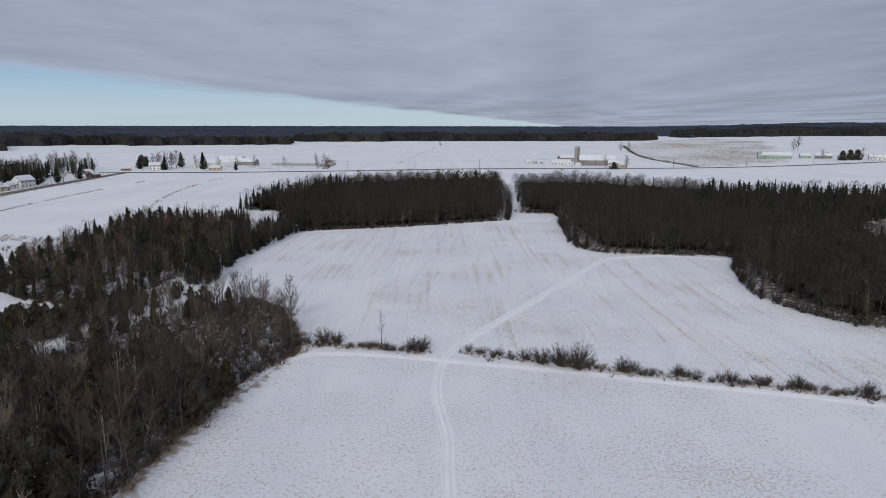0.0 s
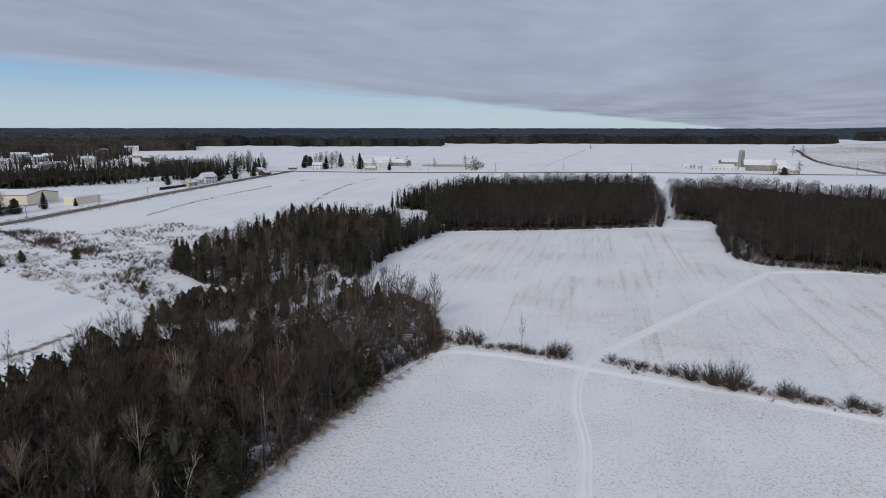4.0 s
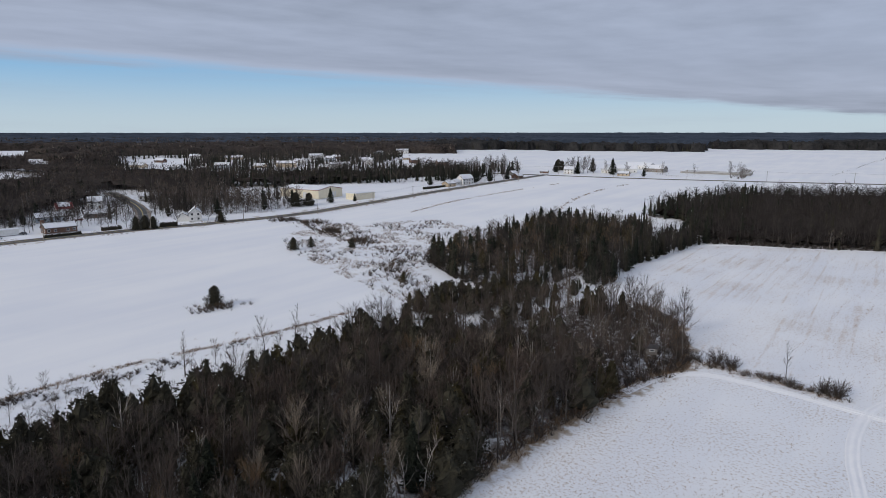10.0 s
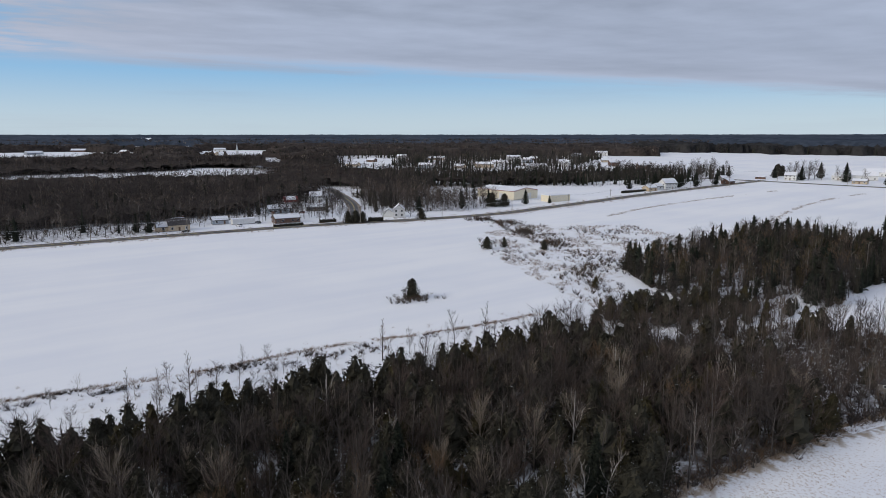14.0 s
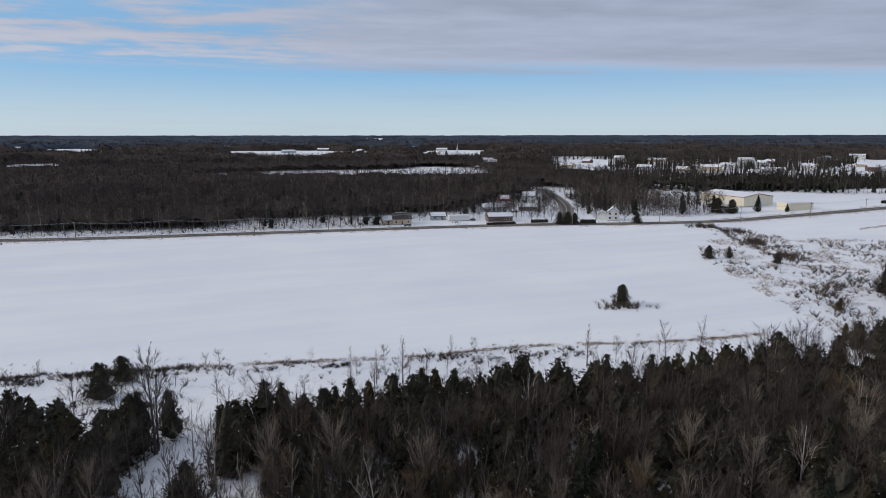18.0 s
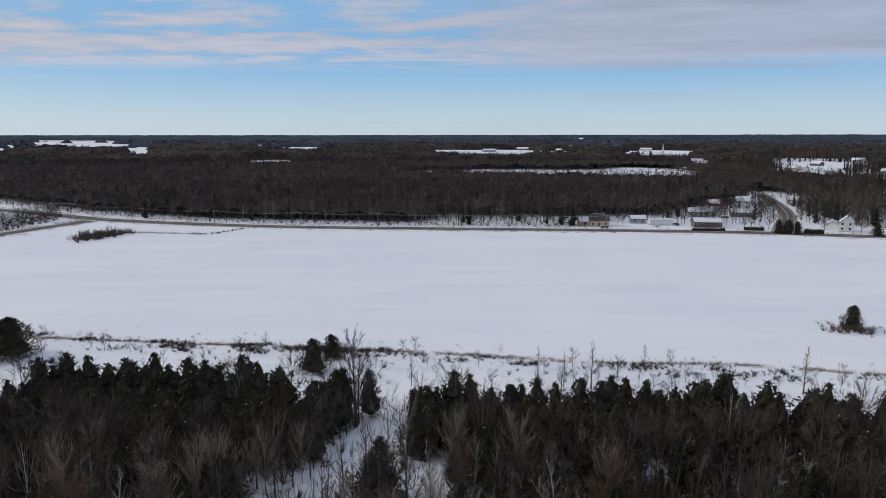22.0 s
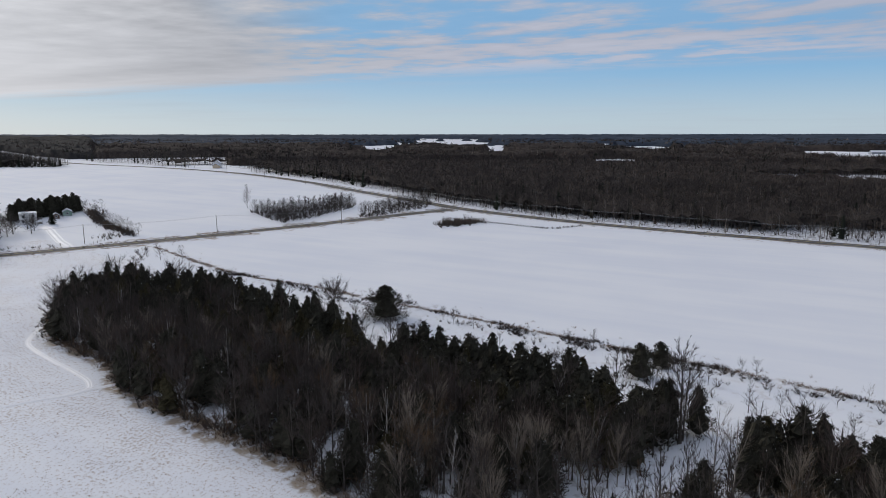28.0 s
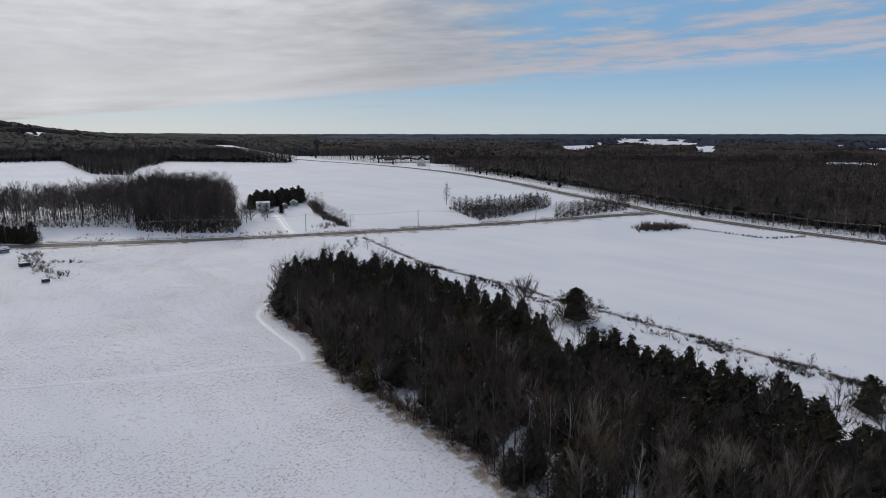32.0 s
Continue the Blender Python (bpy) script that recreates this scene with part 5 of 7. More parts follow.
for px, py, s in ((96, 116, 1.2), (104, 112, 1.4), (110, 111, 1.1), (118, 108, 1.5), (90, 117, 0.9), (60, 125.5, 1.0), (66, 124, 0.9), (26, 134.5, 1.9), (29.5, 133, 2.2), (22, 136, 1.5), (39, 131, 1.35), (-29, 150, 1.5), (-26, 150, 1.2), (-7.5, 145, 1.3), (-5, 144.5, 1.4), (50, 129, 1.0), (72, 122, 1.2), (84, 119, 1.1)):
    round_bush.place(standing(px, py, s * 0.95, 0.85), label="large round leafless bush in the hedge", group="bushes of the field hedge")

fan_trees = [Kind("bare_maple", fan_tree(10.0, 26, 20, 0.28, 0.04), TWIG_GREY, TWIG_GREY, label="pale grey bare tree with a fan-shaped crown"),
             Kind("bare_maple", fan_tree(11.0, 24, 19, 0.23, 0.04), BARK, TWIG_RED, label="slim reddish-grey bare tree"),
             Kind("bare_maple", fan_tree(10.0, 26, 20, 0.30, 0.04), BARK, LARCH, label="reddish bare tree with a round fine crown")]
for i in range(150):
    py = np.random.uniform(-150, 118)
    px = float(np.interp(py, [-150, -117, -83, -48, -20, 5, 70, 122], [-92, -80, -75, -67, -62, -58, -51, -43])) - np.random.uniform(0.5, 34)
    if line_distance(LANE, px, py) > 4.0:
        fan_trees[int(np.random.choice(3, p=(0.42, 0.32, 0.26)))].place(standing(px, py, np.random.uniform(0.7, 1.15), 1.0), group="trees of the near wood")
broad_tree = Kind("shade_tree", fan_tree(8.0, 40, 24, 0.48, 0.05), BARK, TWIG, label="broad low bare tree with a rounded crown")
SINGLES = [  # kind, x, y, scale, width, label
    (bare_near[3], -15, 150, 0.62, 0.8, "slim bare sapling in the hedge"), (oak, -41, 167, 0.98, 0.9, "tall bare tree at the corner of the wood"),
    (oak, -57, 172, 0.98, 0.9, "tall bare tree at the corner of the wood"), (bare_near[0], -64, 178, 0.8, 0.9, "tall bare tree at the corner of the wood"),
    (bare_near[0], -49, 171, 0.75, 0.9, "tall bare tree at the corner of the wood"), (oak, -109, -13.5, 1.35, 1.1, "old spreading bare tree at the end of the lane"),
    (broad_tree, -148, -118, 1.25, 1.05, "broad rounded bare tree beside the snowy field"), (bare_near[6], -126, 33.5, 0.8, 1.3, "bare larch on the snowy strip"),
    (bare_near[6], -123, 21.7, 0.8, 1.1, "bare larch on the snowy strip"), (bare_near[6], -127, 28, 0.62, 0.9, "slim bare larch on the snowy strip"),
    (fan_trees[0], -69, 53, 0.85, 0.9, "pale yellowish fan-shaped young tree in the wood"), (fan_trees[0], -77.5, -48, 1.35, 0.8, "tall pale grey bare tree in the wood"),
    (fan_trees[0], -81.5, -32, 1.2, 0.8, "pale slender bare tree near the lane"), (fan_trees[1], -88, -30.5, 1.0, 1.05, "reddish bare tree with a round fan crown"), (fan_trees[0], -88, -24.5, 1.0, 0.85, "pale bare tree near the lane"),
    (bare_near[5], -110, -36, 0.95, 1.0, "white contorted dead birch among cedars"), (fan_trees[0], -88.5, -26.5, 0.8, 0.8, "small pale bare tree near the lane"), (fan_trees[0], -90, -19.5, 0.95, 0.7, "pale slender bare tree beside the lane"),
    (bare_near[4], -94.7, -24, 0.75, 0.9, "slim pale birch near the lane"), (bare_near[5], -46, 112, 0.75, 1.2, "white bowed birch leaning out of the wood"), (bare_near[5], -48, 96, 0.7, 1.2, "white bowed birch leaning out of the wood"), (bare_near[5], -47, 122, 0.65, 1.3, "white leaning dead birch at the wood's edge"),
    (bare_near[4], -52, 100, 0.9, 1.0, "white birch at the wood's edge"), (bare_near[5], -50, 92, 0.8, 1.0, "white leaning birch at the wood's edge"),
    (bare_near[6], -122, 76, 0.8, 1.3, "bare larch beside the field hedge"), (bare_near[2], -120, 96, 0.85, 1.0, "bare tree beside the field hedge"),
    (oak, -325, -333, 1.25, 0.7, "lone tall bare tree beside the snowy field"), (bare_near[3], -118, 104, 0.8, 1.0, "bare tree beside the field hedge"),
    (bare_near[0], -128, -4, 0.5, 1.0, "small bare tree on the snowy strip"), (bare_near[0], -136, 48, 0.45, 1.0, "small bare tree on the snowy strip"),
    (bare_near[2], -176, -232, 0.6, 1.3, "bare thicket tree beside the side road"), (bare_near[2], -182, -226, 0.55, 1.4, "bare thicket tree beside the side road"),
]
for k, px, py, s, w, text in SINGLES:
    k.place(standing(px, py, s, w), label=text)
CONIFERS = [
    (round_cedar, -166.5, 115, 0.74, 1.15, "single dark cedar on a brushy mound in the snowy field"), (round_cedar, -220, 195, 0.66, 1.2, "round dark cedar in the marshy corner"),
    (cedar_near[1], -202, 214, 0.55, 1.2, "small spruce in the marshy corner"), (cedar_near[0], -218, 204, 0.55, 1.2, "small open spruce in the marshy corner"),
    (round_cedar, -149, -100, 1.12, 1.6, "large round cedar beside the snowy field"), (round_cedar, -145.5, -23, 0.68, 1.25, "dark cedar on the snowy strip"),
    (cedar_near[1], -136.5, -26, 0.92, 1.2, "open ragged cedar on the snowy strip"), (cedar_near[0], -114, -11.5, 0.95, 1.1, "dark pointed cedar beside the lane"),
    (cedar_near[2], -159, 232, 0.7, 1.4, "brown-green cedar at the edge of the marsh"), (cedar_near[2], -139, 173, 0.5, 1.4, "olive cedar thicket at the marsh's edge"),
    (cedar_near[2], -114.5, 164, 0.7, 1.3, "olive cedar thicket at the marsh's edge"), (cedar_near[2], -117, 166, 0.55, 1.3, "olive cedar thicket at the marsh's edge"),
    (round_cedar, -322, 231, 0.76, 1.2, "round clipped dark cedar beside the white house"), (round_cedar, -335, 186, 0.85, 1.1, "dense black-green cedar by the street corner"),
    (round_cedar, -333, 190, 0.88, 1.1, "dense black-green cedar by the street corner"), (round_cedar, -331, 194, 0.80, 1.1, "dense black-green cedar by the street corner"),
    (round_cedar, -340, 306, 1.15, 1.15, "broad dark pine beside the cream warehouse"), (round_cedar, -337, 314, 1.05, 1.2, "broad dark pine beside the cream warehouse"),
    (cedar_near[3], -336, 335, 0.95, 1.4, "pointed spruce before the cream warehouse"), (cedar_near[3], -328, 352, 0.5, 1.5, "small spruce before the cream warehouse"),
    (cedar_near[3], -252, 678, 1.55, 1.5, "tall spreading spruce beside the farmhouse"), (cedar_near[3], -216, 672, 0.8, 1.4, "spruce beside the farm buildings"),
    (cedar_near[3], -288, 668, 1.2, 1.6, "dark spruce in the farmyard"), (cedar_near[3], -318, 676, 1.1, 1.6, "dark spruce in the farmyard"),
    (cedar_near[3], -214, -374, 0.62, 1.8, "dark spruce before the shed"), (round_cedar, -361, 160, 0.45, 1.1, "small round cedar before the brick house"),
    (cedar_near[3], -330, 522, 1.0, 1.5, "dark spruce beside the white farmhouse"), (cedar_near[3], -336, 536, 1.0, 1.5, "dark spruce beside the white farmhouse"),
    (cedar_near[3], -324, 540, 0.9, 1.5, "dark spruce beside the white farmhouse"), (cedar_near[3], -332, 554, 1.0, 1.5, "dark spruce beside the white farmhouse"),
    (cedar_near[3], -352, 480, 0.9, 1.5, "dark spruce behind the garage"), (cedar_near[3], -322, 570, 0.9, 1.8, "broad dark spruce beside the road"),
    (round_cedar, -327, 700, 1.5, 1.0, "broad dark pine at the farmyard"), (round_cedar, -323, 704, 1.3, 1.0, "broad dark pine at the farmyard"), (cedar_near[3], -285, 703, 1.4, 1.4, "tall dark spruce in the farmyard"),
    (cedar_near[3], -364, 518, 1.2, 1.4, "dark spruce behind the white farmhouse"), (cedar_near[3], -351, 517, 1.2, 1.4, "dark spruce behind the white farmhouse"), (cedar_near[3], -340, 514, 1.0, 1.4, "dark spruce behind the white farmhouse"),
    (round_cedar, -350, 536, 1.2, 1.2, "broad dark pine behind the white farmhouse"), (round_cedar, -344, 548, 1.2, 1.2, "broad dark pine behind the white farmhouse"), (round_cedar, -360, 545, 1.3, 1.2, "broad dark pine behind the white farmhouse"),
    (cedar_near[1], 182, 686, 0.9, 1.8, "dark evergreen beside the farmhouse"), (round_cedar, -68.5, -356, 1.2, 1.15, "tall rounded dense dark cedar beside the side road"), (round_cedar, 469, 760, 1.3, 1.2, "round dark evergreen by the far house"),
    (round_cedar, 480, 762, 1.4, 1.2, "round dark evergreen by the far house"), (round_cedar, 490, 764, 1.4, 1.2, "round dark evergreen by the far house"),
]
for k, px, py, s, w, text in CONIFERS:
    k.place(standing(px, py, s, w), True, label=text)
for i in range(11):  # tall dense hedge beside the side road
    round_cedar.place(standing(-66 + 2.1 * i, -359.5 - 2.5 * i, np.random.uniform(0.92, 1.0), 1.1), True, label="dense dark cedar in the tall roadside hedge", group="cedars of the roadside hedge")
for i in range(8, 34):  # windbreak behind the white house
    px, py = -192 - 1.95 * i + np.random.normal(0, 1.0), -398 - 0.45 * i + np.random.normal(0, 1.2) - 5 * (i % 2)
    cedar_near[i % 2].place(standing(px, py, np.random.uniform(1.05, 1.45), 1.1), True, label="tall dark conifer in the windbreak behind the house", group="windbreak conifers")
for px, py, s in ((-297, 673, 1.4), (-290, 672, 1.5), (-285, 676, 1.4), (-284, 687, 1.5), (-383, 642, 1.5), (-380, 663, 1.5), (-364, 665, 1.3), (-382, 600, 1.4), (-390, 620, 1.4), (-373, 655, 1.4), (-395, 650, 1.3),
                  (-140, 716, 1.2), (-127, 709, 1.0), (-132, 722, 1.1), (-176, 716, 0.9), (-209, 714, 1.0), (-323, 547, 1.2), (-322, 564, 1.2), (-386, 662, 1.3), (-290, 690, 1.3), (-300, 680, 1.3), (-276, 684, 1.2), (-310, 690, 1.2), (-264, 690, 1.1), (-344, 600, 1.0), (-360, 605, 1.1), (-340, 625, 1.0), (-352, 590, 1.1),
                  (-240, 690, 1.0), (-220, 690, 1.0), (174, 692, 1.2), (196, 690, 1.1), (520, 950, 1.8), (508, 940, 1.4), (280, 977, 1.2), (270, 985, 1.1), (-5, 1139, 0.9), (455, 775, 1.0), (500, 772, 1.1),
                  (-336, 232, 0.8), (-340, 214, 0.75), (-352, 176, 0.8), (-356, 182, 0.8), (-350, 189, 0.8), (-354, 196, 0.8), (-366, 168, 0.9), (-362, 190, 0.8), (-190, -378, 0.6), (-184, -384, 0.6),
                  (-194, -388, 0.6), (-180, -392, 0.5), (-202, -372, 0.45)):
    oak.place(standing(px, py, s, 1.0), label="rounded bare shade tree beside the buildings")


for px, py, s in ((-178, -352, 0.75), (-184, -358, 0.85), (-190, -352, 0.8), (-181, -364, 0.8), (-188, -366, 0.9), (-196, -360, 0.75), (-199, -372, 0.7), (-174, -360, 0.6)):
    oak.place(standing(px, py, s, 1.4), label="low round bare apple tree in the garden", group="garden apple trees")
YARDS = [(-372, 100), (-378, 160), (-392, 165), (-440, 195), (-440, 235), (-400, 250), (-355, 245), (-352, 232), (-372, 205), (-364, 180), (-372, 140)]
HOMES = [(-368, 98), (-377, 124), (-369, 135), (-360, 158), (-402, 172), (-398, 196), (-424, 190), (-437, 216), (-340, 226)]
x, y = grid_points(YARDS, 5.2, keep=lambda x, y: (np.min([np.hypot(x - a, y - b) for a, b in HOMES], 0) > 9) & (line_distance(VILLAGE_STREET, x, y) > 6))
stand("yard_wood", batches(bare_mid, x, y, 0.06, cedar_mid, 0.6, 1.05), "bare trees standing among the roadside houses")
x, y = grid_points([(-430, 560), (-352, 540), (-340, 600), (-350, 660), (-400, 695), (-445, 620)], 8.5)
stand("crossroads_trees", batches(bare_mid, x, y, 0.3, cedar_mid, 0.7, 1.2), "dark mixed trees round the crossroads houses")
k = np.linspace(0, 1, 34)
x = np.interp(k, [0, 0.35, 0.7, 1], [-258, -240, -224, -213]) + np.random.normal(0, 2.2, 34)
y = np.interp(k, [0, 0.35, 0.7, 1], [-404, -372, -339, -300]) + np.random.normal(0, 2.2, 34)
stand("lane_trees", batches(bare_mid[:4], x, y, 0.0, [], 0.35, 0.85), "bare young trees and brush along the drive's hedge")
x, y = grid_points(GROVE, 3.4, keep=lambda x, y: (np.hypot(x, y) < 470) & (blotch(x, y, 8.0, 33) > 0.28))
stand("grove_undergrowth", batches(shrub_fill, x, y, 0.0, [], 0.4, 1.3), "brown brush and saplings under the grove", "undergrowth")
x, y = grid_points([(-95, -372), (-130, -334), (-152, -314), (-148, -308), (-118, -326), (-84, -350)], 2.4, keep=lambda x, y: blotch(x, y, 7.0, 35) > 0.52)
stand("verge_brush", batches(shrub_fill, x, y, 0.0, [], 0.2, 0.6), "low weeds and brush on the snowy road verge", "brush")
xs, ys = [], []
for a0, a1, r0, r1, high in RIDGE_WOODS:
    n = int((a1 - a0) * 28)
    a, r = np.radians(np.random.uniform(a0, a1, n)), r0 + (r1 - r0) * np.random.rand(n) ** 2
    xs.append(-np.sin(a) * r), ys.append(np.cos(a) * r)
stand("ridge_woods", batches([Kind("f", fuzzy_tree(13, 0, 30, 0.24, 0.2, 0.5), MAPLE_BARK, DARK_TWIG)], np.concatenate(xs), np.concatenate(ys), 0.3, far_green, 0.9, 1.3), "dark strips of woods along the far ridge", "woods")
x, y = np.concatenate([grid_points(SCRUB_WEST, 2.9), grid_points(SCRUB_EAST, 3.3)], 1)
stand("scrub_thicket", batches(shrub_dark, x, y, 0.0, [], 0.5, 1.4), "dark brush under the scrub trees by the junction", "brush")
for i in range(34):  # bare trees round the houses
    py = np.random.uniform(88, 250)
    px = float(np.interp(py, [88, 150, 200, 250], [-372, -368, -362, -350])) - np.random.uniform(0, 34)
    bare_near[i % 4].place(standing(px, py, np.random.uniform(0.6, 0.95), 1.0), label="bare yard tree among the roadside houses", group="yard trees")


def clumps(count, h, blades, width, mat):
    g = Geo()
    a = np.random.rand(blades) * 6.283
    root = np.stack([np.cos(a), np.sin(a), 0 * a], 1) * (0.5 * h * np.random.rand(blades))[:, None]
    g.slivers(root, away(a, np.random.uniform(0.5, 1.4, blades)) * (h * np.random.uniform(0.6, 1.1, blades))[:, None], np.full(blades, width), 0)
    return g.arrays(), (mat,)


def scatter_stuff(name, sorts, x, y, lo, hi, label, category):
    pick = np.random.randint(0, len(sorts), len(x))
    stand(name, [(*k, x[pick == i], y[pick == i], np.random.uniform(lo, hi, (pick == i).sum())) for i, k in enumerate(sorts)], label, category)


weeds = [clumps(1, 1.0, 9, 0.09, WEED), clumps(1, 0.8, 8, 0.09, STRAW), clumps(1, 1.1, 9, 0.08, WEED)]
xs, ys = [], []
for line, step, spread in ((FIELD_HEDGE, 0.13, 0.6), (FIELD_HEDGE, 1.2, 4.0), (CROSS_HEDGE_WEST, 0.15, 1.3), (CROSS_HEDGE_EAST, 0.15, 1.3)):
    c = smooth_line(line, step)
    ok = blotch(c[:, 0] + c[:, 1], c[:, 1], 5.0, 5) > 0.30
    xs.append((c[:, 0] + np.random.normal(0, spread, len(c)))[ok]), ys.append((c[:, 1] + np.random.normal(0, spread, len(c)))[ok])
scatter_stuff("hedge_weeds", weeds, np.concatenate(xs), np.concatenate(ys), 0.4, 0.95, "dry brown weeds standing along the field edges", "weeds")
c = smooth_line([NEAR_WOOD[-3], NEAR_WOOD[-2], NEAR_WOOD[-1], *NEAR_WOOD[:16]], 0.09)
n = len(c)
scatter_stuff("wood_edge_grass", weeds, c[:, 0] + np.random.normal(-1.6, 1.2, n), c[:, 1] + np.random.normal(0, 1.2, n), 0.5, 1.2, "matted brown grass and briars along the wood", "grass")
c = smooth_line([NEAR_WOOD[-2], NEAR_WOOD[-1], *NEAR_WOOD[:16]], 0.9)
n = len(c)
stand("wood_edge_shrubs", batches(shrub_fill, c[:, 0] + np.random.normal(-1.5, 1.3, n), c[:, 1] + np.random.normal(0, 1, n), 0.0, [], 0.5, 1.2), "low brown shrubs along the edge of the wood", "shrubs")
x, y = grid_points(MARSH, 1.5, 0.5, keep=lambda x, y: blotch(x, y, 6.0, 8) > 0.57)
scatter_stuff("marsh_tussocks", weeds, x, y, 0.5, 1.3, "brown tussocks and sedge in the snowy marsh", "grass")
x, y = grid_points(MARSH, 4.0, 0.5, keep=lambda x, y: blotch(x, y, 12.0, 9) > 0.56)
stand("marsh_shrubs", batches(shrub_fill + shrub_dark, x, y, 0.0, [], 0.4, 1.1), "scattered brown shrubs in the snowy marsh", "shrubs")
x, y = grid_points(STRIP, 4.2, 0.5, keep=lambda x, y: blotch(x, y, 11.0, 3) > 0.55)
stand("strip_shrubs", batches(shrub_fill, x, y, 0.0, [], 0.4, 0.9), "low shrubs poking out of the snowy strip", "shrubs")
x, y = grid_points([(-113, 20), (-132, 30), (-128, 75), (-122, 130), (-112, 150), (-104, 130), (-103, 92), (-104, 70)], 5.2, 0.5)
stand("back_saplings", batches([Kind("m", haze_tree(12, 13, 16, 0.20, 0.045), GREY_BARK, TAN_TWIG), Kind("m", haze_tree(12, 13, 16, 0.22, 0.045), BARK, TWIG)], x, y, 0.0, [], 0.22, 0.5), "grey bare saplings along the back of the wood", "saplings")
x, y = grid_points(STRIP, 10.0, 0.5)
stand("strip_saplings", batches(bare_fill, x, y, 0.0, [], 0.22, 0.5), "thin bare saplings on the snowy strip", "saplings")
xs, ys = [], []
for i in range(64):  # low dark clumps of brush on the strip and along the field's edge
    py = np.random.uniform(-190, 100)
    px = float(np.interp(py, [-190, -142, -93, -20, 39, 105], [-172, -168, -161, -151, -140, -130])) + (abs(np.random.normal(0, 6)) if i % 2 else np.random.normal(0, 1))
    m = np.random.randint(14, 34)
    xs.append(px + np.random.normal(0, 0.9, m)), ys.append(py + np.random.normal(0, 2.4, m))
x, y = np.concatenate(xs), np.concatenate(ys)
stand("strip_brush", batches(shrub_dark, x, y, 0.0, [], 0.22, 0.55), "dark low brush in clumps along the snowy strip", "brush")
STUBBLE = material("bleached_stubble", (0.27, 0.19, 0.135), (0.50, 0.38, 0.285), 0.7, 0.95, vary="island", spec=0.1)
stubble = [clumps(1, 0.24, 3, 0.10, STUBBLE), clumps(1, 0.22, 3, 0.10, STUBBLE), clumps(1, 0.26, 3, 0.09, STRAW)]


def field_tufts():
    n = 520000
    a, b = np.random.uniform(-190, 190, n), np.random.uniform(-330, 350, n)
    head, r = polar(a, b)
    p = 0.75 * blotch(a, b, 22.0, 1) + 0.35 * blotch(a, b, 6.0, 2)
    near = (b < 138 - 0.31 * a) & (a > np.interp(b, [-330, -200, -100, 0], [-185, -160, -90, -50]))
    # cut rows in the field beyond the hedge, and a few tan swathes
    across = a * math.cos(0.12) - b * math.sin(0.12)
    row = np.abs((across / 6.5) % 1 - 0.5) < 0.10
    swathe = np.clip(blotch(across, b * 0.25, 9.0, 6) * 2.4 - 1.25, 0, 1)
    middle = np.where(row, 0.3 + swathe * 4.0, 0.16 * p) + 2.6 * np.exp(-((a - 30) / 26) ** 2 - ((b - 172) / 13) ** 2) + 0.25 * np.exp(-((a + 12) / 22) ** 2 - ((b - 250) / 18) ** 2)
    chance = np.where(near, np.where(b < 0, np.clip(p * 1.7 - 0.45, 0.14, 0.9), np.clip(p * 2.2 - 0.55, 0.04, 0.95)), middle * (b < 330) * (a > -70) * (a < 110))
    ok = (np.random.rand(n) < chance) & (r > 55) & (r < 340) & (head > -42) & (head < 178)
    ok &= ~inside(NEAR_WOOD, a, b) & ~inside(EAST_WOOD, a, b) & ~inside(BACK_WOOD, a, b)
    for line in (FARM_TRACK, HEDGE_TRACK, SOUTH_TRACK, WOOD_TRACK):
        ok &= line_distance(line, a, b) > 2.2
    ok &= line_distance(SIDE_ROAD, a, b) > 8
    return a[ok], b[ok]


x, y = field_tufts()
scatter_stuff("field_stubble", stubble, x, y, 0.6, 1.25, "dry cut stubble poking through thin snow on the field", "stubble")

# ---- buildings ----
WHITE_WALL = material("white_siding", (0.62, 0.62, 0.60), (0.80, 0.80, 0.78), 1.2, 0.7, 0.01)
CREAM = material("cream_steel", (0.72, 0.65, 0.49), (0.82, 0.76, 0.60), 0.5, 0.5, 0.01)
TAN = material("tan_siding", (0.45, 0.36, 0.25), (0.62, 0.51, 0.37), 1.2, 0.7, 0.01)
BRICK = material("red_brown_brick", (0.095, 0.058, 0.045), (0.19, 0.115, 0.088), 2.0, 0.9, 0.02)
GREY_WALL = material("weathered_boards", (0.17, 0.155, 0.14), (0.33, 0.31, 0.285), 1.4, 0.9, 0.02)
GREEN_WALL = material("pale_green_steel", (0.22, 0.33, 0.27), (0.36, 0.48, 0.41), 0.8, 0.6, 0.01)
BLUE_WALL = material("grey_blue_siding", (0.26, 0.30, 0.34), (0.42, 0.46, 0.50), 1.2, 0.7, 0.01)
SHINGLE = material("dark_shingles", (0.045, 0.042, 0.042), (0.11, 0.10, 0.10), 1.5, 0.9, 0.02)
RED_ROOF = material("red_steel_roof", (0.15, 0.028, 0.027), (0.26, 0.05, 0.047), 0.8, 0.5)
CONCRETE = material("grey_concrete", (0.26, 0.255, 0.245), (0.44, 0.43, 0.41), 0.8, 0.9, 0.02)
TRIM = material("white_trim", (0.66, 0.66, 0.64), (0.82, 0.82, 0.80), 2.0, 0.6)
RED_TRIM = material("rust_red_trim", (0.22, 0.06, 0.04), (0.34, 0.10, 0.07), 1.5, 0.6)
DOOR = material("brown_door", (0.10, 0.06, 0.04), (0.19, 0.12, 0.08), 2.0, 0.6)
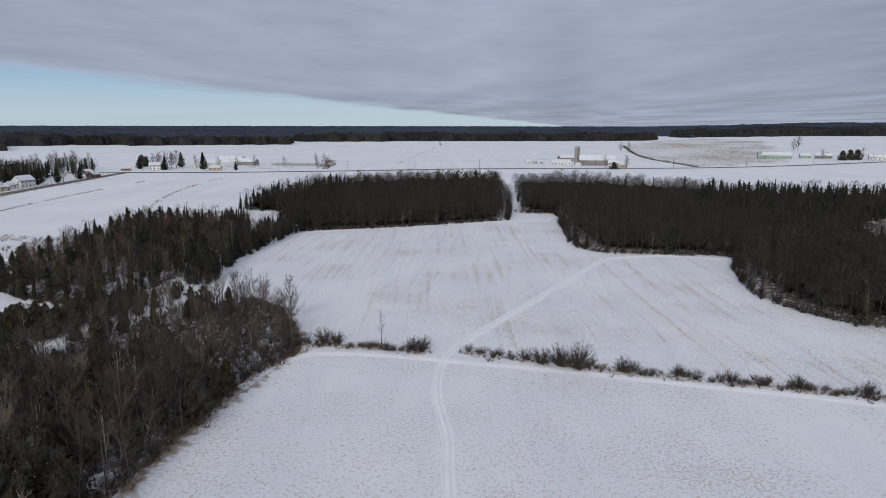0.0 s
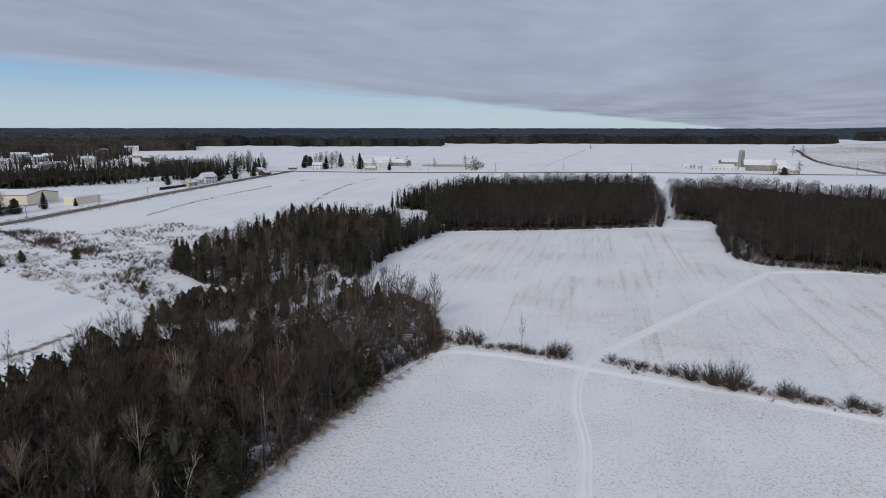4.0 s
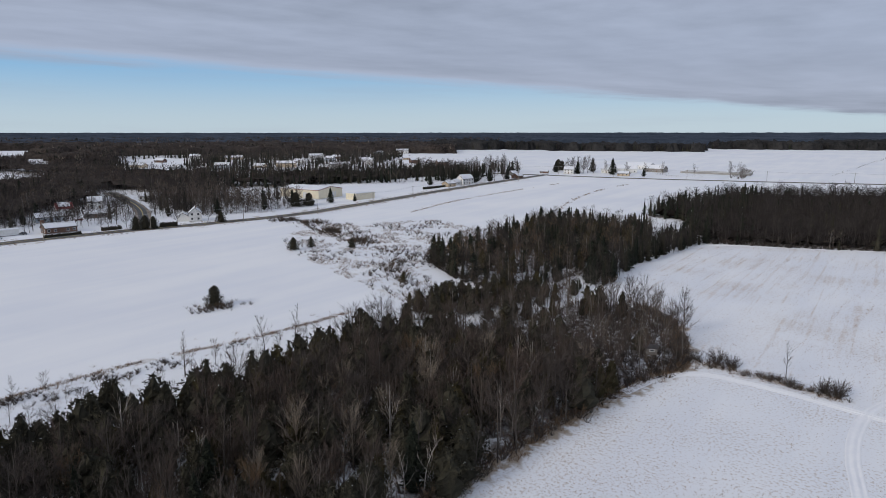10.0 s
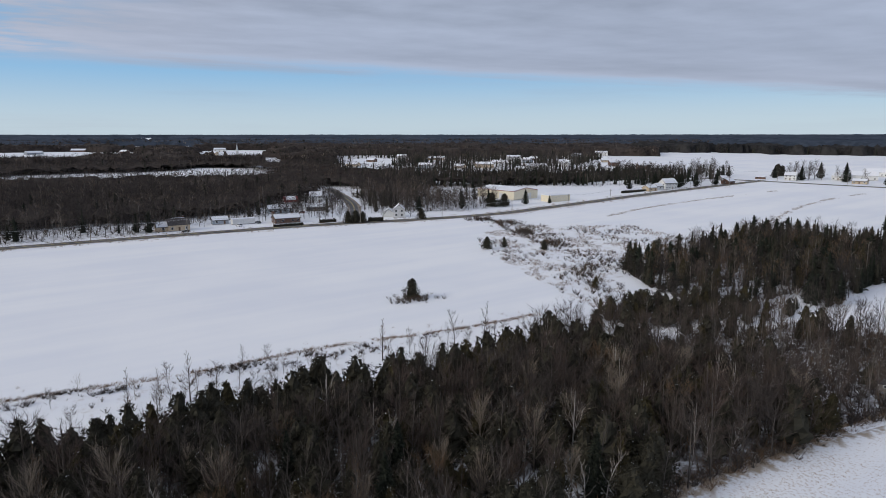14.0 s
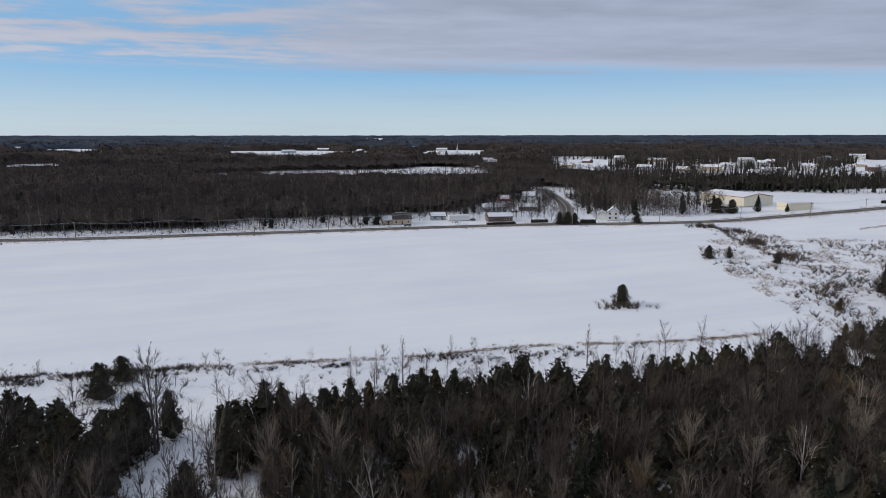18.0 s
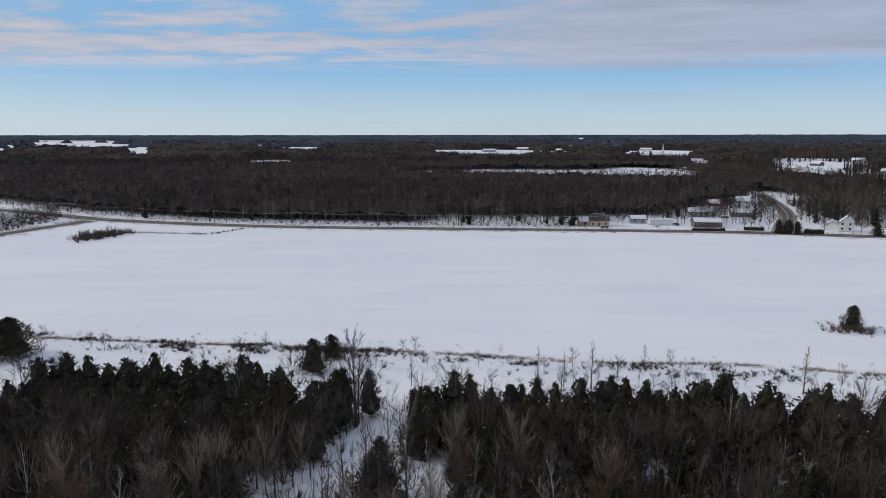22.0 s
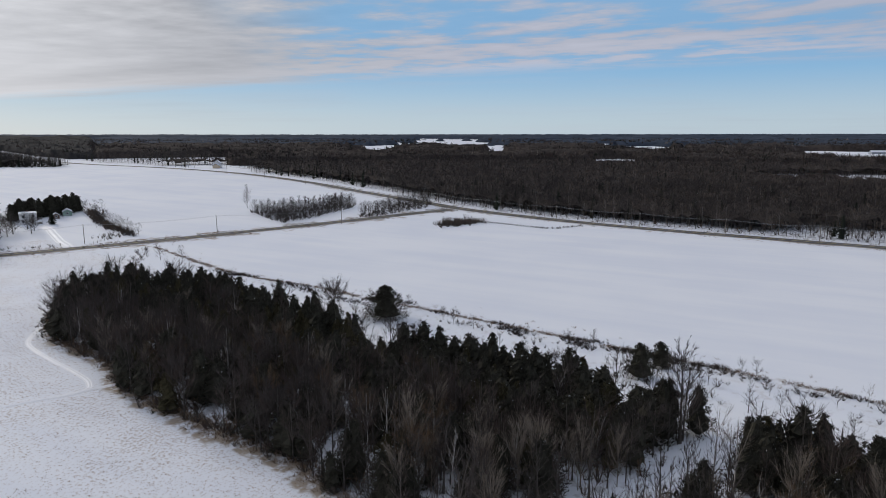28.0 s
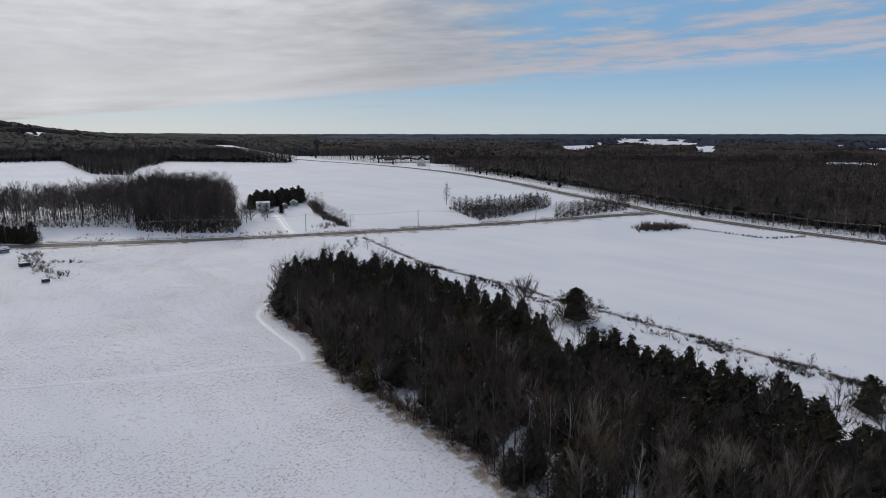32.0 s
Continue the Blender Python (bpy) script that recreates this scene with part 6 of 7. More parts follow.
GLASS = material("dark_window_glass", (0.02, 0.024, 0.03), (0.05, 0.058, 0.07), 0.5, 0.08, spec=0.6)
STEEL = material("galvanised_steel", (0.38, 0.39, 0.40), (0.56, 0.57, 0.58), 1.0, 0.4, metal=0.7)
POLE_WOOD = material("weathered_pole", (0.17, 0.145, 0.12), (0.33, 0.30, 0.26), 2.0, 0.9, 0.01)
TARP = material("dark_tarpaulin", (0.03, 0.034, 0.04), (0.08, 0.085, 0.09), 1.0, 0.6, 0.02)


def quads(parent, name, verts, faces, mat, label=""):
    me = bpy.data.meshes.new(name)
    me.from_pydata([tuple(v) for v in verts], [], faces)
    me.materials.append(mat)
    ob = new(name, me)
    ob.parent = parent
    if label:
        ob["label"] = label
    return ob


BOX_FACES = [(0, 3, 2, 1), (4, 5, 6, 7), (0, 1, 5, 4), (1, 2, 6, 5), (2, 3, 7, 6), (3, 0, 4, 7)]


def block(parent, name, x, y, z, sx, sy, sz, mat, label=""):
    """A block with its foot at z."""
    a, b = sx / 2, sy / 2
    v = [(x - a, y - b, z), (x + a, y - b, z), (x + a, y + b, z), (x - a, y + b, z), (x - a, y - b, z + sz), (x + a, y - b, z + sz), (x + a, y + b, z + sz), (x - a, y + b, z + sz)]
    return quads(parent, name, v, BOX_FACES, mat, label)


def root_at(name, x, y, head, label, category, group=""):
    ob = new(name)
    ob.matrix_basis = pose(x, y, gz(x, y) - 0.1, 0, 0, head)
    return tagged(ob, label, category, group)


def gable_walls(parent, w, d, h, rh, mat, dx=0.0, dy=0.0, name="wall"):
    a, b = w / 2, d / 2
    v = [(-a, -b, 0), (a, -b, 0), (a, b, 0), (-a, b, 0), (-a, -b, h), (a, -b, h), (a, b, h), (-a, b, h), (-a, 0, h + rh), (a, 0, h + rh)]
    v = [(x + dx, y + dy, z) for x, y, z in v]
    return quads(parent, name, v, [(0, 1, 5, 4), (2, 3, 7, 6), (1, 2, 6, 9, 5), (3, 0, 4, 8, 7), (0, 3, 2, 1), (4, 5, 9, 8), (6, 7, 8, 9)], mat)


def slope(parent, name, w, d, h, rh, over, thick, lift, mat, dx=0.0, dy=0.0, side=1, shrink=0.0):
    """One pitched slab of a gable roof."""
    b = d / 2 + over
    drop = rh * over / (d / 2)
    a = w / 2 + over - shrink
    y0, z0, y1, z1 = -b * side, h - drop, 0.0, h + rh
    if shrink:
        y0, z0 = y0 * (1 - shrink / b), z0 + (z1 - z0) * shrink / b
    v = []
    for up in (lift, lift + thick):
        v += [(-a, y0, z0 + up), (a, y0, z0 + up), (a, y1, z1 + up), (-a, y1, z1 + up)]
    return quads(parent, name, [(x + dx, y + dy, z) for x, y, z in v], BOX_FACES if side > 0 else [f[::-1] for f in BOX_FACES], mat)


def window(parent, x, y, z, face, w=1.1, h=1.2):
    """face: 0 front (-y), 1 right (+x), 2 back (+y), 3 left (-x)."""
    c = (1, 0, -1, 0)[face]
    along_x = face in (0, 2)
    nx, ny = ((0, -1), (1, 0), (0, 1), (-1, 0))[face]
    f = block(parent, "window", x + nx * 0.04, y + ny * 0.04, z, w + 0.24 if along_x else 0.10, 0.10 if along_x else w + 0.24, h + 0.24, TRIM)
    block(f, "pane", x + nx * 0.10, y + ny * 0.10, z + 0.12, w if along_x else 0.05, 0.05 if along_x else w, h, GLASS)
    return f


def house(x, y, head, w, d, h, rh, wall, roof, label, name="house", category="house", floors=1, front=3, side=1, chimney=True, snow=0.3, door=True, group="", both=True):
    """A gabled house, its ridge along its own x."""
    root = root_at(name, x, y, head, label, category, group)
    block(root, "foundation", 0, 0, -0.4, w + 0.1, d + 0.1, 0.75, CONCRETE)
    gable_walls(root, w, d, h, rh, wall)
    for s in (1, -1):
        slope(root, "roof", w, d, h, rh, 0.45, 0.18, 0.02, roof, side=s)
        if snow:
            slope(root, "roof_snow", w, d, h, rh, 0.45, snow, 0.205, SNOW, side=s, shrink=0.12 + 0.25 * random.random())
    for level in range(floors):
        z = 1.0 + 2.6 * level
        for i in range(front):
            px = -w / 2 + w * (i + 0.5) / front
            if door and level == 0 and i == front // 2:
                block(root, "door", px, -d / 2 - 0.04, 0.3, 1.0, 0.1, 2.05, DOOR)
            else:
                window(root, px, -d / 2, z, 0)
            if both:
                window(root, px, d / 2, z, 2)
        for i in range(side):
            py = -d / 2 + d * (i + 0.5) / side
            window(root, w / 2, py, z, 1)
            window(root, -w / 2, py, z, 3)
    if chimney:
        c = block(root, "chimney", w * 0.28, 0.5, h, 0.8, 0.8, rh + 1.1, BRICK)
        block(c, "cap", w * 0.28, 0.5, h + rh + 1.1, 1.0, 1.0, 0.12, CONCRETE)
    return root


def wing(root, dx, dy, w, d, h, rh, wall, roof, snow=0.3):
    gable_walls(root, w, d, h, rh, wall, dx, dy, "wing")
    for s in (1, -1):
        slope(root, "wing_roof", w, d, h, rh, 0.4, 0.16, 0.02, roof, dx, dy, s)
        slope(root, "roof_snow", w, d, h, rh, 0.4, snow, 0.185, SNOW, dx, dy, s, 0.2)
    window(root, dx, dy - d / 2, 1.0, 0)


def panelled(root, w, d, h, step, mat, sides=(0, 1, 2, 3)):
    """Upright steel ribs on a building's walls."""
    for face in sides:
        length = w if face in (0, 2) else d
        n = int(length / step)
        for i in range(n + 1):
            p = -length / 2 + length * i / n
            if face in (0, 2):
                block(root, "rib", p, (-d / 2 - 0.06) * (1 if face == 0 else -1), 0.3, 0.25, 0.14, h - 0.4, mat)
            else:
                block(root, "rib", (w / 2 + 0.06) * (1 if face == 1 else -1), p, 0.3, 0.14, 0.25, h - 0.4, mat)


# the houses along the main road
shed = root_at("warehouse", -378, 356, 3, "cream steel warehouse with a snowy low roof and rust-red edge", "warehouse")
gable_walls(shed, 40, 27, 6.2, 2.2, CREAM)
for s in (1, -1):
    slope(shed, "roof", 40, 27, 6.2, 2.2, 0.3, 0.3, 0.02, RED_TRIM, side=s)
    slope(shed, "roof_snow", 40, 27, 6.2, 2.2, 0.3, 0.3, 0.33, SNOW, side=s, shrink=0.15)
panelled(shed, 40, 27, 6.2, 4.0, CREAM)
block(shed, "loading_door", 6, -13.56, 0.3, 4.2, 0.12, 4.2, TRIM)
block(shed, "door", 13, -13.56, 0.3, 1.1, 0.1, 2.1, DOOR)
block(shed, "loading_door", 20.06, 4, 0.3, 0.12, 4.2, 4.2, TRIM)
store = root_at("store_building", -336, 367, 86, "low cream flat-roofed building under snow", "building")
block(store, "wall", 0, 0, 0, 20, 11, 4.6, CREAM)
block(store, "parapet", 0, 0, 4.6, 20.3, 11.3, 0.35, TRIM)
block(store, "roof_snow", 0, 0, 4.95, 19.6, 10.6, 0.25, SNOW)
for p in (-7, -3.5, 4, 7.5):
    window(store, p, 5.5, 1.2, 2, 1.4, 1.2)
block(store, "door", 0.5, 5.54, 0.1, 1.1, 0.1, 2.1, DOOR)
farm = house(-330, 505, 78, 14, 9, 5.4, 3.6, WHITE_WALL, SHINGLE, "large white two-storey farmhouse with a snowy dormered roof", floors=2, front=4, side=2)
wing(farm, -10.5, 1.0, 8, 7, 3.0, 2.2, WHITE_WALL, SHINGLE)
wing(farm, 2.0, 5.5, 4, 5, 5.4, 2.0, WHITE_WALL, SHINGLE)
house(-331, 480, 80, 10, 8, 3.0, 2.0, TAN, SHINGLE, "tan garage with a snowy roof beside the farmhouse", "garage", "garage", front=2, chimney=False)
white = house(-340, 226, -34, 8.5, 7, 4.8, 3.2, WHITE_WALL, SHINGLE, "old white gabled farmhouse behind bare trees", floors=2, front=3, side=2)
wing(white, -1.5, -6.8, 7, 6.5, 3.0, 2.0, WHITE_WALL, SHINGLE)
brick = house(-360, 158, 82, 15, 8.5, 3.0, 1.8, BRICK, SHINGLE, "low brown brick bungalow with a snowy roof", front=5, side=2)
block(brick, "chimney_stack", -6.4, 4.6, 0, 1.6, 1.1, 6.6, BRICK)
tan = house(-368, 98, 84, 11, 9, 3.6, 3.0, TAN, SHINGLE, "tan two-storey house with a dark half-snowed roof", floors=1, front=3, side=2, snow=0.0)
wing(tan, -8.0, 0.5, 7, 7, 2.6, 2.4, TAN, SHINGLE, 0.05)
slope(tan, "roof_snow", 8, 9, 3.6, 3.0, 0.3, 0.2, 0.21, SNOW, side=-1, shrink=0.8)
house(-377, 124, 82, 9, 6, 2.6, 1.6, BLUE_WALL, SHINGLE, "small grey shed under thick snow", "shed", "shed", front=2, chimney=False)
mobile = root_at("mobile_home", -369, 135, 85, "white mobile home with snow on its flat roof", "house")
block(mobile, "wall", 0, 0, 0.4, 13, 4.6, 2.9, WHITE_WALL)
block(mobile, "skirting", 0, 0, -0.3, 12.8, 4.4, 0.75, GREY_WALL)
block(mobile, "roof_snow", 0, 0, 3.3, 13.2, 4.8, 0.35, SNOW)
for p in (-4.5, -1.5, 4.5):
    window(mobile, p, 2.3, 1.3, 2)
block(mobile, "door", 1.6, 2.34, 0.5, 0.95, 0.1, 2.0, DOOR)
red = house(-424, 190, 75, 9, 8, 4.4, 3.2, WHITE_WALL, RED_ROOF, "white house with a red steel roof partly under snow", floors=1, front=3, snow=0.0)
slope(red, "roof_snow", 9, 8, 4.4, 3.2, 0.4, 0.2, 0.21, SNOW, side=-1, shrink=0.4)
slope(red, "roof_snow", 9, 8, 4.4, 3.2, 0.4, 0.2, 0.21, SNOW, side=1, shrink=1.5)
house(-402, 172, 80, 16, 8, 3.0, 2.2, BLUE_WALL, SHINGLE, "long low house with a snowy roof among trees", front=5)
house(-398, 196, 72, 12, 7, 2.8, 2.0, GREY_WALL, SHINGLE, "grey outbuilding with a snowy roof", "outbuilding", "shed", front=3, chimney=False)
house(-437, 216, 70, 9, 7, 5.0, 3.0, WHITE_WALL, SHINGLE, "tall white house among the trees", floors=2, front=2)
house(-455, 262, 60, 9, 7, 3.0, 2.6, WHITE_WALL, SHINGLE, "small white house beside the village street", front=3)
house(-341, 318, 84, 6, 5, 2.4, 1.4, GREY_WALL, SHINGLE, "small dark shed beside the pines", "shed", "shed", front=1, chimney=False)
house(-318, 585, 85, 10, 8, 2.8, 2.4, BRICK, SHINGLE, "low brown house with a snowy roof near the crossroads", front=3)
house(-340, 615, 75, 8, 6, 2.6, 2.0, GREY_WALL, SHINGLE, "small grey shed near the crossroads", "shed", "shed", front=2, chimney=False)

# the farms to the north
barn = house(176, 738, -8, 40, 14, 6.0, 5.0, GREY_WALL, STEEL, "long grey dairy barn with a snowy roof", "barn", "barn", front=8, side=2, chimney=False, snow=0.35)
block(barn, "milk_house", -21.5, -6, 0, 6, 6, 3.4, WHITE_WALL)
house(136, 746, -8, 23, 9, 4.0, 2.0, WHITE_WALL, STEEL, "long white shed with small square windows", "shed", "shed", front=6, chimney=False)
house(152, 800, 12, 18, 10, 4.6, 3.0, GREY_WALL, STEEL, "dark barn wing with a snowy roof", "barn", "barn", front=3, chimney=False)
silo = root_at("silo", 156, 752, 0, "tall grey-brown concrete stave silo beside the barn", "silo")
g = Geo()
n = 20
ring = np.arange(n) * 2 * np.pi / n
g.tube([(0, 0, 0), (0, 0, 10), (0, 0, 19.5)], [3.1, 3.1, 3.1], n, 0)
part_mesh(silo, "drum", *g.arrays()[:2], [CONCRETE])
g = Geo()
g.tube([(0, 0, 19.5), (0, 0, 20.4), (0, 0, 21.2), (0, 0, 21.5)], [3.2, 2.7, 1.5, 0.05], n, 0)
part_mesh(silo, "dome", *g.arrays()[:2], [STEEL])
for k in range(9):
    g = Geo()
    g.tube([(0, 0, 2 + k * 2.0), (0, 0, 2.14 + k * 2.0)], [3.16, 3.16], n, 0)
    part_mesh(silo, "hoop", *g.arrays()[:2], [STEEL])
block(silo, "ladder_chute", 0, -3.4, 0.4, 1.0, 0.9, 19, GREY_WALL)
for px, py, s in ((108, 760, 1.0), (116, 760, 0.8)):
    bin_ = root_at("grain_bin", px, py, 0, "small galvanised grain bin with a conical roof", "grain bin", "grain bins")
    g = Geo()
    g.tube([(0, 0, 0), (0, 0, 3.6 * s)], [2.6 * s, 2.6 * s], 14, 0)
    part_mesh(bin_, "drum", *g.arrays()[:2], [STEEL])
    g = Geo()
    g.tube([(0, 0, 3.6 * s), (0, 0, 5.0 * s)], [2.75 * s, 0.1], 14, 0)
    part_mesh(bin_, "roof", *g.arrays()[:2], [SNOW])
house(101, 762, 5, 6, 5, 3.0, 1.8, WHITE_WALL, STEEL, "small white feed shed", "shed", "shed", front=1, chimney=False)
fh = house(186, 704, -14, 12, 8, 5.0, 2.8, WHITE_WALL, SHINGLE, "white farmhouse by the road with green-edged roof", floors=2, front=3)
wing(fh, 10, 0, 9, 7, 3.4, 2.2, TAN, SHINGLE)
gb = house(410, 800, -20, 36, 12, 4.4, 3.2, GREEN_WALL, STEEL, "long pale green steel barn with a snowy roof", "barn", "barn", front=8, side=2, chimney=False, snow=0.35)
block(gb, "end_tower", -17, 0, 0, 4, 11, 8.4, GREEN_WALL)
house(448, 800, -20, 12, 8, 3.2, 2.2, GREEN_WALL, SHINGLE, "small pale green farm outbuilding", "outbuilding", "shed", front=2, chimney=False)
house(440, 830, -20, 9, 7, 3.4, 2.4, BRICK, RED_ROOF, "small red shed in the farmyard", "shed", "shed", front=2, chimney=False, snow=0.1)
house(466, 792, -25, 18, 9, 3.6, 3.0, GREY_WALL, SHINGLE, "dark green-roofed house behind a porch", front=4, snow=0.05)
house(505, 752, -28, 17, 9, 3.4, 2.8, WHITE_WALL, SHINGLE, "white bungalow beside the farm road", front=4)
house(-296, 664, 10, 11, 8, 5.0, 2.8, WHITE_WALL, SHINGLE, "white two-storey house beside the farmyard trees", floors=2, front=3, side=2)
house(-248, 712, 20, 22, 11, 4.6, 3.6, WHITE_WALL, STEEL, "white barn under heavy snow", "barn", "barn", front=4, chimney=False, snow=0.4)
house(-262, 694, -15, 14, 9, 4.4, 3.4, WHITE_WALL, STEEL, "white barn wing under heavy snow", "barn", "barn", front=3, chimney=False, snow=0.4)
house(-236, 668, 8, 12, 7, 2.8, 1.8, TAN, SHINGLE, "low tan farm shed", "shed", "shed", front=3, chimney=False)
house(-322, 655, 15, 9, 4, 2.2, 1.0, BRICK, SHINGLE, "dark low roadside shed", "shed", "shed", front=2, chimney=False, snow=0.1)
for i, (px, py, l) in enumerate(((-190, 690, 16), (-168, 705, 12), (-205, 705, 14))):
    heap = root_at("bale_row", px, py, 12, "row of round bales under snow", "hay bales", "bale rows")
    for k in range(int(l / 1.6)):
        g = Geo()
        g.tube([(k * 1.6 - l / 2, -0.7, 0.75), (k * 1.6 - l / 2, 0.7, 0.75)], [0.78, 0.78], 10, 0)
        part_mesh(heap, "bale", *g.arrays()[:2], [STRAW if k % 3 else TARP])
    block(heap, "snow_cap", -0.8, 0, 1.5, l - 1.0, 1.0, 0.22, SNOW)

house(-252, 770, -18, 34, 12, 4.2, 3.2, WHITE_WALL, STEEL, "long white cattle barn deep under snow", "barn", "barn", front=9, side=2, chimney=False, snow=0.5)
house(-222, 735, -12, 22, 10, 4.2, 3.2, GREY_WALL, STEEL, "grey machine shed under snow", "barn", "barn", front=4, chimney=False, snow=0.5)
bunker = root_at("bunker_silo", -160, 742, -2, "snow-filled concrete bunker silo with brown bales round it", "silo")
for sy in (-9, 9):
    block(bunker, "side_wall", 0, sy, 0, 70, 0.5, 2.2, CONCRETE)
block(bunker, "end_wall", 35, 0, 0, 0.5, 18, 2.2, CONCRETE)
block(bunker, "snow_fill", 0, 0, 0.05, 69, 17, 1.5, SNOW)
for k in range(26):
    g = Geo()
    g.tube([(-34 + k * 2.6, 9.9, 0.75), (-34 + k * 2.6, 11.3, 0.75)], [0.78, 0.78], 8, 0)
    part_mesh(bunker, "bale", *g.arrays()[:2], [STRAW if k % 3 else TARP])

# the white house in the south, and its sheds
sq = root_at("house", -209, -389, 62, "white square two-storey house with a flat snowy roof", "house")
block(sq, "wall", 0, 0, 0, 10, 8.5, 6.0, WHITE_WALL)
block(sq, "cornice", 0, 0, 6.0, 10.6, 9.1, 0.35, TRIM)
block(sq, "roof_snow", 0, 0, 6.35, 10.0, 8.5, 0.25, SNOW)
for level in (0.9, 3.8):
    for p in (-3.2, 0, 3.2):
        window(sq, p, 4.25, level, 2, 1.1, 1.5)
        window(sq, p, -4.25, level, 0, 1.1, 1.5)
    for p in (-2.4, 2.4):
        window(sq, 5.0, p, level, 1, 1.1, 1.5)
        window(sq, -5.0, p, level, 3, 1.1, 1.5)
block(sq, "porch_roof", 3.0, 5.6, 2.6, 5.0, 2.6, 0.2, SHINGLE)
for p in (0.8, 5.2):
    block(sq, "porch_post", p, 6.7, 0, 0.18, 0.18, 2.6, TRIM)
block(sq, "porch_floor", 3.0, 5.6, 0.0, 5.0, 2.6, 0.4, GREY_WALL)
block(sq, "chimney", -2, 0, 6.3, 0.8, 0.8, 1.4, BRICK)
house(-240, -402, 60, 7.5, 5, 2.6, 1.4, GREEN_WALL, STEEL, "small pale green shed with a snowy roof", "shed", "shed", front=2, chimney=False)
house(-228, -394, 65, 4, 3.5, 2.2, 1.2, BRICK, SHINGLE, "small dark woodshed under snow", "shed", "shed", front=1, chimney=False)
far = house(-580, -642, 40, 13, 10, 5.4, 4.0, WHITE_WALL, SHINGLE, "big pale house against the far forest", floors=2, front=3, side=2)
wing(far, 9, 0, 7, 8, 3.2, 2.4, TAN, SHINGLE)
house(-54, -338, 20, 3.8, 3.0, 1.7, 0.9, GREY_WALL, SHINGLE, "small grey hut with snow on its roof", "hut", "hut", front=1, side=0, chimney=False)
for px, py, w, h, text in ((-54, -297, 3.4, 1.2, "dark covered trailer in the snowy yard"), (-53, -259, 2.3, 1.0, "dark wooden crate in the snowy yard")):
    box = root_at("crate", px, py, 15, text, "crate")
    block(box, "body", 0, 0, 0.3, w, w * 0.55, h, TARP)
    block(box, "lid", 0, 0, 0.3 + h, w + 0.15, w * 0.55 + 0.15, 0.1, GREY_WALL)
    block(box, "snow_cap", 0, 0, 0.4 + h, w * 0.9, w * 0.5, 0.12, SNOW)
    for sx in (-1, 1):
        block(box, "runner", 0, sx * w * 0.22, 0, w, 0.15, 0.32, GREY_WALL)

# hunting stand at the corner of the wood
stand_ob = root_at("hunting_stand", -42, 143, 25, "small boarded hunting stand on legs with a grey roof", "hunting stand")
for sx in (-1, 1):
    for sy in (-1, 1):
        block(stand_ob, "leg", sx * 1.05, sy * 1.05, 0, 0.14, 0.14, 2.4, POLE_WOOD)
block(stand_ob, "floor", 0, 0, 2.3, 2.6, 2.6, 0.14, POLE_WOOD)
block(stand_ob, "cabin", 0, 0, 2.44, 2.3, 2.3, 1.5, GREY_WALL)
for face, px, py in ((0, 0, -1.15), (1, 1.15, 0), (3, -1.15, 0)):
    window(stand_ob, px, py, 3.0, face, 0.9, 0.4)
slope(stand_ob, "roof", 2.4, 2.4, 3.9, 0.35, 0.35, 0.1, 0.02, SHINGLE, side=1)
slope(stand_ob, "roof", 2.4, 2.4, 3.9, 0.35, 0.35, 0.1, 0.02, SHINGLE, side=-1)
for k in range(6):
    block(stand_ob, "rung", 0, -1.5, 0.3 + 0.36 * k, 0.6, 0.07, 0.07, POLE_WOOD)
for sx in (-0.3, 0.3):
    block(stand_ob, "ladder_rail", sx, -1.45, 0, 0.07, 0.07, 2.5, POLE_WOOD)

# the village
VILLAGE_WALLS = ((WHITE_WALL, "white"), (TAN, "tan"), (BLUE_WALL, "grey-blue"), (WHITE_WALL, "white"), (BRICK, "brick"))
for i, (px, py, w, d) in enumerate(VILLAGE + HAMLETS):
    wall, tone = VILLAGE_WALLS[i % 5]
    house(px, py, random.choice((20, 40, 110, 60)), w, d, 3.0 if i % 3 else 5.2, 2.6, wall, SHINGLE, f"{tone} village house with a snow-covered roof", front=2 if w < 13 else 3,
          floors=1 if i % 3 else 2, side=1, chimney=i % 2 == 0, snow=0.4, group="village houses", both=False)
church = root_at("church", -1025, 356, 75, "white village church with a tall pointed steeple", "church")
gable_walls(church, 26, 12, 5, 5, WHITE_WALL)
for s in (1, -1):
    slope(church, "roof", 26, 12, 5, 5, 0.4, 0.2, 0.02, STEEL, side=s)
    slope(church, "roof_snow", 26, 12, 5, 5, 0.4, 0.3, 0.225, SNOW, side=s, shrink=0.3)
block(church, "tower", 15, 0, 0, 4.2, 4.2, 10, WHITE_WALL)
block(church, "belfry", 15, 0, 10, 3.4, 3.4, 3.2, WHITE_WALL)
g = Geo()
g.tube([(15, 0, 13.2), (15, 0, 24)], [2.0, 0.06], 8, 0)
part_mesh(church, "spire", *g.arrays()[:2], [STEEL])
for p in (-9, -3, 3, 9):
    window(church, p, 6.0, 1.6, 2, 1.2, 2.6)
    window(church, p, -6.0, 1.6, 0, 1.2, 2.6)

# ---- parked cars ----
CAR_DARK = material("dark_car_paint", (0.03, 0.032, 0.036), (0.06, 0.063, 0.07), 1.0, 0.3, spec=0.5)
CAR_WHITE = material("white_car_paint", (0.62, 0.63, 0.64), (0.76, 0.77, 0.78), 1.0, 0.3, spec=0.5)
CAR_RED = material("dull_red_car_paint", (0.16, 0.03, 0.025), (0.24, 0.05, 0.04), 1.0, 0.35, spec=0.5)
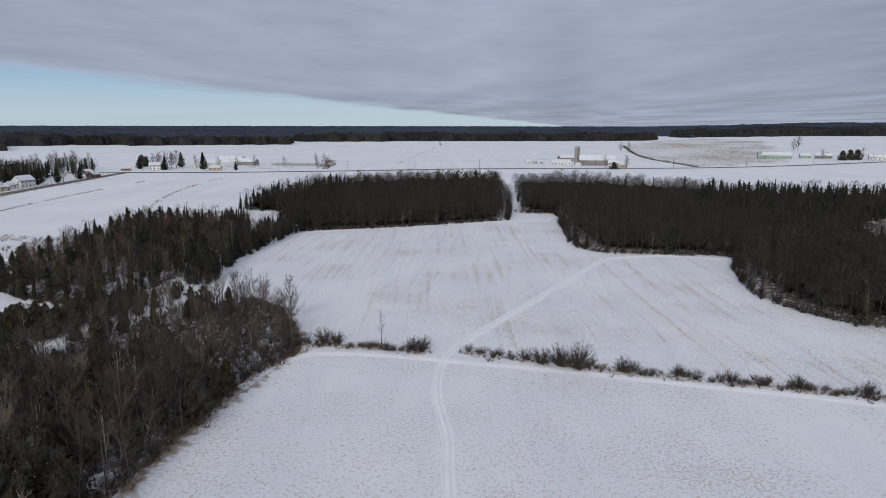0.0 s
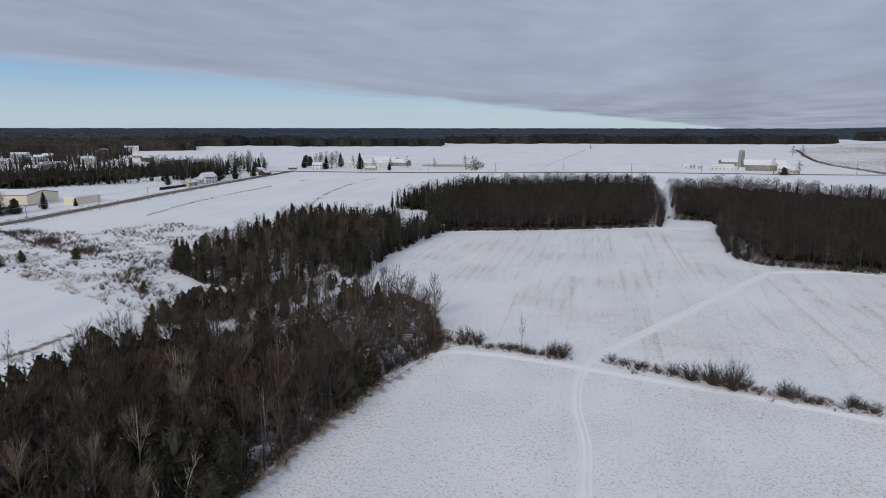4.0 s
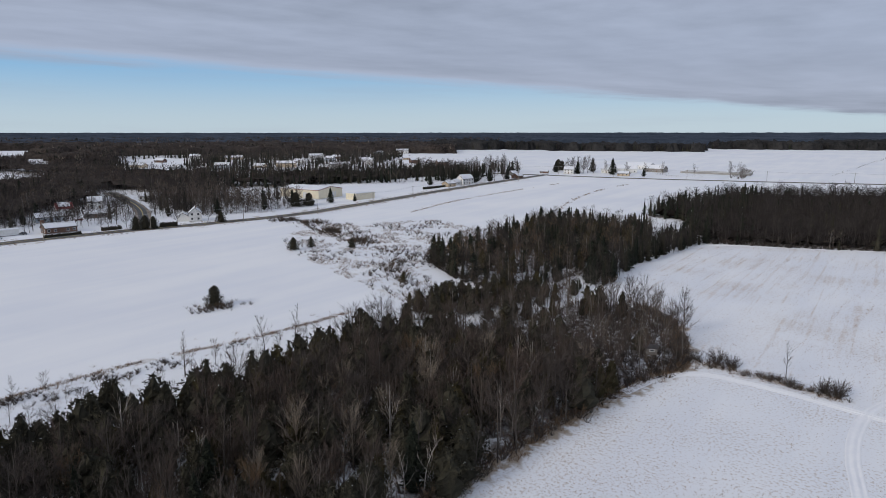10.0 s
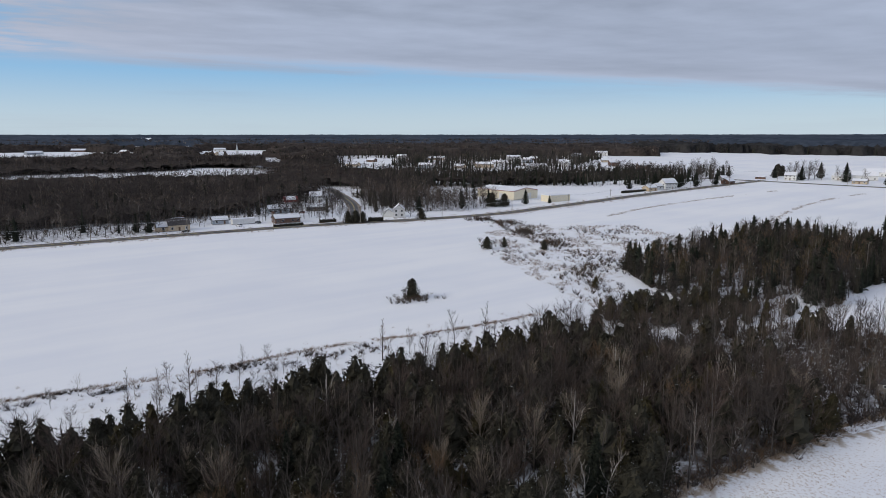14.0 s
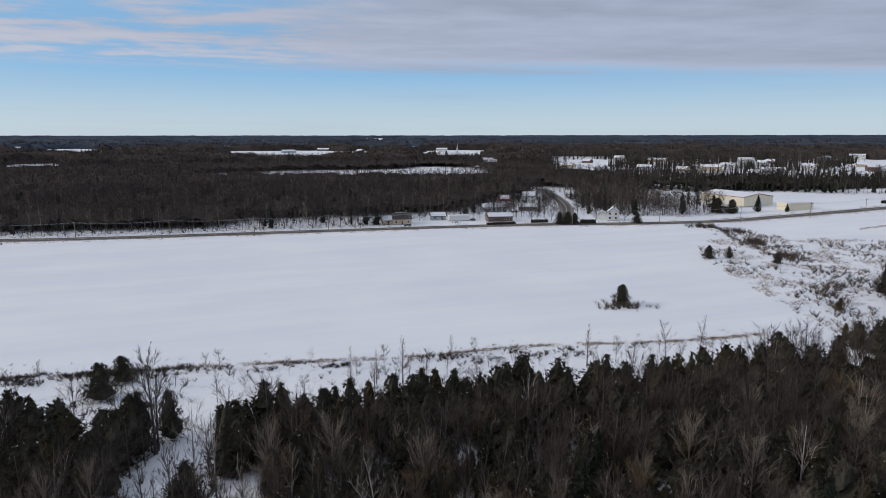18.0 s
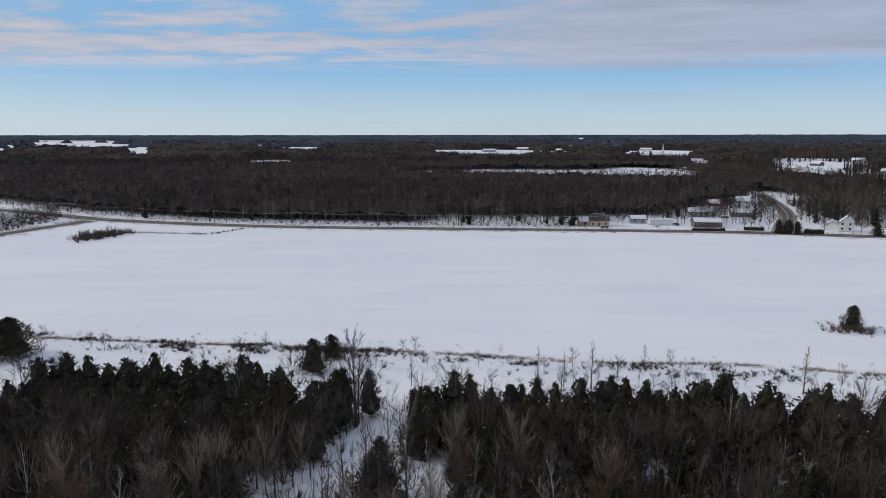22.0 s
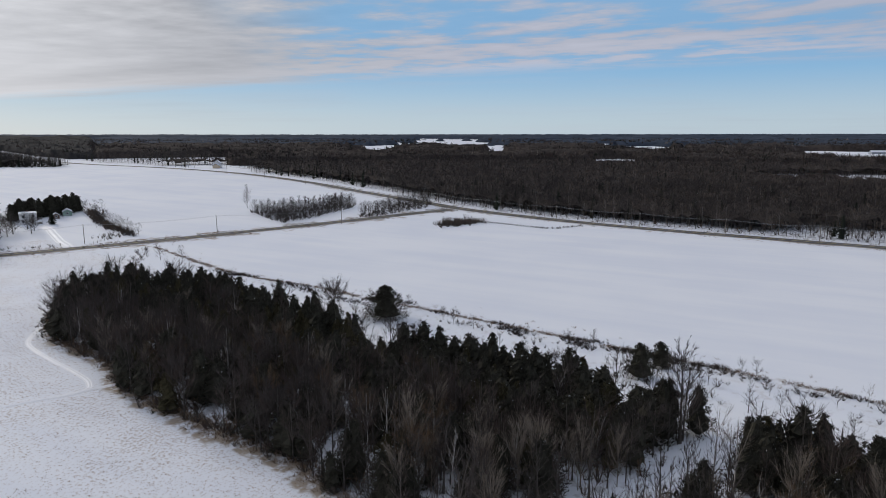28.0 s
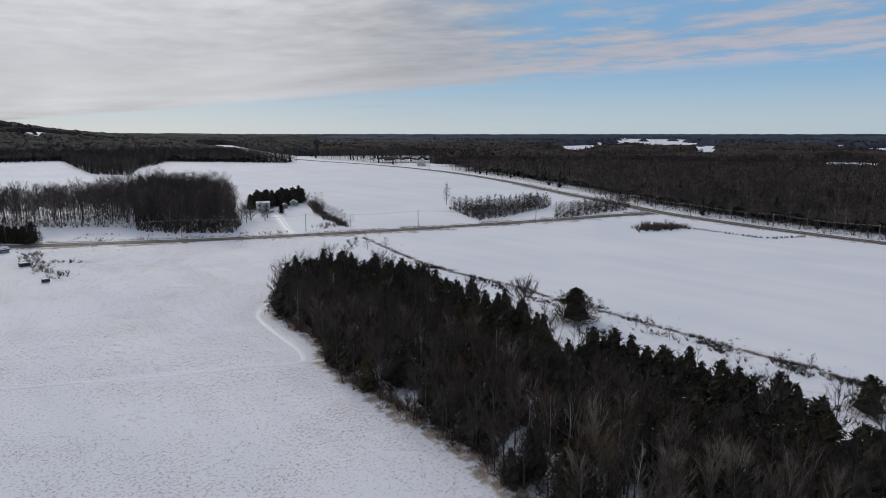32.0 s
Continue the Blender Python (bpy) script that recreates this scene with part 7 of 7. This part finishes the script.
RUBBER = material("black_rubber", (0.015, 0.015, 0.015), (0.035, 0.035, 0.035), 3.0, 0.9)


def car(x, y, head, paint, label):
    root = root_at("car", x, y, head, label, "car")
    prof = [(-2.15, 0.45), (-2.1, 0.95), (-1.2, 1.02), (-0.65, 1.02), (1.35, 1.05), (2.05, 1.0), (2.15, 0.5)]
    n = len(prof)
    v = [(px, sy * 0.86, pz + 0.1) for sy in (-1, 1) for px, pz in prof]
    quads(root, "body", v, [tuple(range(n)), tuple(range(2 * n - 1, n - 1, -1))] + [(k, k + n, (k + 1) % n + n, (k + 1) % n) for k in range(n)], paint)
    roof = [(-0.75, 1.0), (-0.1, 1.48), (1.05, 1.5), (1.75, 1.04)]
    v = [(px, sy * (0.80 if pz < 1.2 else 0.66), pz + 0.1) for sy in (-1, 1) for px, pz in roof]
    quads(root, "cabin", v, [(0, 1, 2, 3), (7, 6, 5, 4), (0, 4, 5, 1), (1, 5, 6, 2), (2, 6, 7, 3), (0, 3, 7, 4)], GLASS, "dark car windows")
    block(root, "roof_snow", 0.48, 0, 1.585, 1.2, 1.3, 0.09, SNOW)
    for px in (-1.35, 1.35):
        for sy in (-1, 1):
            g = Geo()
            g.tube([(px, sy * 0.70, 0.42), (px, sy * 0.90, 0.42)], [0.33, 0.33], 12, 0)
            g.tube([(px, sy * 0.90, 0.42), (px, sy * 0.901, 0.42)], [0.33, 0.01], 12, 0)
            part_mesh(root, "wheel", *g.arrays()[:2], [RUBBER])
    return root


car(-361, 129.6, 20, CAR_WHITE, "white car parked in a snowy driveway")
car(-357, 99, 75, CAR_DARK, "dark car parked before the tan house")
car(-366, 143, 10, CAR_DARK, "dark car parked beside the mobile home")
car(-391, 183, 60, CAR_RED, "dull red car parked behind the bungalow")
car(-360, 327, 10, CAR_DARK, "dark car parked beside the cream warehouse")

# ---- clipped hedges ----


def clipped_hedge(x, y, head, l, w, h, label):
    root = root_at("hedge", x, y, head, label, "hedge")
    g = Geo()
    n = int((l * h * 2 + l * w + w * h) * 9)
    px, py, pz = np.random.uniform(-l / 2, l / 2, n), np.random.uniform(-w / 2, w / 2, n), np.random.uniform(0, h, n)
    face = np.random.randint(0, 5, n)
    py = np.where(face == 0, -w / 2, np.where(face == 1, w / 2, py))
    pz = np.where(face == 2, h, pz)
    px = np.where(face == 3, -l / 2, np.where(face == 4, l / 2, px))
    round_ = 1 - 0.25 * np.clip((pz / h - 0.6) / 0.4, 0, 1) ** 2
    start = np.stack([px * (1 - 0.5 / l * (pz / h)), py * round_, pz], 1)
    g.sprays(start, np.random.normal(0, 0.28, (n, 3)) + (0, 0, 0.15), np.random.uniform(0.2, 0.45, n), 0)
    part_mesh(root, "foliage", *g.arrays()[:2], [CEDAR])
    block(root, "core", 0, 0, 0, l - 0.3, w * 0.8, h * 0.93, CEDAR)
    return root


clipped_hedge(-345, 153, 84, 17, 1.4, 1.5, "low clipped dark hedge before the brick bungalow")
clipped_hedge(-331, 203, 70, 9, 2, 2.5, "clipped dark hedge at the street corner")
clipped_hedge(-333, 462, 86, 32, 1.6, 1.8, "long clipped dark hedge along the farmyard")
clipped_hedge(-345, 178, 80, 10, 2.0, 1.8, "clipped dark hedge beside the garden")

# ---- poles, wires, signs, fences ----
pole = new("utility_pole")
tagged(pole, "weathered wooden utility pole with a crossarm", "utility pole", "utility poles")
g = Geo()
g.tube([(0, 0, 0), (0, 0, 9.6)], [0.19, 0.13], 8, 0)
part_mesh(pole, "shaft", *g.arrays()[:2], [POLE_WOOD])
block(pole, "crossarm", 0, 0, 8.9, 2.2, 0.12, 0.14, POLE_WOOD)
for p in (-0.95, 0.0, 0.95):
    block(pole, "insulator", p, 0, 9.04 if p else 9.6, 0.1, 0.1, 0.2, CONCRETE)
MAIN_POLES = [(-303, 560), (-305, 500), (-306, 445), (-304, 392), (-302, 343), (-303, 290), (-313, 240), (-327, 190), (-336, 140), (-343, 96), (-350, 52), (-352, 13), (-356, -29), (-361, -73),
              (-369, -124), (-381, -176), (-399, -222), (-420, -270), (-439, -318), (-476, -410), (-505, -490), (-519, -560), (-530, -640)]
SIDE_POLES = [(-300, -232), (-242, -271), (-186, -300), (-129, -326), (-60, -364)]
FARM_POLES = [(-400, 626), (-300, 644), (-240, 650), (-170, 664), (-100, 678), (-30, 690), (40, 706), (110, 710), (180, 704), (250, 700), (330, 702), (410, 714), (490, 736)]
pole.matrix_basis = pose(*MAIN_POLES[0], gz(*MAIN_POLES[0]) - 0.1)


def pole_row(points, first=None):
    for i, (px, py) in enumerate(points):
        q = points[min(i + 1, len(points) - 1)]
        p0 = points[max(i - 1, 0)]
        m = pose(px, py, gz(px, py) - 0.1, random.uniform(-1, 1), random.uniform(-1, 1), math.degrees(math.atan2(q[1] - p0[1], q[0] - p0[0])) + 90)
        if i == 0 and first is not None:
            first.matrix_basis = m
        else:
            copy_thing(pole, m)
    line = new("overhead_wire")
    tagged(line, "thin dark wires slung from pole to pole", "overhead wire")
    for off in (-0.95, 0.95):
        for (x0, y0), (x1, y1) in zip(points[:-1], points[1:]):
            d = Vector((x1 - x0, y1 - y0, 0)).normalized()
            nx, ny = -d.y * off, d.x * off
            k = np.linspace(0, 1, 9)
            z = (1 - k) * (gz(x0, y0) + 9.05) + k * (gz(x1, y1) + 9.05) - 4 * 0.9 * k * (1 - k)
            g = Geo()
            g.tube(np.stack([x0 + (x1 - x0) * k + nx, y0 + (y1 - y0) * k + ny, z], 1), np.full(9, 0.035), 3, 0)
            part_mesh(line, "wire", *g.arrays()[:2], [STEEL])


pole_row(MAIN_POLES, pole)
pole_row(SIDE_POLES)
pole_row(FARM_POLES)
sign = root_at("road_sign", -385, -213, 60, "small yellow warning sign on a steel post at the junction", "road sign")
block(sign, "post", 0, 0, 0, 0.08, 0.08, 2.8, STEEL)
block(sign, "plate", 0, -0.06, 2.2, 0.75, 0.03, 0.75, PAINT)
fence = root_at("fence", -190, -296, 30, "short wire fence with leaning wooden posts", "fence")
for k in range(9):
    block(fence, "post", -14 + 3.5 * k, 0, 0, 0.14, 0.14, 1.3, POLE_WOOD)
for z in (0.5, 1.0):
    block(fence, "wire", 0, 0, z, 28, 0.03, 0.03, STEEL)
mailbox = root_at("culvert", -298, 262, 80, "dark concrete culvert mouth under the road bank", "culvert")
block(mailbox, "headwall", 0, 0, 0, 5, 0.5, 1.1, CONCRETE)
# no hole is cut: a dark slab carries the culvert's inner shade as colour
block(mailbox, "opening", 0, 0.24, 0.0, 2.4, 0.1, 0.7, TARP)

make_track("track_drive", [(-176, -296), (-190, -330), (-202, -356), (-207, -374)], "ploughed snowy drive leading to the white house", (-0.8, 0.8), 1.5)

# ---- brushy lines far off ----
BRUSH = [([(-322, -176), (-332, -170), (-345, -166)], 0.16, 3.0, 0.6, 1.7), ([(-326, -180), (-345, -178)], 0.5, 3.0, 0.6, 1.6), ([(-345, -166), (-345, -151), (-341, -120), (-350, -111), (-359, -105)], 0.4, 0.8, 0.25, 0.6), ([(-258, -404), (-240, -372), (-224, -339), (-213, -300)], 0.5, 2.0, 0.6, 1.8),
         ([(-205, -312), (-198, -300)], 0.8, 3.0, 0.6, 1.2), ([(-62, -330), (-58, -300), (-58, -262)], 0.7, 2.0, 0.4, 1.0), ([(-62, -300), (-75, -290)], 0.8, 1.4, 0.4, 0.8),
         ([(-299, 250), (-289, 257), (-255, 243), (-216, 235), (-188, 224), (-169, 212)], 1.7, 2.4, 0.3, 0.8), ([(-250, 246), (-225, 241), (-205, 236)], 1.3, 3.4, 0.5, 1.2),
         ([(312, 1120), (264, 860), (274, 697)], 1.2, 1.2, 0.6, 1.4), ([(-53, 767), (-14, 1120)], 8.0, 1.0, 0.3, 0.8), ([(-126, 690), (-144, 800)], 2.5, 4.0, 1.0, 2.0),
         ([(-166, 109), (-162, 119)], 0.16, 2.2, 0.4, 0.9), ([(-304, 261), (-288, 260), (-263, 246), (-237, 235), (-221, 228), (-178, 215)], 0.9, 0.9, 0.3, 0.8), ([(-300, 252), (-292, 262)], 0.3, 2.5, 0.8, 1.5), ([(-281, 258), (-270, 262)], 0.3, 2.5, 0.8, 1.5), ([(-250, 246), (-240, 240)], 0.3, 2.5, 0.8, 1.6), ([(-215, 230), (-205, 226)], 0.3, 2.5, 0.8, 1.6), ([(-160, 232), (-165, 205), (-150, 180), (-135, 172)], 0.8, 3.0, 0.5, 1.4), ([(-190, -262), (-150, -215), (-140, -190)], 1.2, 1.5, 0.4, 0.9),
         ([(-150, -300), (-172, -292), (-250, -258), (-290, -240)], 1.4, 1.6, 0.3, 0.6), ([(-152, -318), (-178, -302)], 1.2, 3, 0.3, 0.8)]
items = []
for line, step, spread, lo, hi in BRUSH:
    c = smooth_line(line, step)
    items += batches(shrub_fill, c[:, 0] + np.random.normal(0, spread, len(c)), c[:, 1] + np.random.normal(0, spread, len(c)), 0.0, [], lo, hi)
stand("brush", items, "leafless brush along ditches and fence lines", "brush")
xs, ys = [], []
DITCH = [(-258, 330), (-266, 383), (-267, 455), (-259, 557)]
DITCH_EAST = [(-160, 345), (-190, 420), (-205, 520), (-198, 640)]
for line, step, off, spread in ((DITCH, 0.6, 0.0, 0.8), (DITCH_EAST, 0.8, 0.0, 1.0), (SIDE_ROAD, 0.35, 6.5, 1.2), (SIDE_ROAD, 0.35, -6.5, 1.2), (MAIN_ROAD, 1.0, 7.5, 1.0), (MAIN_ROAD, 1.0, -7.5, 1.0)):
    c = smooth_line(line, step)
    d = np.gradient(c, axis=0)
    d /= np.linalg.norm(d, axis=1)[:, None]
    ok = (np.hypot(c[:, 0], c[:, 1]) < 620) & (blotch(c[:, 0], c[:, 1], 9.0, 4) > 0.38)
    xs.append((c[:, 0] - d[:, 1] * off + np.random.normal(0, spread, len(c)))[ok]), ys.append((c[:, 1] + d[:, 0] * off + np.random.normal(0, spread, len(c)))[ok])
scatter_stuff("verge_grass", weeds, np.concatenate(xs), np.concatenate(ys), 0.6, 1.3, "long dry grass along the road verges", "grass")
